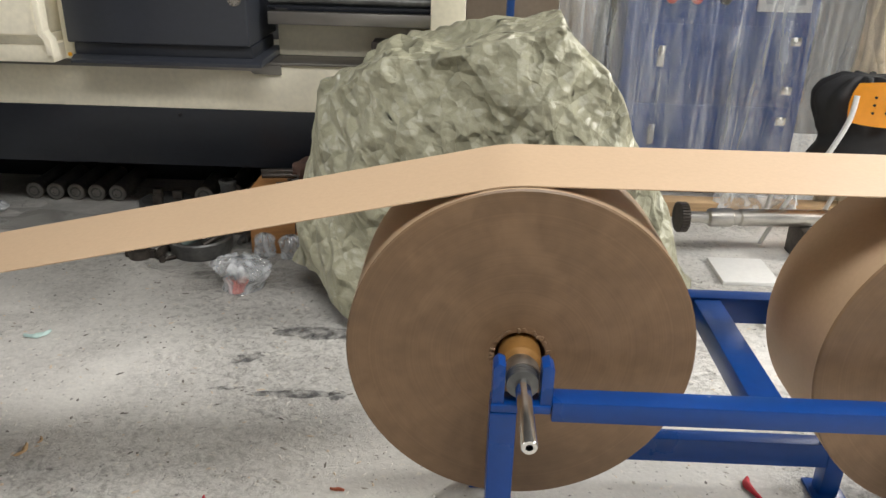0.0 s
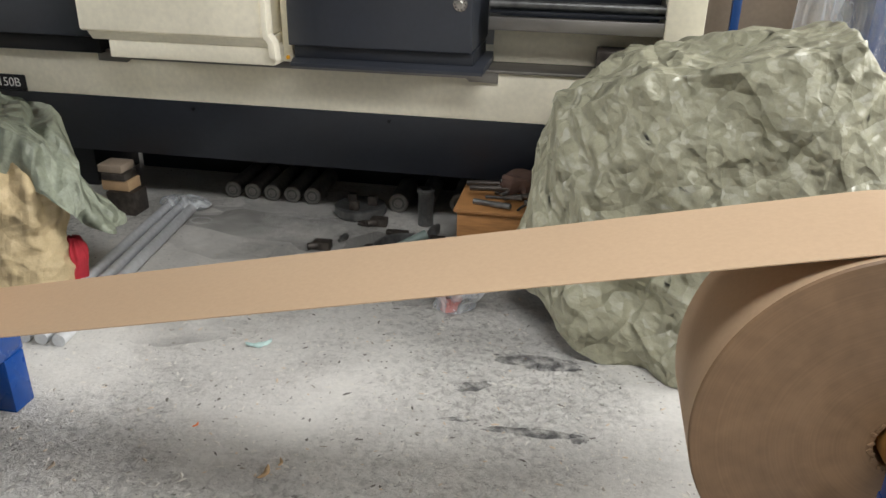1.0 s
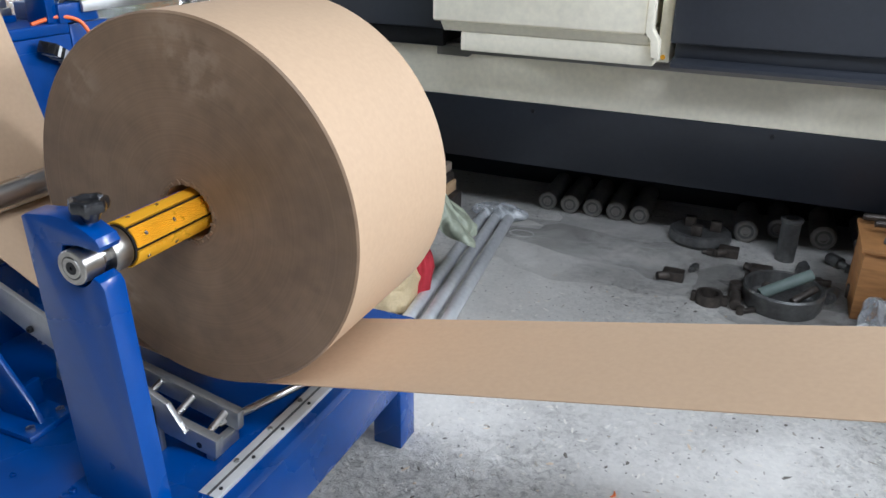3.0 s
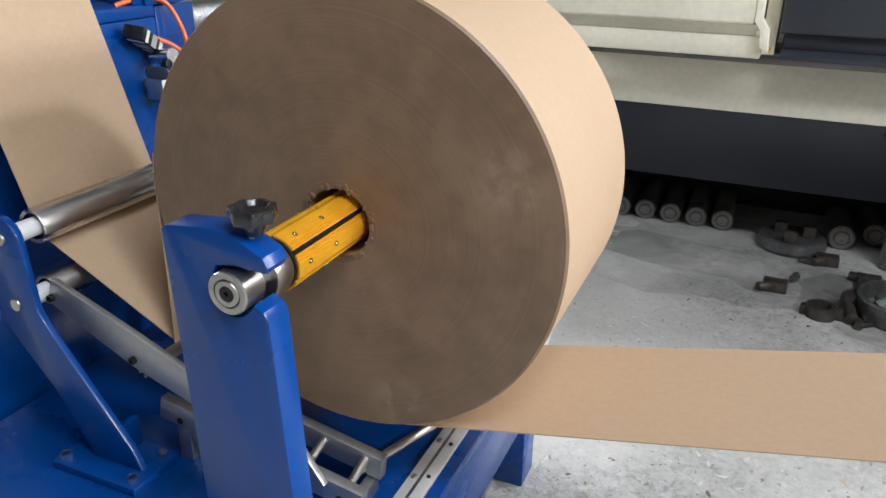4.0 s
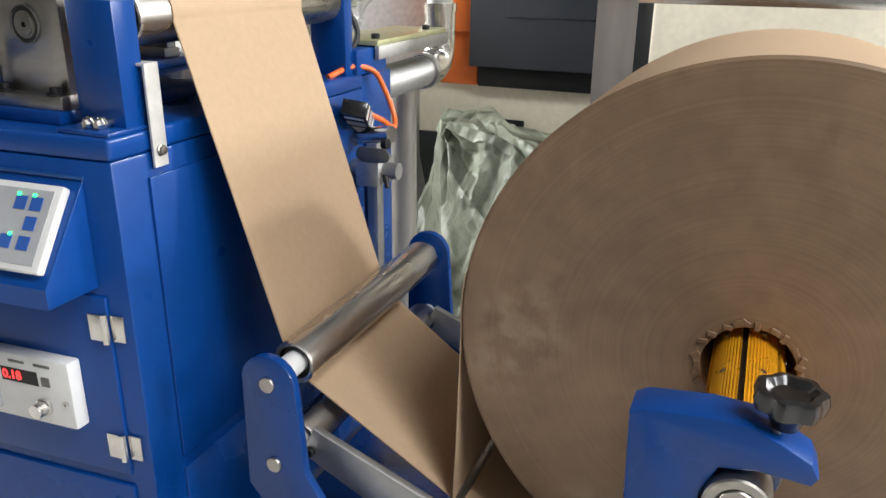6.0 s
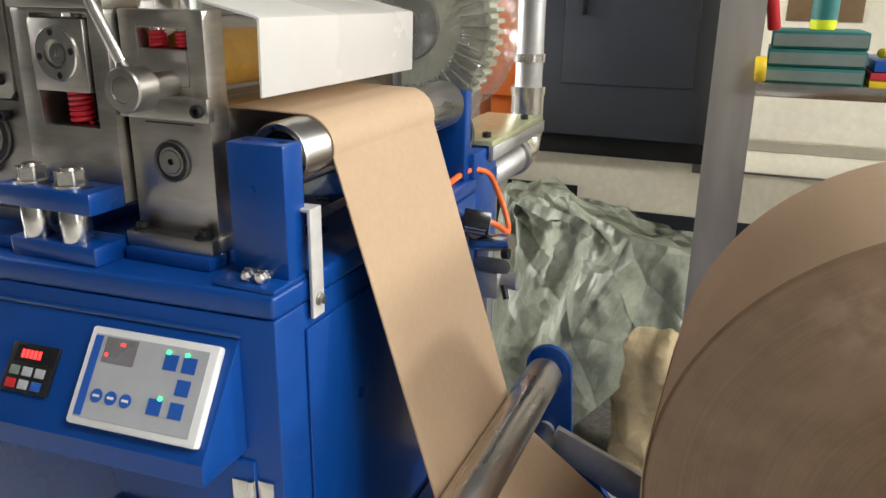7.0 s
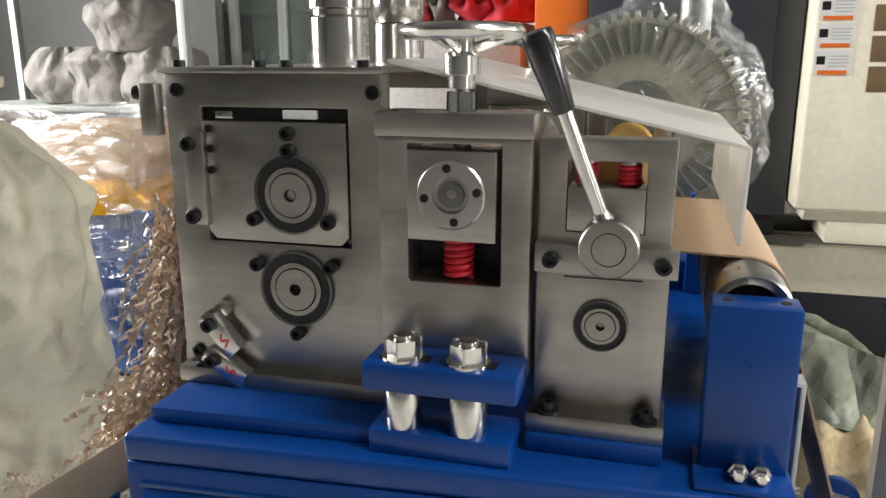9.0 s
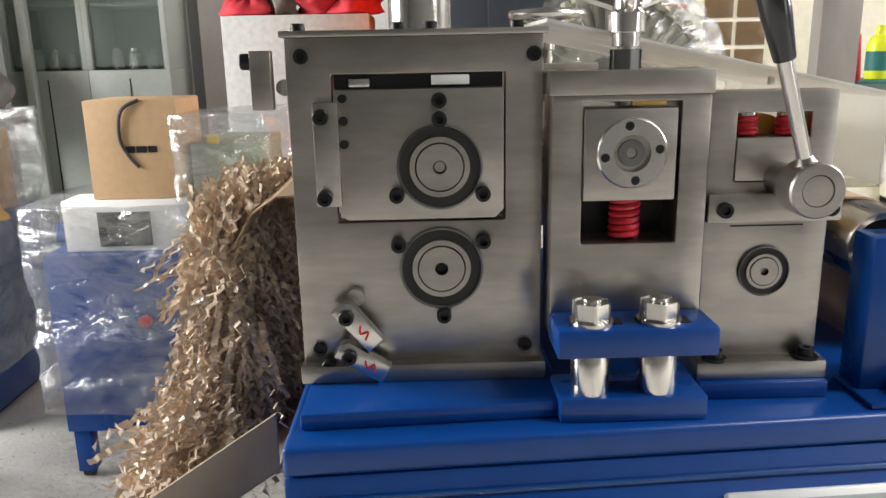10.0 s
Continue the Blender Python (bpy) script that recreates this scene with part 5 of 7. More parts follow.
def tension_head():
    """The middle frame: a yoke with a sprung bearing block and a hand wheel on top."""
    t = thing("spring_press", (-3.557, 1.70, 1.228), "ground steel yoke with a spring-loaded bearing block", "press frame")
    for y in (1.432, 1.93):
        part("yoke", ring_plate(-3.631, -3.483, 1.232, 1.4645, -3.602, -3.5105, 1.324, 1.4585, y, y + 0.05, 0.0015), STEEL, t)
        part("cap", box(-3.634, -3.481, y - 0.003, y + 0.055, 1.4645, 1.487, 0.0015), STEEL, t)
        part("bearing_block", box(-3.6015, -3.515, y - 0.004, y + 0.04, 1.3665, 1.4525, 0.0015), STEEL, t)
    b = part("flange", spun([(0.0175, 0), (0.0175, -0.005), (0.0315, -0.005), (0.033, -0.0035), (0.033, 0)], (-3.5575, 1.428, 1.4115), (-3.5575, 2.5, 1.4115), 48), BRIGHT, t)
    part("shaft_end", spun([(0.0175, 0.0), (0.0175, 0.004), (0.0135, 0.004), (0.0125, -0.002), (0.005, -0.002), (0.004, 0.002), (0, 0.002)], (-3.5575, 1.428, 1.4115), (-3.5575, 2.5, 1.4115), 32), GREASY, b)
    for a in (0, 90, 180, 270):
        x, z = -3.5575 + 0.0255 * math.cos(radians(a + 8)), 1.4115 + 0.0255 * math.sin(radians(a + 8))
        part("screw_hole", spun([(0, -0.0052), (0.0042, -0.0052), (0.0042, -0.004)], (x, 1.428, z), (x, 2.5, z), 14), BLACK, b)
    part("spring", coil(-3.556, 1.452, 1.326, 1.366, 0.0125, 0.0032, 6), RED_SPRING, t, "red die spring under the block")
    # black sheet as the shade behind the spring
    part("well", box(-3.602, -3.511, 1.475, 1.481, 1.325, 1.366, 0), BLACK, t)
    part("pressure_screw", rod((-3.557, 1.465, 1.453), (-3.557, 1.465, 1.53), 0.0085, 20), STEEL, t)
    part("lock_nut", hex_nut(-3.557, 1.465, 1.487, 0.0145, 0.017), GREASY, t)
    for y in (1.452, 1.955):
        part("cap_hole", rod((-3.62, y, 1.4868), (-3.62, y, 1.4874), 0.004, 12), BLACK, t)
    part("feed_roll", rod((-3.5575, 1.486, 1.4115), (-3.5575, 1.925, 1.4115), 0.04, 40), CHROME, t)
    part("feed_roll", rod((-3.5575, 1.486, 1.325), (-3.5575, 1.925, 1.325), 0.038, 40), CHROME, t)
    part("rear_screw", rod((-3.557, 1.955, 1.453), (-3.557, 1.955, 1.53), 0.0085, 20), STEEL, t)
    for y, r, lab in ((1.465, 0.052, "chromed hand wheel above the spring block"), (1.955, 0.052, "chromed hand wheel at the far side")):
        w = thing("hand_wheel", (-3.557, y, 1.515), lab, "hand wheel", "hand wheels")
        part("hub", spun([(0.0085, 0), (0.013, 0), (0.013, 0.012), (0.0175, 0.013), (0.0175, 0.03), (0.012, 0.034), (0.012, 0.047), (0, 0.05)], (-3.557, y, 1.508), (-3.557, y, 2.5), 28), BRIGHT, w)
        part("rim", spun([(r + 0.0075 * math.cos(radians(a)), 0.052 + 0.0075 * math.sin(radians(a))) for a in range(0, 361, 30)], (-3.557, y, 1.508), (-3.557, y, 2.5), 56), BRIGHT, w)
        for k in range(3):
            a = radians(120 * k + 20)
            part("spoke", tube([(-3.557 + 0.012 * math.cos(a), y + 0.012 * math.sin(a), 1.545), (-3.557 + 0.03 * math.cos(a), y + 0.03 * math.sin(a), 1.551), (-3.557 + r * math.cos(a), y + r * math.sin(a), 1.559)], 0.005, 8, 4), BRIGHT, w)
    # blue shelf with studs, nuts and turned feet
    s = thing("adjuster_shelf", (-3.553, 1.405, TOP), "blue painted shelf block on two turned posts with hex nuts", "bracket")
    part("shelf", box(-3.632, -3.482, 1.374, 1.431, 1.229, 1.257, 0.003), BLUE, s)
    part("base_block", box(-3.628, -3.488, 1.378, 1.44, TOP, 1.188, 0.003), BLUE, s)
    for x in (-3.597, -3.533):
        part("post", rod((x, 1.398, 1.188), (x, 1.398, 1.229), 0.0185, 36, 0.001), BRIGHT, s)
        # the slot is a flat black strip, its inner shade drawn as colour
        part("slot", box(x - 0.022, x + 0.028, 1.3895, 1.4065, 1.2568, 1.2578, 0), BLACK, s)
        n = part("nut", hex_nut(x, 1.398, 1.260, 0.0175, 0.016), BRIGHT, s)
        part("washer", spun([(0.008, 0), (0.021, 0), (0.021, 0.003), (0.008, 0.003)], (x, 1.398, 1.2572), (x, 1.398, 2), 30), BRIGHT, n)
        part("stud", rod((x, 1.398, 1.26), (x, 1.398, 1.281), 0.0095, 20, 0.001), BRIGHT, n)
    return t


tension_head()


def infeed_head():
    """The right-hand frame with the cam lever."""
    t = thing("infeed_head", (-3.417, 1.70, 1.181), "ground steel infeed frame with springs and lower bearing", "press frame")
    for y in (1.447, 1.94):
        part("plate", ring_plate(-3.478, -3.356, 1.197, 1.465, -3.452, -3.381, 1.379, 1.445, y, y + 0.036, 0.0015), STEEL, t)
        part("foot", box(-3.483, -3.352, y - 0.02, y + 0.045, 1.181, 1.200, 0.002), STEEL, t)
        part("block", box(-3.4515, -3.3815, y - 0.001, y + 0.035, 1.3795, 1.421, 0.001), STEEL, t)
    part("cross_bar", box(-3.479, -3.349, 1.435, 1.447, 1.341, 1.369, 0.0015), STEEL, t)
    for x in (-3.464, -3.362):
        part("screw", cap_screw(x, 1.435, 1.354, 0.0076, 0.007), BLACK, t)
    # thin black strip for the shade in the slit
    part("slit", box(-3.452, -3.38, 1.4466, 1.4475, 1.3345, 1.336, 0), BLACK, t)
    bearing(-3.416, 1.4465, 1.289, 0.0255, t)
    for x in (-3.436, -3.397):
        part("spring", coil(x, 1.465, 1.4215, 1.44, 0.0085, 0.0026, 4), RED_SPRING, t)
        part("spring_cap", rod((x, 1.465, 1.4405), (x, 1.465, 1.4449), 0.0095, 18), BRIGHT, t)
    for x in (-3.463, -3.370):
        part("foot_screw", spun([(0.012, 0), (0.012, 0.003), (0.0075, 0.003), (0.0075, 0.011), (0.004, 0.011), (0.0035, 0.006), (0, 0.006)], (x, 1.436, 1.200), (x, 1.436, 2), 20), BLACK, t)
    part("base_block", box(-3.482, -3.352, 1.42, 1.995, TOP, 1.181, 0.003), BLUE, t)
    part("nip_roll", rod((-3.416, 1.484, 1.405), (-3.416, 1.939, 1.405), 0.036, 40), material("amber_rubber", (0.62, 0.36, 0.06), 0.4), t, "amber rubber nip roll")
    part("nip_roll", rod((-3.416, 1.484, 1.31), (-3.416, 1.939, 1.31), 0.045, 40), CHROME, t)
    lv = thing("cam_lever", (-3.408, 1.40, 1.382), "steel cam lever with tapered black handle", "lever")
    part("axle", rod((-3.408, 1.46, 1.382), (-3.408, 1.392, 1.382), 0.0155, 32), STEEL, lv)
    part("hub", spun([(0.0, 1.370), (0.0135, 1.370), (0.0140, 1.3715), (0.0145, 1.369), (0.0235, 1.369), (0.025, 1.371), (0.025, 1.400), (0.0235, 1.402), (0.0, 1.402)], (-3.408, 0, 1.382), (-3.408, 1, 1.382), 40), STEEL, lv)
    tip = Vector((-3.471, 1.358, 1.556))
    foot = Vector((-3.414, 1.384, 1.402))
    mid = foot.lerp(tip, 0.60)
    part("stem", rod(foot, mid, 0.0066, 20), BRIGHT, lv)
    part("collar", spun([(0.0066, 0), (0.010, 0.002), (0.008, 0.006), (0.0066, 0.010)], foot, tip, 20), STEEL, lv)
    L = (tip - mid).length
    part("handle", spun([(0.0, 0.0), (0.009, 0.0), (0.0095, 0.003), (0.0125, L * 0.55), (0.0135, L * 0.92), (0.0115, L), (0.0, L + 0.002)], mid, tip, 28), BAKELITE, lv, "tapered black plastic grip")
    return t


infeed_head()


def idler():
    x, z, r = IDLER
    t = thing("idler_roller", (x, 1.70, z), "bright steel idler roller turning the web down", "roller")
    part("shell", spun([(r * 0.72, 1.476), (r * 0.93, 1.472), (r, 1.477), (r, 1.985), (r * 0.93, 1.99), (r * 0.72, 1.985)], (x, 0, z), (x, 1, z), 56), CHROME, t)
    part("end_cap", spun([(0, 1.488), (r * 0.78, 1.488), (r * 0.74, 1.476)], (x, 0, z), (x, 1, z), 48), BLACK, t)
    part("axle", rod((x, 1.45, z), (x, 2.02, z), 0.012, 20), STEEL, t)
    for y0, y1 in ((1.423, 1.464), (2.0, 2.03)):
        b = thing("idler_post", (x, (y0 + y1) / 2, TOP), "blue painted flat post bearing the idler roller", "post", "idler posts")
        part("post", box(-3.319, -3.243, y0, y1, TOP, 1.3255, 0.003), BLUE, b)
        for xx in (-3.305, -3.256):
            part("top_hole", rod((xx, (y0 + y1) / 2, 1.3253), (xx, (y0 + y1) / 2, 1.326), 0.005, 14), BLACK, b)
        if y0 < 1.6:
            part("bracket_foot", box(-3.325, XR, y0 - 0.035, y1, TOP, TOP + 0.006, 0.002), BLUE, b)
            for xx in (-3.2865, -3.2675):
                bt = part("bolt", rod((xx, 1.400, TOP + 0.013), (xx, 1.423, TOP + 0.013), 0.0055, 20), BRIGHT, b)
                part("nut", spun([(0, -0.001), (0.0045, -0.001), (0.0072, 0.002), (0.0072, 0.008), (0.0095, 0.0085), (0.0095, 0.011), (0, 0.011)], (xx, 1.398, TOP + 0.013), (xx, 2, TOP + 0.013), 6), BRIGHT, bt)
    s = thing("strap_bracket", (-3.232, 1.465, 1.11), "bent bright aluminium strap bolted to the cabinet", "bracket")
    part("strap", slab([(-3.2345, 1.112), (-3.2345, 1.244), (-3.262, 1.244), (-3.262, 1.248), (-3.230, 1.248), (-3.230, 1.112)], 1.452, 1.478, 0.001), material("pale_zinc_strap", (0.58, 0.57, 0.54), 0.5, 0.25), s)
    part("bolt", spun([(0.008, 0), (0.008, 0.002), (0.0055, 0.003), (0.0055, 0.007), (0, 0.008)], (-3.230, 1.465, 1.134), (-3.0, 1.465, 1.134), 16), STEEL, s)
    g = thing("web_guard", (-3.46, 1.68, 1.40), "milky white acrylic guard bent over the infeed", "guard")
    part("sheet", slab([(-3.632, 1.535), (-3.297, 1.4605), (-3.2935, 1.458), (-3.295, 1.370), (-3.2985, 1.370), (-3.297, 1.455), (-3.300, 1.4575), (-3.632, 1.5315)], 1.466, 1.885, 0.0006), MILKY, g)
    for y in (1.56, 1.84):
        part("stay", box(-3.375, -3.369, y, y + 0.006, 1.465, 1.4755, 0.0008), BRIGHT, g)


idler()


def web_sensor():
    """The edge sensor on its clamps behind the web."""
    t = thing("sensor_mount", (-3.2, 2.02, 0.80), "clamps and slotted bracket holding the edge sensor", "mount")
    part("strip", box(-3.236, -3.212, 2.062, 2.09, 0.74, 1.02, 0.001), ALU, t)
    part("cross_tube", rod((-3.235, 2.005, 0.985), (-3.135, 2.005, 0.985), 0.0165, 24), ALU, t)
    part("clamp_block", box(-3.215, -3.165, 1.975, 2.05, 0.955, 1.005, 0.003), ALU, t)
    part("clamp_lever", rod((-3.165, 2.0, 0.99), (-3.15, 1.985, 0.955), 0.006, 12), BLACK, t)
    part("upper_tube", rod((-3.23, 2.02, 1.045), (-3.15, 2.005, 1.058), 0.0165, 24), BRIGHT, t)
    part("slotted_plate", slab(arc(-3.20, 1.02, 0.014, 90, 270, 6) + arc(-3.155, 1.02, 0.014, -90, 90, 6), 1.975, 1.98, 0.001), GREASY, t)
    part("wing_screw", spun([(0.004, 0), (0.010, 0.004), (0.010, 0.016), (0, 0.018)], (-3.165, 1.99, 1.04), (-3.12, 1.985, 1.045), 14), BLACK, t)
    s = thing("edge_sensor", (-3.215, 1.985, 1.085), "small black and silver edge sensor with white markings", "sensor")
    bm = box(-0.024, 0.024, -0.015, 0.015, -0.054, 0.054, 0.002)
    bm.transform(Matrix.Translation((-3.212, 1.985, 1.092)) @ Matrix.Rotation(radians(62), 4, "X") @ Matrix.Rotation(radians(18), 4, "Y"))
    c = part("case", bm, BAKELITE, s)
    for k, w in ((-0.036, 0.010), (0.0, 0.015), (0.034, 0.008)):
        bm = box(0.0242, 0.0248, -0.014, 0.014, k - w, k + w * 0.6, 0)
        bm.transform(Matrix.Translation((-3.212, 1.985, 1.092)) @ Matrix.Rotation(radians(62), 4, "X") @ Matrix.Rotation(radians(18), 4, "Y"))
        part("marking", bm, PAPER if k else GREY, c)
        bm = box(-0.019, 0.019, -0.0158, -0.0152, k - w, k + w * 0.6, 0)
        bm.transform(Matrix.Translation((-3.212, 1.985, 1.092)) @ Matrix.Rotation(radians(62), 4, "X") @ Matrix.Rotation(radians(18), 4, "Y"))
        part("marking", bm, PAPER if k else GREY, c)
    h = thing("sensor_cable", (-3.2, 2.0, 1.08), "orange sensor cable looping to the machine", "cable")
    part("cable", tube([(-3.26, 1.96, 1.165), (-3.245, 2.03, 1.178), (-3.225, 2.08, 1.165), (-3.21, 2.10, 1.125), (-3.19, 2.10, 1.075), (-3.18, 2.075, 1.055), (-3.19, 2.045, 1.075), (-3.205, 2.02, 1.09)], 0.0055, 10, 8), ORANGE_HOSE, h)
    m = thing("blue_side_arm", (-3.27, 2.08, 0.80), "blue channel arm at the machine's rear corner", "bracket")
    part("channel", box(-3.33, -3.245, YB + 0.006, 2.20, 0.70, 1.155, 0.003), BLUE, m)
    part("slot_mark", box(-3.246, -3.2445, 2.09, 2.16, 1.085, 1.089, 0), DEEP_BLUE, m)
    return t


web_sensor()


def drive_unit():
    """The gear wheel under its bag, motor plate and suction hose behind the machine."""
    t = thing("toothed_gear", (-3.41, 2.12, 1.245), "large pale plastic gear wheel on the machine's far side", "gear")
    r = 0.181
    RIB = material("olive_rib", (0.24, 0.235, 0.175), 0.45)
    out = []
    for k in range(56):
        a0 = 2 * math.pi * k / 56
        for da, rr in ((0.0, r - 0.012), (0.028, r - 0.012), (0.040, r), (0.080, r), (0.092, r - 0.012)):
            out.append((-3.41 + rr * math.cos(a0 + da), 1.43 + rr * math.sin(a0 + da)))
    part("toothed_rim", slab(out, 2.12, 2.165, 0), material("olive_plastic", (0.46, 0.45, 0.32), 0.45), t)
    part("dish", spun([(0.160, -0.004), (0.157, 0.020), (0.07, 0.016), (0.065, -0.012), (0.03, -0.012), (0.03, -0.02), (0, -0.02)], (-3.41, 2.12, 1.43), (-3.41, 3, 1.43), 48), material("dark_olive_plastic", (0.15, 0.15, 0.115), 0.5), t)
    for k in range(44):
        a = 2 * math.pi * k / 44
        bm = box(0.112, 0.168, -0.006, 0.012, -0.0022, 0.0022, 0.0006, 1)
        bm.transform(Matrix.Translation((-3.41, 2.118, 1.43)) @ Matrix.Rotation(a, 4, "Y"))
        part("rib", bm, RIB, t)
    for k in range(8):
        a = radians(45 * k + 10)
        p = (-3.41 + 0.115 * math.cos(a), 2.126, 1.43 + 0.115 * math.sin(a))
        part("web_hole", spun([(0, -0.0005), (0.02, -0.0005), (0.022, 0.001)], p, (p[0], 3, p[2]), 20), BLACK, t)
    b = thing("plastic_bag", (-3.38, 2.1, 1.22), "clear crumpled plastic bag tied over the gear wheel", "plastic bag")
    bm = bmesh.new()
    bmesh.ops.create_icosphere(bm, subdivisions=5, radius=1)
    for v in bm.verts:
        c = v.co.copy()
        k = 1 + 0.10 * (fold(c, 2.2, 4) - 0.5) + 0.05 * (fold(c, 6, 1) - 0.5)
        v.co = Vector((-3.405 + 0.203 * c.x * k, 2.135 + 0.075 * c.y * k, 1.425 + 0.21 * c.z * k))
        if c.z > 0.8:
            v.co.z += (c.z - 0.8) * 0.35
            v.co.x = -3.36 + (v.co.x + 3.405) * (1.6 - c.z)
    part("film", bm, FILM_BAG, b)
    p = thing("motor_plate", (-3.25, 2.25, 1.17), "yellow-green plated motor plate on blue channel", "plate")
    part("plate", box(-3.36, -3.225, 2.10, 2.47, 1.212, 1.222, 0.001), material("yellow_zinc", (0.52, 0.52, 0.30), 0.35, 0.6), p)
    part("flange", box(-3.232, -3.222, 2.10, 2.475, 1.185, 1.212, 0.001), ALU, p)
    part("channel", box(-3.40, -3.235, 2.03, 2.16, 1.16, 1.209, 0.003), BLUE, p)
    for y in (2.14, 2.40):
        part("bolt", cap_screw(-3.25, y, 1.222, 0.009, 0.010, (0, 0, 1)), BLACK, p)
    part("leg", box(-3.40, -3.36, 2.06, 2.1, 0.0, 1.16, 0.003), BLUE, p)
    c = thing("black_cable", (-3.27, 2.08, 1.16), "black power cable hanging from the bag", "cable")
    part("cable", tube([(-3.28, 2.06, 1.30), (-3.26, 2.08, 1.24), (-3.27, 2.06, 1.20), (-3.31, 2.045, 1.18), (-3.36, 2.035, 1.175)], 0.006, 10, 8), RUBBER, c)
    h = thing("suction_hose", (-3.31, 2.4, 1.05), "ribbed grey suction hose with a metal elbow", "hose")
    ribs = [(0.036 + 0.0035 * (k % 2), 2.16 + 0.0065 * k) for k in range(56)]
    part("ribbed_hose", spun(ribs, (-3.31, 0, 1.108), (-3.31, 1, 1.108), 28), ALU, h)
    part("elbow", tube([(-3.31, 2.51, 1.108), (-3.31, 2.58, 1.108), (-3.31, 2.625, 1.135), (-3.31, 2.635, 1.20), (-3.31, 2.635, 1.26)], 0.041, 22, 6), BRIGHT, h)
    part("collar", rod((-3.31, 2.515, 1.108), (-3.31, 2.535, 1.108), 0.046, 28), ALU, h)
    part("riser", rod((-3.31, 2.635, 1.25), (-3.31, 2.635, 2.1), 0.034, 24), ALU, h)
    part("riser_collar", rod((-3.31, 2.635, 1.25), (-3.31, 2.635, 1.27), 0.044, 24), BRIGHT, h)
    part("riser_collar", rod((-3.31, 2.635, 1.33), (-3.31, 2.635, 1.35), 0.040, 24), BRIGHT, h)
    part("lower_pipe", rod((-3.43, 2.66, 0.0), (-3.43, 2.66, 1.10), 0.038, 24), GALV, h)
    return t


drive_unit()


# ---- the lathe along the back ----
def lathe():
    t = thing("cnc_lathe", (-1.6, 4.3, 0.0), "long cream and black enclosed lathe with steel slideways", "lathe")
    bed = part("bed", box(-3.93, 0.05, 3.905, 4.7, 0.637, 0.868, 0.006), CREAM, t, "cream enamelled bed side with faint stains")
    part("lower_apron", slab([(3.902, 0.637), (3.912, 0.515), (3.995, 0.312), (4.7, 0.312), (4.7, 0.637)], -3.93, 0.05, 0.003, "x"), NAVY, t, "near-black folded lower apron")
    for x, z in ((-2.494, 0.601), (-1.463, 0.605)):
        part("plug_hole", rod((x, 3.898, z), (x, 3.91, z), 0.009, 14), BLACK, t)
    # pedestals and unseen back sheet added to keep light from under the bed
    for x in (-3.6, -0.25):
        part("pedestal", box(x - 0.25, x + 0.25, 4.25, 4.7, 0.0, 0.312, 0.004), NAVY, t)
    part("back_skirt", box(-3.3, -0.5, 4.66, 4.7, 0.0, 0.312, 0.002), NAVY, t)
    part("slideway", slab([(-2.975, 0.868), (-2.975, 0.825), (-2.82, 0.823), (-2.80, 0.838), (-1.09, 0.838), (-1.07, 0.823), (-0.938, 0.821), (-0.938, 0.868)], 3.888, 3.905, 0.002), WAYS, t, "worn steel slideway edge")
    part("way_top", box(-2.975, -0.30, 3.89, 4.2, 0.868, 0.882, 0.003), WAYS, t)
    # dark headstock enclosure with its door
    h = part("headstock_cover", box(-3.655, -2.905, 3.80, 4.7, 0.955, 2.4, 0.006), NAVY_SHEEN, t)
    part("headstock_base", box(-3.63, -2.93, 3.85, 4.7, 0.868, 0.955, 0.003), BLACK, t)
    d = part("headstock_door", box(-3.50, -3.0, 3.792, 3.80, 1.16, 2.3, 0.003), NAVY_SHEEN, t, "near-black hinged door")
    part("door_handle", box(-3.437, -3.42, 3.778, 3.793, 1.42, 1.56, 0.004), BLACK, d)
    part("end_cover", box(-3.865, -3.66, 3.84, 4.7, 1.09, 2.4, 0.006), ORANGE, t, "orange enamelled end cover")
    part("end_cover", box(-3.82, -3.64, 3.87, 4.7, 0.868, 1.09, 0.006), ORANGE, t)
    # sliding guard in cream
    g = part("sliding_guard", box(-2.898, -1.985, 3.66, 4.4, 1.008, 2.4, 0.012, 3), CREAM, t, "cream enamelled sliding guard")
    part("guard_foot", box(-2.78, -1.95, 3.70, 4.3, 0.884, 0.965, 0.006), CREAM, g)
    part("guard_chamfer", slab([(3.662, 1.008), (3.70, 0.966), (4.3, 0.966), (4.3, 1.008)], -2.86, -1.975, 0.002, "x"), CREAM, g)
    part("guard_edge", slab([(-1.985, 2.4), (-1.985, 1.02), (-1.962, 0.99), (-1.955, 0.93), (-1.925, 0.915), (-1.93, 0.99), (-1.958, 1.03), (-1.958, 2.4)], 3.655, 3.72, 0.003), CREAM, g)
    part("mast", box(-1.955, -1.905, 3.82, 4.3, 0.884, 2.4, 0.004), CREAM, t)
    part("mast_screw", cap_screw(-1.93, 3.82, 0.905, 0.010, 0.006), GOLD, t)
    # window squares and notices on the guard
    for c in range(2):
        for r in range(5):
            x0, z0 = -2.716 + c * 0.124, 1.418 + r * 0.0985
            part("window_pane", box(x0, x0 + 0.108, 3.655, 3.662, z0, z0 + 0.083, 0.002), BROWN_GLASS, g)
    for r in range(4):
        z0 = 1.472 + r * 0.088
        n = part("notice", box(-2.885, -2.77, 3.656, 3.662, z0, z0 + 0.082, 0.0), PAPER, g, "white safety notice with orange band")
        part("notice_band", box(-2.872, -2.782, 3.6548, 3.657, z0 + 0.002, z0 + 0.016, 0), ORANGE, n)
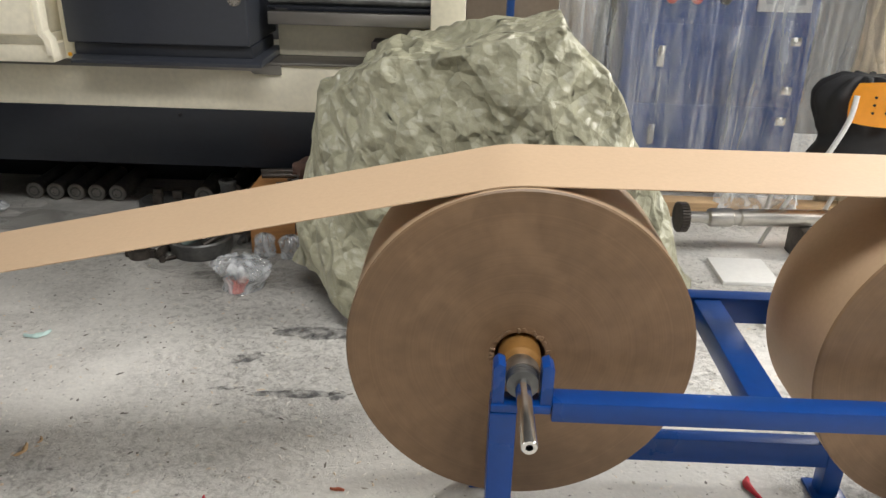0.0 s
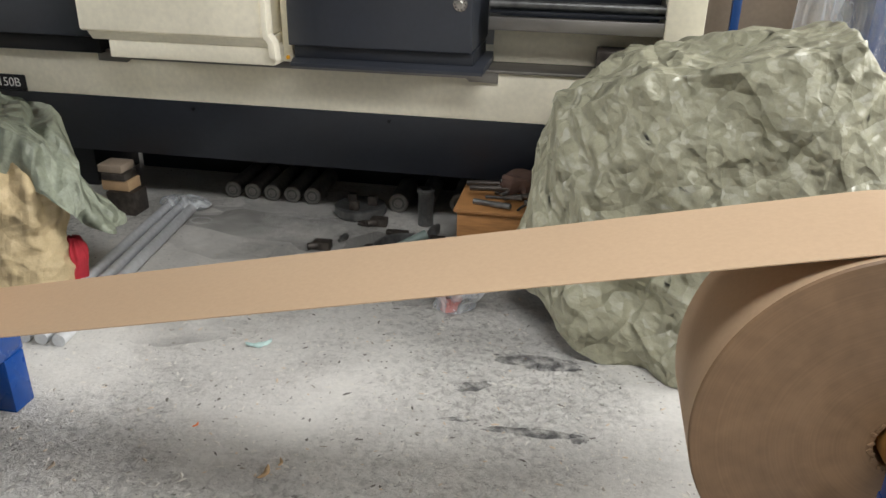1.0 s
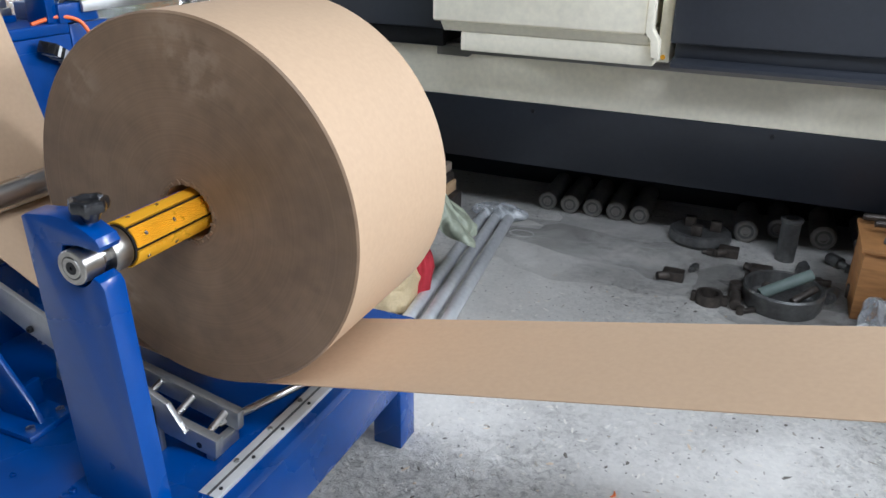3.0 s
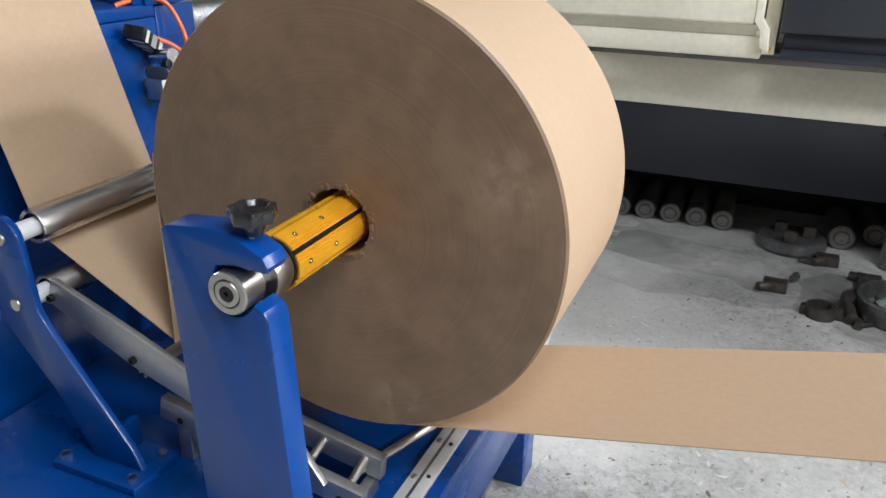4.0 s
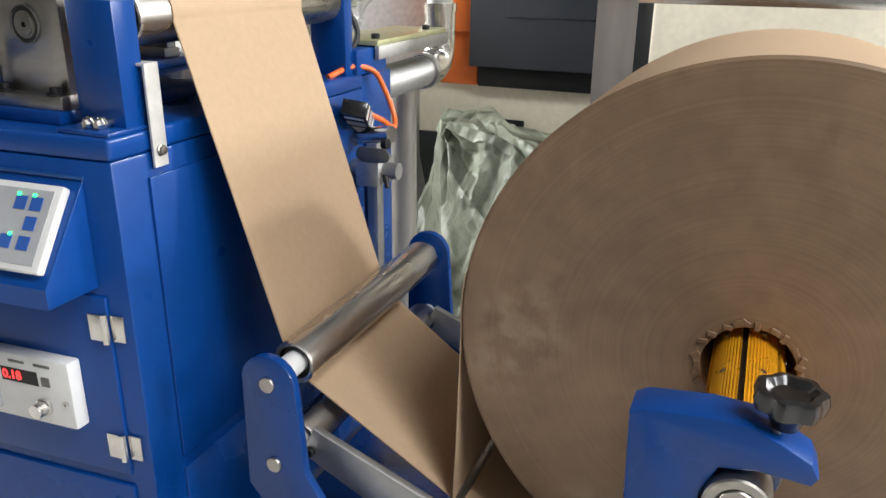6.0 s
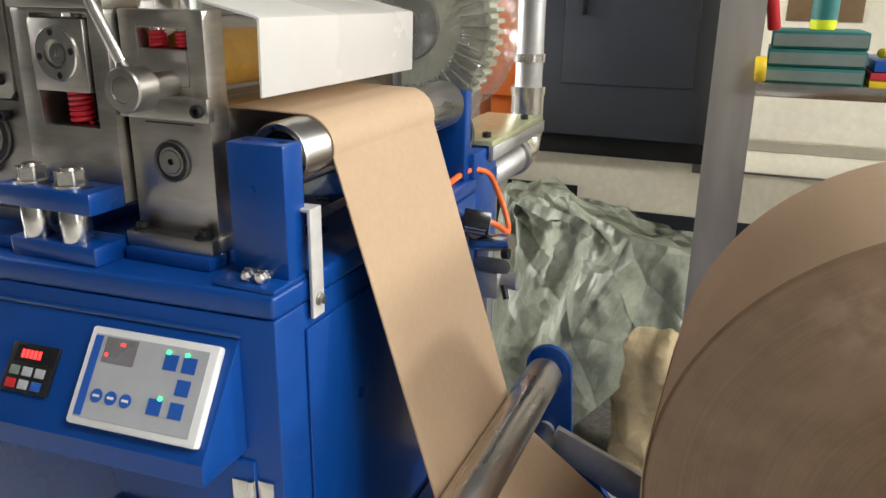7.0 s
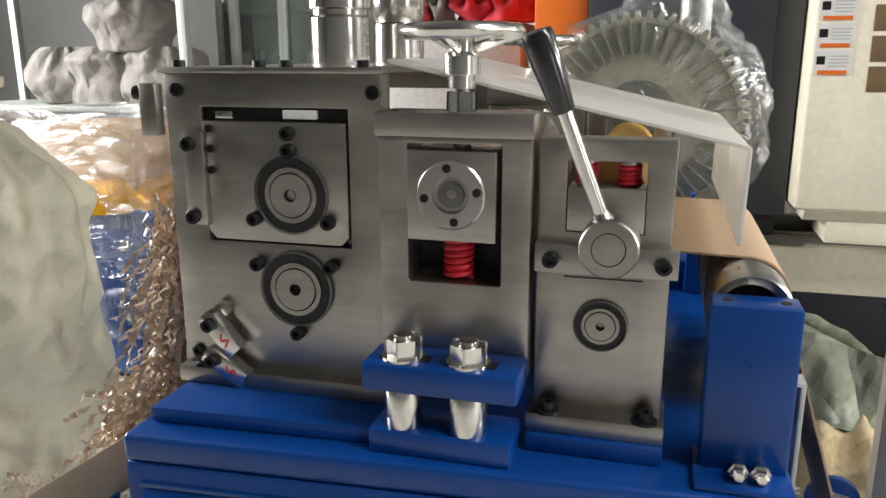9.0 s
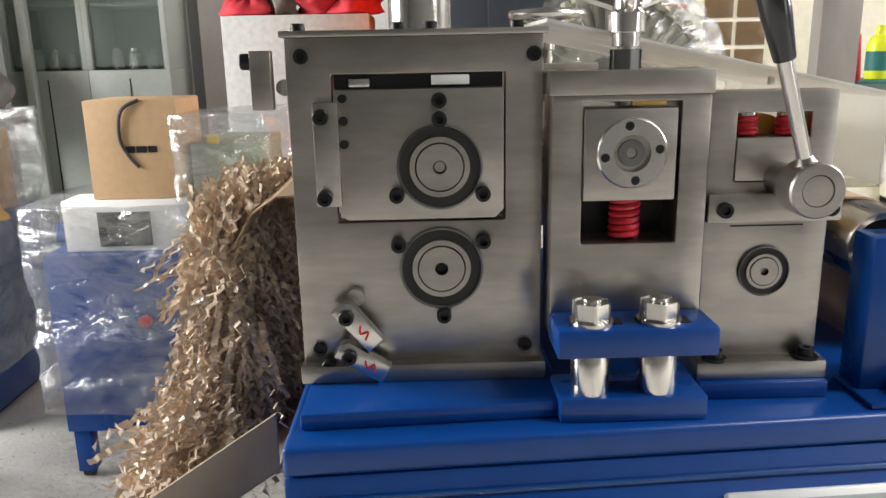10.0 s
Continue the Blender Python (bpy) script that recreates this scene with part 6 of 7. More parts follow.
        part("pictogram", box(-2.878, -2.852, 3.6548, 3.657, z0 + 0.035, z0 + 0.062, 0.0), BLACK, n)
        for k in range(4):
            part("print_bar", box(-2.840, -2.785 + 0.006 * (k % 2), 3.6552, 3.657, z0 + 0.028 + k * 0.011, z0 + 0.031 + k * 0.011, 0), GREY, n)
    for x0, x1 in ((-2.59, -2.537), (-2.528, -2.475)):
        part("maker_mark", box(x0, x1, 3.656, 3.662, 1.318, 1.362, 0.003), GREASY, g)
    # black carriage door
    c = part("carriage_door", box(-1.90, -1.045, 3.75, 4.3, 0.972, 2.4, 0.010, 3), NAVY_SHEEN, t, "near-black carriage door")
    part("carriage_skirt", box(-1.88, -1.04, 3.775, 4.2, 0.914, 0.972, 0.003), NAVY, c, "recessed black foot of the door")
    part("carriage_lip", slab([(3.722, 0.884), (3.722, 0.898), (3.76, 0.916), (4.2, 0.916), (4.2, 0.884)], -1.885, -0.988, 0.003, "x"), NAVY_SHEEN, c)
    part("dial", spun([(0.0, -0.012), (0.012, -0.012), (0.014, -0.006), (0.03, -0.006), (0.033, 0.0)], (-1.10, 3.75, 1.185), (-1.10, 5, 1.185), 28), BRIGHT, c)
    for k in range(10):
        a = 2 * math.pi * k / 10
        part("dial_notch", rod((-1.10 + 0.024 * math.cos(a), 3.743, 1.185 + 0.024 * math.sin(a)), (-1.10 + 0.024 * math.cos(a), 3.7435, 1.185 + 0.024 * math.sin(a)), 0.0035, 8), BLACK, c)
    # bars and tailstock to the right of the door
    part("rear_panel", box(-0.99, -0.05, 4.32, 4.6, 0.884, 2.4, 0.004), NAVY_SHEEN, t)
    part("splash_panel", box(-0.99, -0.06, 4.10, 4.13, 0.884, 1.05, 0.003), CREAM, t)
    part("lead_screw", rod((-1.0, 4.0, 1.165), (-0.2, 4.0, 1.165), 0.022, 20), GREASY, t)
    part("guide_bar", box(-1.0, -0.2, 3.94, 4.0, 1.055, 1.115, 0.004), WAYS, t)
    part("cover_strip", box(-1.0, -0.2, 3.96, 4.1, 1.13, 1.14, 0.001), NAVY, t)
    part("end_column", box(-0.215, -0.05, 3.92, 4.3, 0.868, 2.4, 0.006), CREAM, t)
    part("tailstock_block", box(-0.50, -0.34, 3.93, 4.08, 0.884, 0.985, 0.006), RUST, t)
    part("stop_bracket", box(-0.34, -0.29, 3.93, 4.0, 0.884, 0.96, 0.004), GREASY, t)
    # type plate with its number
    pl = part("type_plate", box(-3.74, -3.430, 3.899, 3.905, 0.640, 0.723, 0.001), BLACK, t, "black type plate with white number")
    lettering("number", "-6150B", 0.066, Matrix.Translation((-3.556, 3.8985, 0.681)) @ Matrix.Rotation(radians(90), 4, "X"), PAPER, pl)
    return t


lathe()


# ---- things on the floor before and under the lathe ----
WORN_STEEL = material("worn_roller_steel", (0.30, 0.285, 0.265), 0.45, 0.55, grain=0.16, blotch=0.3, blotch_size=8, bump=0.15)


def spare_rollers():
    def one(x, y, r, l, label):
        t = thing("spare_roller", (x, y, 0.0), label, "roller", "spare rollers under the lathe")
        part("body", spun([(0, 0), (r * 0.82, 0.0), (r, 0.006), (r, l), (0, l)], (x, y, r + 0.001), (x - 0.03, y + 1, r + 0.001), 32), WORN_STEEL, t)
        part("centre", spun([(r * 0.28, -0.002), (r * 0.2, 0.004), (0, 0.004)], (x, y, r + 0.001), (x - 0.03, y + 1, r + 0.001), 16), BRIGHT, t)
        part("end_ring", spun([(r * 0.66, -0.001), (r * 0.60, -0.003), (r * 0.45, -0.001)], (x, y, r + 0.001), (x - 0.03, y + 1, r + 0.001), 24), GREASY, t)
    for k in range(5):
        one(-2.487 + 0.12 * k, 4.235, 0.048, 0.36, "dull grey steel roller lying under the lathe")
    for x, y, r in ((-1.50, 4.22, 0.055), (-1.16, 4.28, 0.058), (-0.98, 4.30, 0.05), (-1.36, 4.33, 0.05)):
        one(x, y, r, 0.30, "oily dark steel roller among scrap parts")


SATIN = material("satin_aluminium", (0.66, 0.67, 0.68), 0.45, 0.35, grain=0.08, blotch=0.12)


def floor_clutter():
    # upright tube
    t = thing("steel_tube", (-1.315, 4.09, 0.0), "short upright steel tube with a flanged mouth", "tube")
    part("tube", spun([(0.032, 0.205), (0.048, 0.205), (0.048, 0.19), (0.041, 0.186), (0.041, 0.0), (0.032, 0.0), (0.032, 0.205)], (-1.315, 4.09, 0), (-1.315, 4.09, 1), 32), GREASY, t)
    # brake drum with parts in it
    t = thing("iron_bowl", (-1.315, 3.60, 0.0), "grey cast iron ring bowl holding loose parts", "bowl")
    part("bowl", spun([(0.0, 0.012), (0.12, 0.012), (0.132, 0.025), (0.138, 0.085), (0.150, 0.088), (0.155, 0.080), (0.150, 0.02), (0.14, 0.0), (0.0, 0.0)], (-1.315, 3.60, 0), (-1.315, 3.60, 1), 48), GREASY, t)
    for k, (a, b, r) in enumerate((((-1.40, 3.56, 0.05), (-1.22, 3.66, 0.13), 0.024), ((-1.28, 3.52, 0.06), (-1.20, 3.60, 0.10), 0.016))):
        s = thing("machine_part", a, "grey painted iron bar lying in the bowl", "machine part", "loose machine parts")
        part("bar", rod(a, b, r, 12, 0.003), GREEN_PAINT if k == 0 else RUST, s)
    t = thing("iron_disc", (-1.70, 4.16, 0.0), "dark cast iron chuck disc with jaws", "chuck")
    part("disc", spun([(0, 0.05), (0.10, 0.05), (0.125, 0.06), (0.14, 0.055), (0.145, 0.02), (0.13, 0.0), (0, 0.0)], (-1.70, 4.16, 0), (-1.70, 4.16, 1), 40), GREASY, t)
    for a in (20, 140, 260):
        x, y = -1.70 + 0.07 * math.cos(radians(a)), 4.16 + 0.07 * math.sin(radians(a))
        part("jaw", box(x - 0.025, x + 0.025, y - 0.018, y + 0.018, 0.05, 0.10, 0.004), RUST, t)
    t = thing("iron_ring", (-1.585, 3.50, 0.0), "dark split clamp ring on the floor", "ring")
    part("ring", spun([(0.036, 0.0), (0.052, 0.0), (0.054, 0.02), (0.052, 0.045), (0.036, 0.045), (0.036, 0.0)], (-1.585, 3.50, 0), (-1.585, 3.50, 1), 32), RUST, t)
    part("lug", box(-1.655, -1.63, 3.485, 3.515, 0.0, 0.04, 0.004), RUST, t)
    part("lug", box(-1.54, -1.51, 3.485, 3.515, 0.0, 0.04, 0.004), RUST, t)
    random.seed(5)
    spots = ((-1.745, 3.66, 0.05), (-1.68, 3.78, 0.03), (-1.49, 3.60, 0.06), (-1.42, 3.74, 0.05), (-1.13, 3.72, 0.045), (-1.05, 3.80, 0.05), (-1.20, 3.84, 0.045), (-1.0, 4.0, 0.055), (-0.92, 3.95, 0.04),
             (-1.55, 4.02, 0.05), (-1.1, 4.1, 0.05), (-1.46, 3.45, 0.03), (-1.40, 3.86, 0.05), (-1.24, 3.95, 0.05), (-0.88, 4.1, 0.06), (-1.62, 4.0, 0.03))
    for k, (x, y, s) in enumerate(spots):
        t = thing("machine_part", (x, y, 0.0), "small oily dark iron part on the floor", "machine part", "loose machine parts")
        a = random.random() * 6
        w = Vector((math.cos(a), math.sin(a), 0))
        if k % 3 == 0:
            part("block", join(box(x - s, x + s * 0.8, y - s * 0.6, y + s * 0.6, 0.0, s * 0.9, 0.006), rod((x, y, s * 0.5), Vector((x, y, s * 0.5)) + w * s * 1.6, s * 0.35, 14, 0.002)), RUST, t)
        elif k % 3 == 1:
            p = Vector((x, y, s * 0.55))
            part("stub", spun([(0, -s), (s * 0.5, -s), (s * 0.55, -s * 0.9), (s * 0.55, s * 0.4), (s * 0.3, s * 0.45), (s * 0.3, s * 1.3), (0, s * 1.3)], p, p + w, 18), GREASY, t)
        else:
            part("elbow", join(rod((x, y, s * 0.4), Vector((x, y, s * 0.4)) + w * s * 2.2, s * 0.38, 14, 0.002), rod((x, y, 0.0), (x, y, s * 1.1), s * 0.5, 14, 0.002)), RUST, t)
    # crate with steel bars on it
    t = thing("wooden_crate", (-0.85, 3.78, 0.0), "open wooden box piled with oily steel bars", "crate")
    for x0, x1, y0, y1 in ((-1.065, -0.62, 3.595, 3.615), (-1.065, -0.62, 3.90, 3.92), (-1.065, -1.045, 3.615, 3.90), (-0.64, -0.62, 3.615, 3.90)):
        part("side_board", box(x0, x1, y0, y1, 0.0, 0.285, 0.002), ORANGE_WOOD, t)
    part("lid_board", box(-1.08, -0.60, 3.58, 3.94, 0.285, 0.30, 0.002), ORANGE_WOOD, t)
    random.seed(8)
    for k in range(13):
        x, y = -1.0 + random.random() * 0.36, 3.64 + random.random() * 0.26
        a = radians(random.uniform(-50, 60))
        z = 0.312 + 0.016 * (k // 4)
        s = thing("steel_bar", (x, y, z - 0.012), "oily dark steel bar on the wooden box", "bar", "bars on the wooden box")
        part("bar", rod((x - 0.09 * math.cos(a), y - 0.09 * math.sin(a), z), (x + 0.10 * math.cos(a), y + 0.10 * math.sin(a), z + random.uniform(0, 0.03)), random.uniform(0.008, 0.015), 10, 0.001), RUST if k % 3 else GREASY, s)
    s = thing("rag", (-0.80, 3.82, 0.33), "brown oily rag on the bars", "rag")
    part("rag", draped(-0.80, 3.84, 0.10, 0.08, lambda x, y: 0.07, SOFT, 2, 40, 16), material("brown_rag", (0.10, 0.055, 0.04), 0.9), s)
    for v in s.children[0].data.vertices:
        v.co.z += 0.33
    s = thing("angle_grinder", (-0.66, 3.66, 0.31), "blue hand grinder with black cable", "power tool")
    part("body", rod((-0.72, 3.66, 0.34), (-0.60, 3.70, 0.36), 0.026, 18, 0.004), PANEL_BLUE, s)
    part("cable", tube([(-0.73, 3.655, 0.335), (-0.79, 3.63, 0.30), (-0.83, 3.60, 0.20), (-0.84, 3.60, 0.08), (-0.80, 3.585, 0.008), (-0.7, 3.57, 0.008)], 0.006, 8, 6), RUBBER, s)
    for k, (x, y) in enumerate(((-0.99, 3.55), (-0.86, 3.54), (-0.74, 3.55))):
        solo("carrier_bag", stuffed(x, y, 0.0, 0.05, 0.04, 0.12, k * 2.0, 0.02, 32, 16, 0.3), FILM_MILK, "crumpled milky plastic carrier bag on the floor", "plastic bag", "carrier bags by the box")
    b = solo("pink_bag", stuffed(-1.0, 3.20, 0.0, 0.10, 0.08, 0.16, 3, 0.03, 36, 20, 0.4), FILM_MILK, "clear plastic bag with a pink bottom beside the tarpaulin", "plastic bag")
    b2 = solo("pink_cloth", stuffed(-1.02, 3.16, 0.0, 0.05, 0.04, 0.07, 1, 0.02, 24, 12, 0.5), material("pink_cloth", (0.75, 0.25, 0.22), 0.8), "pink cloth in the plastic bag", "cloth")
    # three tubes on the floor
    for k in range(3):
        d = k * 0.068
        t = thing("aluminium_tube", (-2.66 + d, 3.4, 0.0), "long grey aluminium tube on the floor", "tube", "tubes on the floor")
        part("tube", rod((-2.745 + d, 4.0, 0.027), (-2.575 + d * 1.1, 2.55, 0.027), 0.026, 24), SATIN, t)
    solo("plastic_wrap", stuffed(-2.68, 4.02, 0.0, 0.13, 0.07, 0.07, 5, 0.02, 36, 14, 0.5), FILM_MILK, "milky plastic wrap round the tube ends", "plastic wrap")
    for k, (x0, x1, y0, y1, z0, z1, mat) in enumerate(((-3.03, -2.87, 3.84, 3.98, 0.0, 0.13, RUST), (-3.06, -2.90, 3.86, 3.98, 0.131, 0.19, CARD), (-3.05, -2.91, 3.85, 3.97, 0.191, 0.23, RUST), (-3.07, -2.93, 3.86, 3.99, 0.231, 0.275, DARK_CARD))):
        solo("stacked_block", box(x0, x1, y0, y1, z0, z1, 0.006), mat, "dark block in a small stack by the tubes", "block", "stacked blocks")
    # wire loop
    solo("wire_loop", tube([(-2.50 + 0.06 * math.cos(a), 3.86 + 0.04 * math.sin(a), 0.004) for a in [k * 0.5 for k in range(14)]], 0.0025, 6, 3), PAPER, "thin pale wire loop on the floor", "wire")
    # litter
    random.seed(11)
    for x, y, w, mat, lab in ((-1.38, 2.035, 0.032, WOOD, "curled dry leaf-like wood shaving"), (-1.35, 2.09, 0.018, WOOD, "small pale wood shaving on the floor"), (-0.372, 1.92, 0.022, material("terracotta", (0.42, 0.12, 0.06), 0.8), "red-brown crumb of brick"),
                              (-1.69, 2.21, 0.014, ORANGE, "orange crumb on the floor"), (0.87, 2.0, 0.05, RED_CLOTH, "crumpled crimson scrap of paper"), (-2.02, 1.93, 0.02, DARK_CARD, "brown scrap on the floor"), (-1.69, 2.73, 0.05, material("pale_teal_film", (0.45, 0.60, 0.56), 0.4), "thin pale teal plastic shred on the floor"), (-0.75, 1.85, 0.02, RED_CLOTH, "crimson crumb on the floor")):
        bm = bmesh.new()
        bmesh.ops.create_grid(bm, x_segments=18, y_segments=6, size=1)
        ang = random.random() * 3
        for v in bm.verts:
            c = v.co.copy()
            z = 0.30 * (1 - c.y * c.y) + 0.22 * fold((c.x, c.y * 0.3, 0), 1.1, x)
            v.co = Vector((x, y, 0)) + Matrix.Rotation(ang, 3, "Z") @ Vector((c.x * w, (c.y * (1 - 0.6 * c.x * c.x) + 0.8 * math.sin(c.x * 2.2 + x)) * w * 0.3, 0)) + Vector((0, 0, 0.002 + max(0, z) * w * 0.6))
        bmesh.ops.solidify(bm, geom=bm.faces[:], thickness=0.0012)
        solo("scrap", bm, mat, lab, "litter", smooth=60)
    # chips of stone scattered over the floor
    bm = bmesh.new()
    rng = random.Random(3)
    for k in range(2600):
        x, y = rng.uniform(-2.3, 1.7), rng.uniform(1.1, 3.5)
        s = rng.uniform(0.0018, 0.0055)
        long, turn = rng.choice((1.0, 1.4, 2.2, 3.2)), rng.uniform(0, math.pi)
        flat = []
        for a in (0.3, 1.6, 2.9, 4.1, 5.3):
            u, v = s * long * rng.uniform(0.6, 1.4) * math.cos(a), s * rng.uniform(0.6, 1.4) * math.sin(a)
            flat.append(bm.verts.new((x + u * math.cos(turn) - v * math.sin(turn), y + u * math.sin(turn) + v * math.cos(turn), 0.0)))
        top = bm.verts.new((x, y, s * rng.uniform(0.3, 0.8)))
        for i in range(5):
            bm.faces.new((flat[i], flat[(i + 1) % 5], top))
    CHIPS = material("stone_and_wood_chips", (0.55, 0.50, 0.42), 0.85, grain=0.2, grain_size=90, blotch=0.3, blotch_size=40)
    cn, cl = CHIPS.node_tree.nodes, CHIPS.node_tree.links
    geo, hue = cn.new("ShaderNodeNewGeometry"), cn.new("ShaderNodeValToRGB")
    hue.color_ramp.elements[0].color, hue.color_ramp.elements[1].color, hue.color_ramp.elements[1].position = (0.16, 0.145, 0.125, 1), (0.66, 0.54, 0.40, 1), 0.82
    for pos, col in ((0.14, (0.40, 0.37, 0.32, 1)), (0.36, (0.72, 0.69, 0.63, 1))):
        hue.color_ramp.elements.new(pos).color = col
    hue.color_ramp.interpolation = "CONSTANT"
    cl.new(geo.outputs["Random Per Island"], hue.inputs["Fac"])
    cl.new(hue.outputs["Color"], cn["Principled BSDF"].inputs["Base Color"])
    solo("floor_chips", bm, CHIPS, "scattered chips of stone and wood on the concrete", "chips", kind="stuff", smooth=0)
    # dark stains with ragged outlines; the large faint ones also paint shade by the lathe
    for lay, (x, y, w, d, a) in enumerate(((-0.60, 2.40, 0.15, 0.022, 0.05), (-0.85, 2.42, 0.06, 0.012, 0.1), (-0.83, 2.62, 0.06, 0.03, 0.4), (-0.62, 2.83, 0.16, 0.05, 0.0), (-0.45, 2.40, 0.03, 0.03, 0.0), (-1.05, 3.3, 0.25, 0.12, 0.2), (-1.3, 3.62, 0.42, 0.26, 0.0), (-1.95, 3.75, 0.75, 0.30, 0.0), (-0.95, 3.55, 0.6, 0.33, 0.1), (-1.5, 3.95, 1.1, 0.35, 0.0), (-2.0, 2.75, 0.3, 0.1, 0.3))):
        bm = bmesh.new()
        vs = []
        for k in range(40):
            an = 2 * math.pi * k / 40
            r = 1 + 0.35 * noise.noise((math.cos(an) * 2 + x * 9, math.sin(an) * 2, y)) + 0.2 * noise.noise((math.cos(an) * 6, math.sin(an) * 6 + x, y * 5))
            px, py = w * r * math.cos(an), d * r * math.sin(an)
            vs.append(bm.verts.new((x + px * math.cos(a) - py * math.sin(a), y + px * math.sin(a) + py * math.cos(a), 0.0012 + 0.0006 * lay)))
        bm.faces.new(vs)
        solo("oil_stain", bm, STAIN if w < 0.2 else FAINT_SHADE, "dark patch of oil stain and painted shade on the concrete", "stain", kind="structure", smooth=0)


spare_rollers()
floor_clutter()


# ---- covered heaps ----
def along(rows):
    def f(x, y):
        if x <= rows[0][0]:
            return rows[0][1]
        for (a, p), (b, q) in zip(rows, rows[1:]):
            if x <= b:
                return p + (q - p) * (x - a) / (b - a)
        return rows[-1][1]
    return f


big_top = along(((-0.85, 0.70), (-0.70, 0.84), (-0.45, 0.99), (-0.2, 1.08), (0.15, 1.13), (0.30, 1.20), (0.36, 1.09), (0.46, 1.02), (0.58, 0.86), (0.72, 0.64), (0.98, 0.14)))
CRUMPLED = ((0.42, 0.09, 0.5, 1.6), (0.19, 0.056, 1.0, 2.4), (0.09, 0.030, -0.5, 2.2), (0.045, 0.012, 0.3, 1.7))
solo("tarpaulin", draped(0.10, 3.42, 0.88, 0.56, lambda x, y: big_top(x, y) * (1 - 0.16 * max(0.0, y - 3.35)), CRUMPLED, 1.3, 560, 230, 0.72, lift=lambda x, y: max(0.0, min(0.2, (-0.35 - x) * 0.6)), flare=0.03), TARP, "crumpled grey-green tarpaulin thrown over a tall machine", "tarpaulin", base=(0.10, 3.40, 0.0), smooth=50)
low_top = along(((-3.64, 0.80), (-3.52, 0.90), (-3.36, 0.88), (-3.2, 0.79), (-3.03, 0.81), (-2.88, 0.77), (-2.72, 0.69), (-2.60, 0.54), (-2.47, 0.34)))
HANGING = ((0.30, 0.13, -0.55, 3.4), (0.15, 0.075, -0.75, 3.2), (0.08, 0.026, -0.3, 2.4), (0.035, 0.008, 0.4, 1.5))
solo("tarpaulin", draped(-3.08, 3.10, 0.57, 0.29, low_top, HANGING, 5.1, 420, 170, 0.66, lift=lambda x, y: max(0.0, min(0.72, 0.15 + (x + 3.365) * 1.85)), skew=-0.5), TARP_DUSTY, "dusty green tarpaulin draped over sacks behind the roll", "tarpaulin", base=(-3.08, 3.20, 0.0), smooth=50)
solo("tan_sack", stuffed(-2.87, 2.96, 0.0, 0.23, 0.18, 0.66, 2.0, 0.025, 96, 60), SACK_TAN, "full tan woven sack standing under the tarpaulin", "sack", smooth=180)
solo("red_cloth", stuffed(-2.655, 3.03, 0.0, 0.04, 0.04, 0.24, 4.0, 0.015, 40, 22), RED_CLOTH, "small red cloth bundle beside the tan sack", "cloth", smooth=180)
def white_sack():
    t = thing("white_sack", (-5.42, 2.62, 0.0), "tall full whitish woven sack standing on the floor", "sack")
    part("bag", stuffed(-5.42, 2.62, 0.0, 0.37, 0.33, 1.36, 7.0, 0.03, 120, 80, 0.16), SACK, t, smooth=180)
    part("tied_neck", stuffed(-5.42, 2.62, 1.35, 0.075, 0.065, 0.13, 2.0, 0.022, 48, 20, 1.5), SACK, t, "gathered neck of the sack", smooth=180)
    part("tie", spun([(0.066 + 0.008 * math.cos(radians(k)), 0.008 * math.sin(radians(k))) for k in range(0, 361, 45)], (-5.42, 2.62, 1.358), (-5.42, 2.62, 2), 32), DARK_CARD, t, "string tie")
    part("seam", tube([(-5.20, 2.325, 1.25), (-5.165, 2.295, 1.0), (-5.16, 2.285, 0.7), (-5.17, 2.29, 0.4), (-5.19, 2.31, 0.05)], 0.005, 8, 8), DARK_CARD, t, "dark stitched seam")


white_sack()


# ---- rack with the books, in front of the lathe ----
def rack():
    t = thing("steel_rack", (-2.45, 2.6, 0.0), "galvanised angle steel rack with a chipped white shelf", "rack")
    for x, y in ((-2.82, 2.48), (-1.75, 3.35), (-2.82, 3.35)):
        if y < 3:
            bm = slab([(x - 0.045, y), (x + 0.045, y), (x + 0.045, y + 0.004), (x - 0.041, y + 0.004), (x - 0.041, y + 0.045), (x - 0.045, y + 0.045)], 0.0, 2.6, 0.0008, "z")
            part("post", bm, GALV, t)
    part("shelf", box(-2.79, -2.28, 2.49, 2.86, 1.300, 1.318, 0.002), material("chipped_board", (0.52, 0.47, 0.42), 0.7, blotch=0.3, blotch_size=12), t)
    part("shelf_edge", box(-2.79, -2.28, 2.484, 2.4895, 1.292, 1.320, 0.001), BRIGHT, t)
    part("front_post", box(-2.30, -2.26, 2.49, 2.53, 1.32, 2.6, 0.002), GALV, t)
    return t


rack()
for k, (z0, z1) in enumerate(((1.319, 1.352), (1.353, 1.388), (1.389, 1.425))):
    b = thing("book", (-2.66, 2.62, z0), "thick teal-green bound book lying on the shelf", "book", "teal books")
    part("cover", box(-2.765 + 0.004 * k, -2.575, 2.50 + 0.003 * k, 2.72, z0, z1, 0.003), TEAL_BOOK, b)
    part("page_block", box(-2.762 + 0.004 * k, -2.578, 2.4965 + 0.003 * k, 2.50 + 0.003 * k, z0 + 0.006, z1 - 0.006, 0), GREEN_PAINT, b)
b = thing("blue_folder", (-2.49, 2.6, 1.335), "flat blue folder with yellow sheets under it", "folder")
part("folder", box(-2.56, -2.40, 2.50, 2.72, 1.349, 1.372, 0.003), PANEL_BLUE, b)
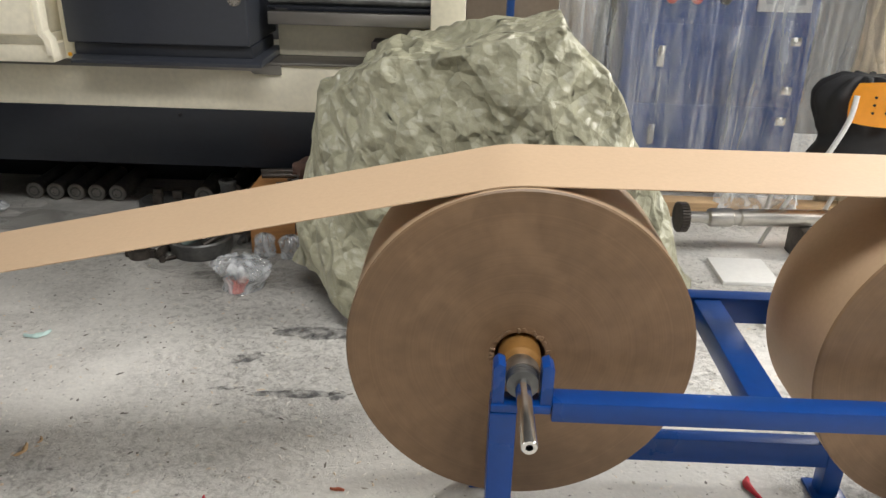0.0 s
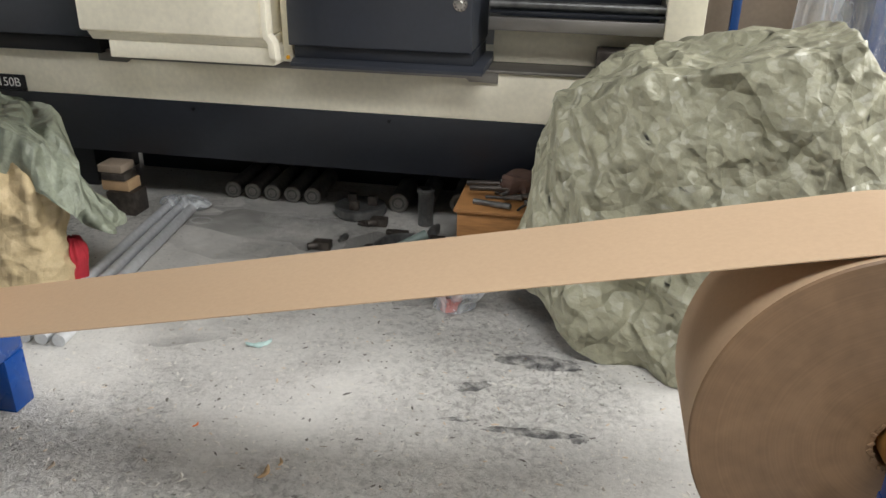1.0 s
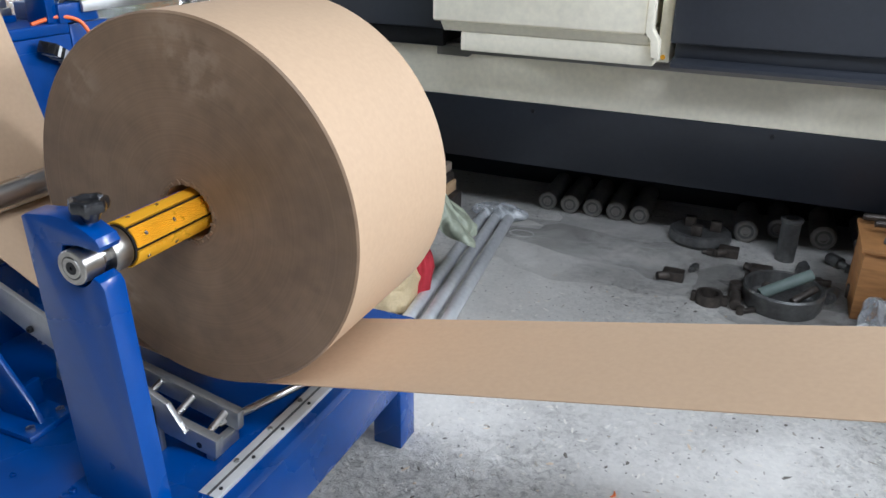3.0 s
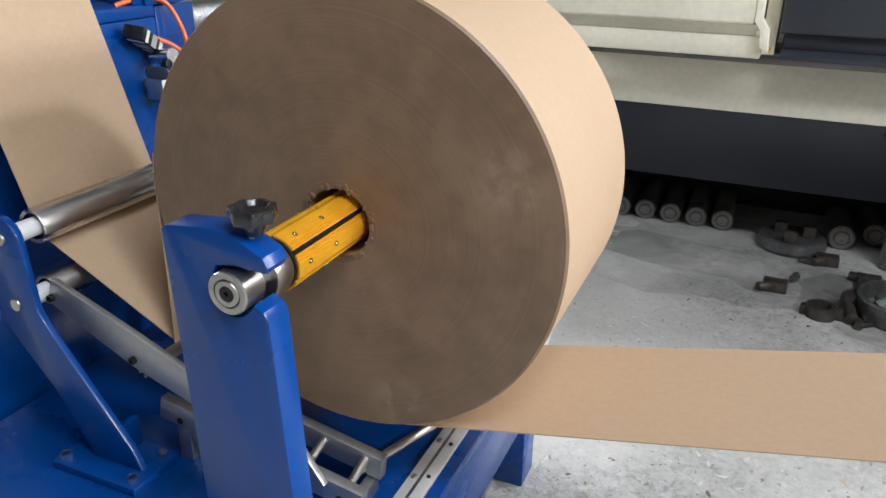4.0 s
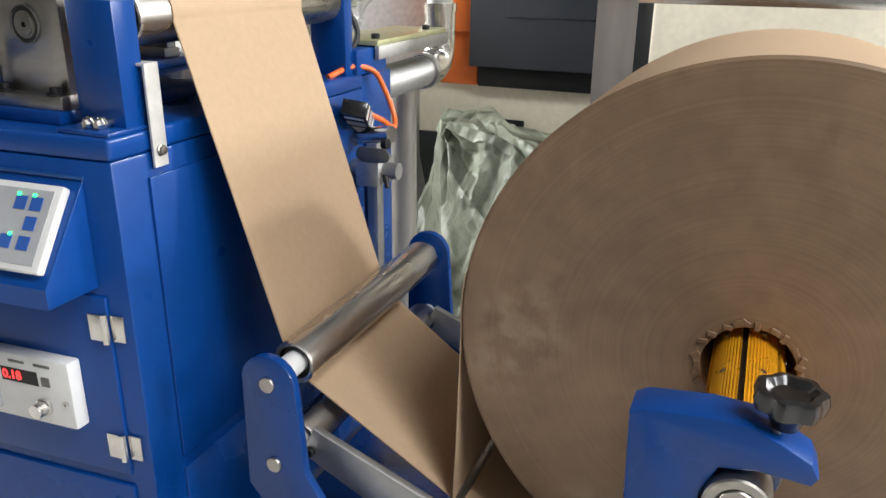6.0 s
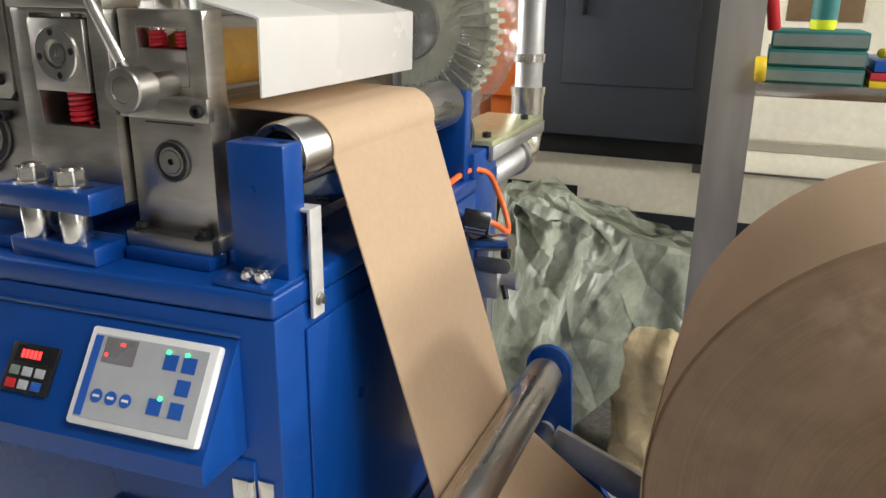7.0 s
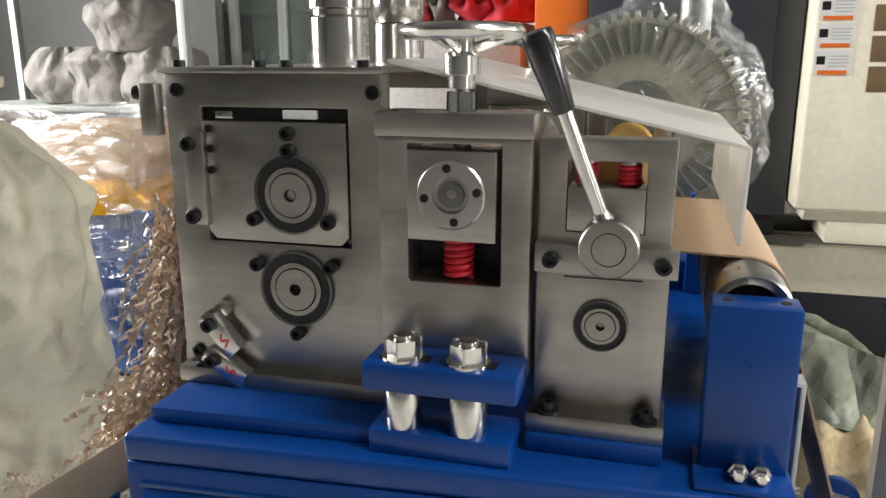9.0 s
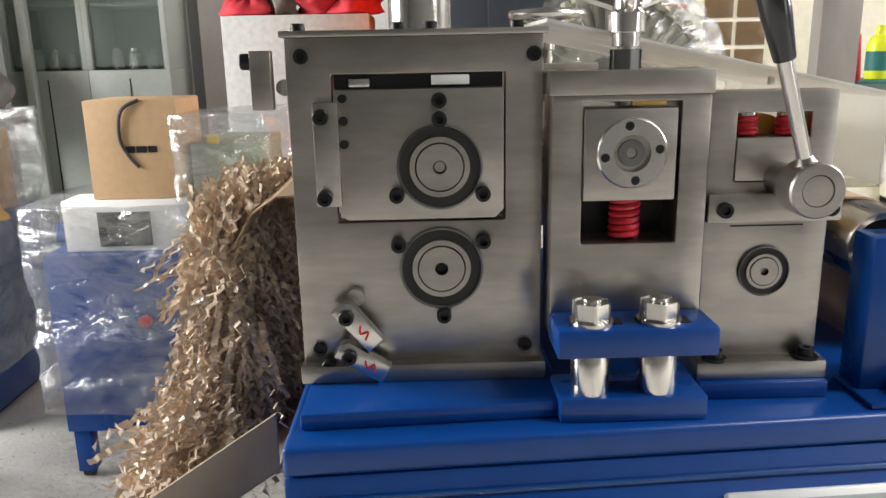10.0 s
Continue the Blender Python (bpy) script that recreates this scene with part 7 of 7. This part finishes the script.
part("yellow_sheet", box(-2.565, -2.34, 2.495, 2.72, 1.319, 1.333, 0.001), YELLOW, b)
part("crimson_sheet", box(-2.565, -2.34, 2.493, 2.7, 1.334, 1.348, 0.001), RED_CLOTH, b)
b = thing("yellow_reel", (-2.79, 2.49, 1.345), "yellow plastic tape reel at the shelf's end", "reel")
part("reel", spun([(0.008, 0), (0.024, 0), (0.026, 0.004), (0.026, 0.018), (0.024, 0.022), (0.008, 0.022)], (-2.782, 2.47, 1.348), (-2.70, 2.47, 1.352), 24), YELLOW, b)
b = thing("red_marker", (-2.77, 2.5, 1.42), "leaning red plastic marker pen", "pen")
part("pen", rod((-2.755, 2.52, 1.426), (-2.775, 2.50, 1.53), 0.013, 18, 0.003), RED, b)
b = thing("yellow_bottle", (-2.66, 2.6, 1.426), "bright yellow bottle with a teal label", "bottle")
part("bottle", spun([(0, 0), (0.024, 0), (0.026, 0.006), (0.026, 0.08), (0.018, 0.10), (0.010, 0.105), (0.010, 0.125), (0, 0.125)], (-2.66, 2.6, 1.426), (-2.66, 2.6, 2), 24), material("lime_plastic", (0.75, 0.80, 0.03), 0.35), b)
part("bottle_label", spun([(0.0265, 0.02), (0.0265, 0.065)], (-2.66, 2.6, 1.426), (-2.66, 2.6, 2), 24), TEAL_BOOK, b)
b = thing("yellow_tools", (-2.47, 2.6, 1.373), "small pile of yellow and silver hand tools", "tools")
for k in range(5):
    part("tool", rod((-2.55 + 0.03 * k, 2.53, 1.385 + 0.006 * k), (-2.48 + 0.03 * k, 2.62, 1.385 + 0.006 * k), 0.010, 12, 0.002), YELLOW if k % 2 == 0 else BRIGHT, b)

# brake disc on the unwinder shaft's far end
b = thing("shaft_brake", (ROLL_C[0], 2.1, ROLL_C[1]), "white disc brake on the far end of the shaft", "brake")
part("disc", spun([(0.0, 2.14), (0.02, 2.13), (0.085, 2.14), (0.095, 2.15), (0.095, 2.21), (0.085, 2.22), (0, 2.22)], (ROLL_C[0], 0, ROLL_C[1]), (ROLL_C[0], 1, ROLL_C[1]), 40), WHITE, b)
part("hub", rod((ROLL_C[0], 1.88, ROLL_C[1]), (ROLL_C[0], 2.26, ROLL_C[1]), 0.022, 24), GREASY, b)


# ---- right background: wrapped machine, chair, shaft ----
def wrapped_machine():
    t = thing("blue_machine", (1.4, 5.0, 0.0), "blue control cabinet standing under clear plastic sheeting", "machine cabinet")
    part("body", box(0.86, 1.93, 4.70, 5.3, 0.08, 2.1, 0.006), BLUE, t)
    part("plinth", box(0.90, 1.90, 4.74, 5.28, 0.0, 0.08, 0.003), BLACK, t)
    for z0, z1 in ((0.12, 0.56), (0.58, 1.02)):
        d = part("door", box(0.95, 1.86, 4.692, 4.70, z0, z1, 0.003), BLUE, t)
        for zz in (z0 + 0.08, z1 - 0.08):
            part("hinge", box(1.80, 1.86, 4.685, 4.692, zz - 0.025, zz + 0.025, 0.001), BRIGHT, d)
        part("lock", box(1.06, 1.10, 4.682, 4.692, z0 + 0.2, z0 + 0.32, 0.002), BRIGHT, d)
    for k, (x, m) in enumerate(((1.10, RED), (1.24, RED), (1.40, BLACK))):
        part("button", spun([(0.03, 0), (0.03, 0.02), (0.022, 0.024), (0, 0.026)], (x, 4.70, 1.16), (x, 3, 1.16), 24), m, t)
    p = part("panel", box(1.58, 1.88, 4.685, 4.70, 1.10, 1.36, 0.004), WHITE, t)
    for k in range(8):
        part("key", box(1.62 + 0.06 * (k % 4), 1.66 + 0.06 * (k % 4), 4.68, 4.686, 1.14 + 0.07 * (k // 4), 1.18 + 0.07 * (k // 4), 0.002), GREY, p)
    bm = bmesh.new()
    rows = []
    for j in range(41):
        row = []
        for i in range(121):
            x = 0.45 + 1.75 * i / 120
            z = 0.16 + 2.0 * j / 40
            y = 4.60 + 0.05 * fold((x * 2.4, 0.15 * z, 0), 2.2, 2) + 0.03 * fold((x * 5, z * 0.5, 1), 2.0, 6) - 0.06
            row.append(bm.verts.new((x + 0.03 * noise.noise((x * 3, z, 1)), y, z)))
        rows.append(row)
    for a, b in zip(rows, rows[1:]):
        for i in range(120):
            bm.faces.new((a[i], a[i + 1], b[i + 1], b[i]))
    solo("plastic_sheet", bm, FILM_SHEET, "clear plastic sheeting hanging in long folds over the cabinet", "plastic sheet", smooth=180)
    solo("dark_cupboard", box(-0.05, 0.72, 4.9, 5.4, 0.0, 2.1, 0.008), DARK_CARD, "dull brown cupboard behind the tarpaulin", "cupboard")
    b = thing("blue_post", (0.20, 4.75, 0.0), "slim blue steel rack post", "post")
    part("post", box(0.18, 0.225, 4.72, 4.76, 0.0, 2.3, 0.003), DEEP_BLUE, b)
    solo("beige_cloth", draped(2.42, 4.5, 0.32, 0.22, lambda x, y: 1.75, ((0.30, 0.06, 0.1, 4.0), (0.1, 0.02, 0.3, 2.5)), 3, 160, 80, 0.8), BEIGE_CLOTH, "pale beige cloth hung over a tall stack", "cloth", smooth=180, base=(2.42, 4.5, 0))


def chair():
    t = thing("folding_chair", (1.85, 3.85, 0.0), "orange plastic chair on white tube legs", "chair")
    bm = bmesh.new()
    bmesh.ops.create_grid(bm, x_segments=14, y_segments=8, size=0.5)
    for v in bm.verts:
        u, w = v.co.x * 2, v.co.y * 2
        k = (1 - 0.10 * w * w)
        v.co = Vector((1.99 + 0.20 * u * k, 3.62 + 0.035 * u * u - 0.012 * w, 0.83 + 0.10 * w * (1 - 0.15 * u * u)))
    bmesh.ops.solidify(bm, geom=bm.faces[:], thickness=0.012)
    back = part("backrest", bm, ORANGE_PLASTIC, t, "perforated orange plastic backrest")
    for k in range(12):
        x, z = 1.88 + 0.06 * (k % 4), 0.79 + 0.035 * (k // 4)
        part("vent_hole", rod((x, 3.604, z), (x, 3.61, z), 0.006, 10), BLACK, back)
    part("seat", box(1.68, 2.08, 3.72, 4.10, 0.43, 0.452, 0.01, 3), ORANGE_PLASTIC, t)
    for a, b in (((1.64, 3.95, 0.0), (1.70, 3.74, 0.45)), ((2.10, 3.95, 0.0), (2.06, 3.74, 0.45)), ((1.74, 4.22, 0.0), (1.70, 4.02, 0.45)), ((2.04, 4.22, 0.0), (2.06, 4.02, 0.45))):
        part("leg", rod(a, b, 0.012, 14), WHITE, t)
    for x in (1.80, 2.18):
        part("back_tube", tube([(x - 0.08, 3.74, 0.43), (x - 0.05, 3.68, 0.55), (x, 3.64, 0.74), (x + 0.01, 3.64, 0.86)], 0.0125, 12, 5), WHITE, t)
    t.location.x -= 0.09
    solo("black_bag", stuffed(1.86, 3.86, 0.454, 0.21, 0.15, 0.46, 9, 0.03, 48, 26, 0.5), BLACK_CLOTH, "black cloth bag on the orange chair", "bag", smooth=180)


def gear_shaft():
    t = thing("gear_shaft", (1.35, 3.78, 0.0), "turned steel spindle with a gear at its end", "shaft")
    axis = ((1.03, 3.72, 0.22), (2.03, 3.84, 0.20))
    part("spindle", spun([(0, 0.05), (0.028, 0.05), (0.028, 0.15), (0.042, 0.16), (0.046, 0.17), (0.046, 0.27), (0.036, 0.28), (0.036, 0.31), (0.043, 0.32), (0.043, 0.95), (0, 0.95)], axis[0], axis[1], 32), STEEL, t)
    d = (Vector(axis[1]) - Vector(axis[0])).normalized()
    out = []
    for k in range(30):
        a0 = 2 * math.pi * k / 30
        out += [(0.066 * math.cos(a0), 0.066 * math.sin(a0)), (0.076 * math.cos(a0 + 0.05), 0.076 * math.sin(a0 + 0.05)), (0.076 * math.cos(a0 + 0.12), 0.076 * math.sin(a0 + 0.12)), (0.066 * math.cos(a0 + 0.16), 0.066 * math.sin(a0 + 0.16))]
    g = slab(out, 0, 0.04, 0, "z")
    part("gear", turned(g, Vector(axis[0]), Vector(axis[1])), RUST, t, "dark toothed gear")
    for s, r in ((0.66, 0.043), (0.90, 0.043)):
        p = Vector(axis[0]) + d * s
        part("rest", box(p.x - 0.03, p.x + 0.03, p.y - 0.09, p.y + 0.09, 0.0, p.z - r + 0.002, 0.004), RUST, t)
    solo("white_board", box(1.20, 1.47, 3.42, 3.70, 0.0, 0.02, 0.003), PAPER, "white foam board lying on the floor", "board")
    solo("white_offcut", box(1.25, 1.52, 3.0, 3.2, 0.0, 0.015, 0.003), PAPER, "white foam offcut lying on the floor", "board")
    solo("timber", box(1.0, 2.3, 4.3, 4.42, 0.0, 0.09, 0.004), WOOD, "raw timber beam on the floor", "timber")
    solo("crumpled_film", draped(1.65, 4.36, 0.25, 0.12, lambda x, y: 0.16, SOFT, 4, 60, 24), FILM_MILK, "crumpled white plastic film on the timber", "plastic film", smooth=180)


wrapped_machine()
chair()
gear_shaft()


# ---- outfeed: chute and cut paper ----
def chute():
    t = thing("outfeed_chute", (-4.3, 1.75, 0.0), "dull brown sheet chute sloping down from the cutter", "chute")
    a, b = (-3.92, 1.06), (-4.25, 0.83)
    part("floor_sheet", slab([a, (a[0], a[1] - 0.006), (b[0], b[1] - 0.006), b], 1.50, 2.02, 0.0006), DARK_CARD, t)
    for y in (1.494, 2.02):
        part("side_sheet", slab([a, b, (b[0] - 0.02, b[1] + 0.06), (a[0], a[1] + 0.065)], y, y + 0.005, 0.0006), DARK_CARD, t)
    for y in (1.54, 1.98):
        part("leg", box(-4.20, -4.17, y - 0.015, y + 0.015, 0.0, 0.855, 0.002), GALV, t)
    s = thing("side_tray", (-3.99, 1.55, 1.0), "dark blue folded tray on the cabinet's end", "tray")
    part("tray", box(-4.02, -3.918, 1.40, 1.49, 0.93, 0.945, 0.003), DEEP_BLUE, s)
    part("tray_lip", box(-4.024, -4.018, 1.40, 1.49, 0.945, 0.99, 0.002), DEEP_BLUE, s)
    part("tray_stay", box(-3.93, -3.918, 1.42, 1.47, 0.85, 0.93, 0.002), DEEP_BLUE, s)


def crinkled(bm, start, way, length, width, rng, sag):
    """A narrow slit strip that zigzags like opened honeycomb paper."""
    side = way.cross(Vector((rng.uniform(-1, 1), rng.uniform(-1, 1), rng.uniform(-0.3, 1)))).normalized()
    last = None
    p = Vector(start)
    n = int(length / 0.009)
    up = side.cross(way).normalized()
    for k in range(n):
        way = (way + sag * 0.03 + Vector((rng.uniform(-1, 1), rng.uniform(-1, 1), rng.uniform(-1, 1))) * 0.20).normalized()
        p = p + way * 0.009
        zig = up * (0.0035 * (1 if k % 2 else -1))
        tw = (side + up * rng.uniform(-0.9, 0.9)).normalized() * width
        pair = (bm.verts.new(p + zig - tw), bm.verts.new(p + zig + tw))
        if last:
            bm.faces.new((last[0], last[1], pair[1], pair[0]))
        last = pair


def cut_paper():
    """The slit paper that falls from the cutter on to the chute, in clumps."""
    rng = random.Random(21)
    made = []
    base = thing("cut_paper", (-4.0, 1.74, 1.14), "crinkled brown slit paper falling in strands from the cutter", "cut paper")
    def clump(n, spot, way, length, width, sag):
        bm = bmesh.new()
        for _ in range(n):
            crinkled(bm, spot(), way(), length * rng.uniform(0.6, 1.3), width * rng.uniform(0.6, 1.4), rng, sag)
        return bm
    down = Vector((-0.05, 0, -1))
    for k in range(6):
        y0 = 1.60 + 0.05 * k
        bm = clump(230, lambda: (-3.945 - rng.random() * 0.09, y0 + rng.random() * 0.07, 1.37 - rng.random() ** 1.3 * 0.26), lambda: Vector((-0.25 * rng.random(), rng.uniform(-0.2, 0.2), -0.9)), 0.17, 0.0032, down)
        made.append(tagged(part("falling_paper", bm, CUT_PAPER, base, smooth=0), kind="stuff"))
    slope = Vector((-0.74, 0, -0.67))
    for k in range(3):
        s0 = 0.0 + 0.052 * k
        bm = clump(480, lambda: (-3.95 - (s0 + rng.random() * 0.13) * 0.74, 1.56 + rng.random() * 0.40, 1.075 - (s0 + rng.random() * 0.08) * 0.66 + rng.random() * 0.09), lambda: (slope + Vector((rng.uniform(-0.3, 0.5), rng.uniform(-0.7, 0.7), rng.uniform(-0.4, 0.4)))).normalized(), 0.055, 0.003, slope * 0.4)
        made.append(tagged(part("lying_paper", bm, CUT_PAPER, base, smooth=0), kind="stuff"))
    bm = clump(320, lambda: (-4.95 + rng.gauss(0, 0.12), 2.35 + rng.gauss(0, 0.10), 0.03 + 0.30 * rng.random() ** 2), lambda: Vector((rng.uniform(-1, 1), rng.uniform(-1, 1), rng.uniform(-0.1, 0.3))), 0.12, 0.0036, Vector((0, 0, -0.2)))
    tagged(part("floor_paper", bm, CUT_PAPER, base, smooth=0), kind="stuff")
    sheet = ribbon([(-3.79, 1.347), (-3.86, 1.352), (-3.92, 1.35), (-3.95, 1.33), (-3.975, 1.29)], FACE, BACK, 0.002)
    part("slit_web", sheet, KRAFT, base, "slit web leaving the cutter")
    return base, made


chute()
cut_paper_ob, paper_clumps = cut_paper()


# ---- left background ----
def film_over(x0, x1, y0, y1, z0, z1, seed, mat, label):
    """Stretch film wound round a box-shaped load."""
    bm = bmesh.new()
    rows = []
    n, m = 180, 60
    for j in range(m + 1):
        v = j / m
        row = []
        for i in range(n):
            a = 2 * math.pi * i / n
            c, s = math.cos(a), math.sin(a)
            k = (abs(c) ** 8 + abs(s) ** 8) ** (-1 / 8)
            x, y = (x0 + x1) / 2 + (x1 - x0) / 2 * k * c, (y0 + y1) / 2 + (y1 - y0) / 2 * k * s
            z = z0 + (z1 - z0) * v
            d = 0.02 * fold((x, y, z * 3), 2.0, seed) + 0.012 * fold((x * 1.5, y * 1.5, z * 4 + x * 2.5), 2.5, seed + 4)
            row.append(bm.verts.new((x + c * d, y + s * d, z + 0.03 * noise.noise((x * 3, y * 3, seed)))))
        rows.append(row)
    for a, b in zip(rows, rows[1:]):
        for i in range(n):
            bm.faces.new((a[i], a[(i + 1) % n], b[(i + 1) % n], b[i]))
    bm.faces.new(rows[-1])
    solo("stretch_film", bm, mat, label, "plastic film", smooth=180)


def left_machines():
    t = thing("wrapped_machine", (-4.82, 3.6, 0.0), "blue machine on short legs wrapped in clear stretch film", "machine")
    part("body", box(-5.07, -4.56, 3.30, 3.9, 0.20, 0.86, 0.006), BLUE, t)
    part("top_step", box(-5.11, -4.75, 3.5, 3.95, 0.86, 0.93, 0.004), BLUE, t)
    for x in (-5.03, -4.60):
        for y in (3.35, 3.85):
            part("leg", box(x - 0.03, x + 0.03, y - 0.03, y + 0.03, 0.03, 0.20, 0.003), BLUE, t)
            part("castor", rod((x - 0.015, y, 0.03), (x + 0.015, y, 0.03), 0.03, 20), RUBBER, t)
    part("button", spun([(0.02, 0), (0.02, 0.02), (0, 0.025)], (-4.74, 3.30, 0.62), (-4.74, 2, 0.62), 20), RED, t)
    part("lock", box(-4.70, -4.66, 3.294, 3.30, 0.66, 0.70, 0.002), BRIGHT, t)
    c = thing("white_carton", (-4.8, 3.6, 0.86), "white carton with an opening cut in its front", "carton")
    part("carton", box(-5.0, -4.58, 3.34, 3.49, 0.862, 1.04, 0.003), PAPER, c)
    part("opening", box(-4.88, -4.70, 3.332, 3.34, 0.88, 1.0, 0.002), BLACK, c)
    b = thing("cardboard_box", (-4.73, 3.5, 1.04), "brown cardboard box with a black carrying strap", "cardboard box")
    part("box", box(-4.89, -4.58, 3.35, 3.62, 1.042, 1.375, 0.004), CARD, b)
    part("strap", tube([(-4.70, 3.345, 1.375), (-4.76, 3.34, 1.34), (-4.775, 3.343, 1.25), (-4.75, 3.343, 1.19), (-4.72, 3.345, 1.15)], 0.006, 8, 6), RUBBER, b)
    for x0, x1 in ((-4.76, -4.73), (-4.725, -4.69), (-4.685, -4.655)):
        part("print_bar", box(x0, x1, 3.347, 3.35, 1.20, 1.222, 0), BLACK, b)
    film_over(-5.13, -4.50, 3.26, 3.95, 0.28, 1.02, 3.0, FILM_WRAP, "clear stretch film wound round the blue machine")
    film_over(-4.62, -4.28, 3.35, 3.9, 0.6, 1.32, 8.0, FILM_WRAP, "milky stretch film hanging beside the cardboard box")
    g = thing("green_box", (-4.44, 3.6, 0.6), "olive green painted box inside the film", "box")
    part("box", box(-4.56, -4.32, 3.40, 3.8, 0.0, 1.22, 0.004), material("olive_paint", (0.30, 0.33, 0.20), 0.6), g)
    part("yellow_tag", box(-4.50, -4.46, 3.395, 3.40, 1.22, 1.25, 0.001), YELLOW, g)
    t = thing("wrapped_cabinet", (-5.95, 4.0, 0.0), "dark blue cabinet under clear film with gold tinsel", "machine cabinet")
    part("body", box(-6.3, -5.62, 3.7, 4.4, 0.04, 0.86, 0.006), DEEP_BLUE, t)
    part("plinth", box(-6.25, -5.66, 3.75, 4.35, 0.0, 0.04, 0.003), BLACK, t)
    for z in (0.32, 0.66):
        part("lock", box(-5.75, -5.70, 3.692, 3.70, z, z + 0.05, 0.002), BRIGHT, t)
    part("carton", box(-6.25, -5.65, 3.72, 4.3, 0.862, 1.22, 0.006), CARD, t, "carton on top under the film")
    part("tinsel", draped(-5.95, 3.9, 0.36, 0.26, lambda x, y: 0.13, SOFT, 3, 70, 26), GOLD, t, "gold tinsel garland")
    for v in t.children[-1].data.vertices:
        v.co.z += 0.84
    film_over(-6.36, -5.56, 3.64, 4.45, 0.25, 1.30, 12.0, FILM_WRAP, "clear stretch film over the dark blue cabinet")
    # grey sacks piled on a rack
    r = thing("storage_rack", (-6.6, 5.0, 0.0), "grey steel storage rack loaded with grey cloth sacks", "rack")
    for x in (-7.6, -5.95):
        for y in (4.65, 5.2):
            part("post", box(x - 0.025, x + 0.025, y - 0.025, y + 0.025, 0.0, 2.3, 0.003), CABINET_GREY, r)
    for z in (0.5, 1.22, 1.95):
        part("shelf", box(-7.62, -5.93, 4.62, 5.22, z, z + 0.03, 0.003), CABINET_GREY, r)
    for k, (x, z, s) in enumerate(((-6.25, 1.255, 0.30), (-6.62, 1.255, 0.28), (-6.45, 1.56, 0.26), (-6.95, 1.255, 0.24), (-6.3, 0.535, 0.28), (-6.9, 0.535, 0.28))):
        solo("grey_sack", stuffed(x, 4.9, z, s, 0.22, 0.34, k * 1.7, 0.022, 72, 36, 0.5), CLOTH, "slumped grey cloth sack on the rack", "sack", "grey sacks on the rack", smooth=180)
    # grey-green cabinets with glass doors
    for k, x in enumerate((-5.88, -5.42)):
        t = thing("glass_cabinet", (x, 5.5, 0.0), "grey-green steel cabinet with sliding glass doors", "cabinet", "glass-fronted cabinets")
        part("lower_case", box(x - 0.23, x + 0.23, 5.25, 5.7, 0.0, 1.45, 0.005), CABINET_GREY, t)
        part("back", box(x - 0.23, x + 0.23, 5.66, 5.7, 1.45, 2.3, 0.003), CABINET_GREY, t)
        part("roof", box(x - 0.23, x + 0.23, 5.25, 5.7, 2.3, 2.33, 0.003), CABINET_GREY, t)
        for s in (-1, 1):
            part("side", box(x + s * 0.215 - 0.015, x + s * 0.215 + 0.015, 5.25, 5.66, 1.45, 2.3, 0.002), CABINET_GREY, t)
        part("shelf", box(x - 0.20, x + 0.20, 5.30, 5.66, 1.80, 1.815, 0.001), CABINET_GREY, t)
        part("glass_door", box(x - 0.19, x + 0.19, 5.27, 5.275, 1.47, 2.28, 0), GLASS, t)
        part("door_seam", box(x - 0.003, x + 0.003, 5.246, 5.25, 0.05, 1.40, 0), BLACK, t)
        for j in range(3):
            o = thing("jar", (x - 0.12 + 0.1 * j, 5.42, 1.45), "small jar and paper bundle behind the glass", "jar", "jars in the cabinets")
            part("jar", spun([(0, 0), (0.03, 0), (0.032, 0.01), (0.032, 0.09), (0.02, 0.10), (0.02, 0.12), (0, 0.12)], (x - 0.12 + 0.1 * j, 5.42, 1.451), (x - 0.12 + 0.1 * j, 5.42, 3), 18), (PAPER, BRIGHT, GREY)[j], o)
    solo("partition", box(-5.10, -3.95, 5.6, 5.66, 0.0, 2.4, 0.004), WHITE, "tall whitish partition panel", "panel")
    solo("dark_bin", box(-6.1, -5.75, 3.0, 3.4, 0.0, 0.7, 0.02, 3), BLACK, "dark bin beside the wrapped machines", "bin")
    solo("grey_board", box(-4.62, -3.98, 4.2, 4.6, 0.0, 1.68, 0.006), material("grey_laminate", (0.42, 0.42, 0.40), 0.5), "grey laminated cupboard behind the film", "cupboard")
    for k, (x, z) in enumerate(((-4.53, 1.682), (-4.38, 1.682), (-4.22, 1.682), (-4.06, 1.682))):
        solo("plush_bag", stuffed(x, 4.36, z, 0.085, 0.10, 0.13, k * 3.0, 0.09, 48, 20, 0.75), RED_CLOTH if k != 1 else CLOTH, "red and grey plush bundle in plastic", "bundle", "plush bundles", smooth=180)


left_machines()


# ---- movement ----
def motions():
    """The rolls and the gold shaft turn as the web is drawn off; the cut paper trembles as it falls."""
    steps = [i * 0.25 for i in range(41)]
    for ob, rate, phase in ((roll_a, -152, 0), (roll_b, -150, 0), (roll_c, -154, 0), (shaft_c, -154, -36)):
        x, y, z = ob.location
        walk(ob, [(s, pose(x, y, z, 0, rate * (s - 4.8) + phase, 0)) for s in steps])
    for k, ob in enumerate(paper_clumps):
        walk(ob, [(s, pose(0.002 * math.sin(5 * s + k), 0.0015 * math.sin(4 * s + 2 * k), 0.004 * math.sin(6 * s + 1.3 * k), 0, 0, 0)) for s in steps])


motions()
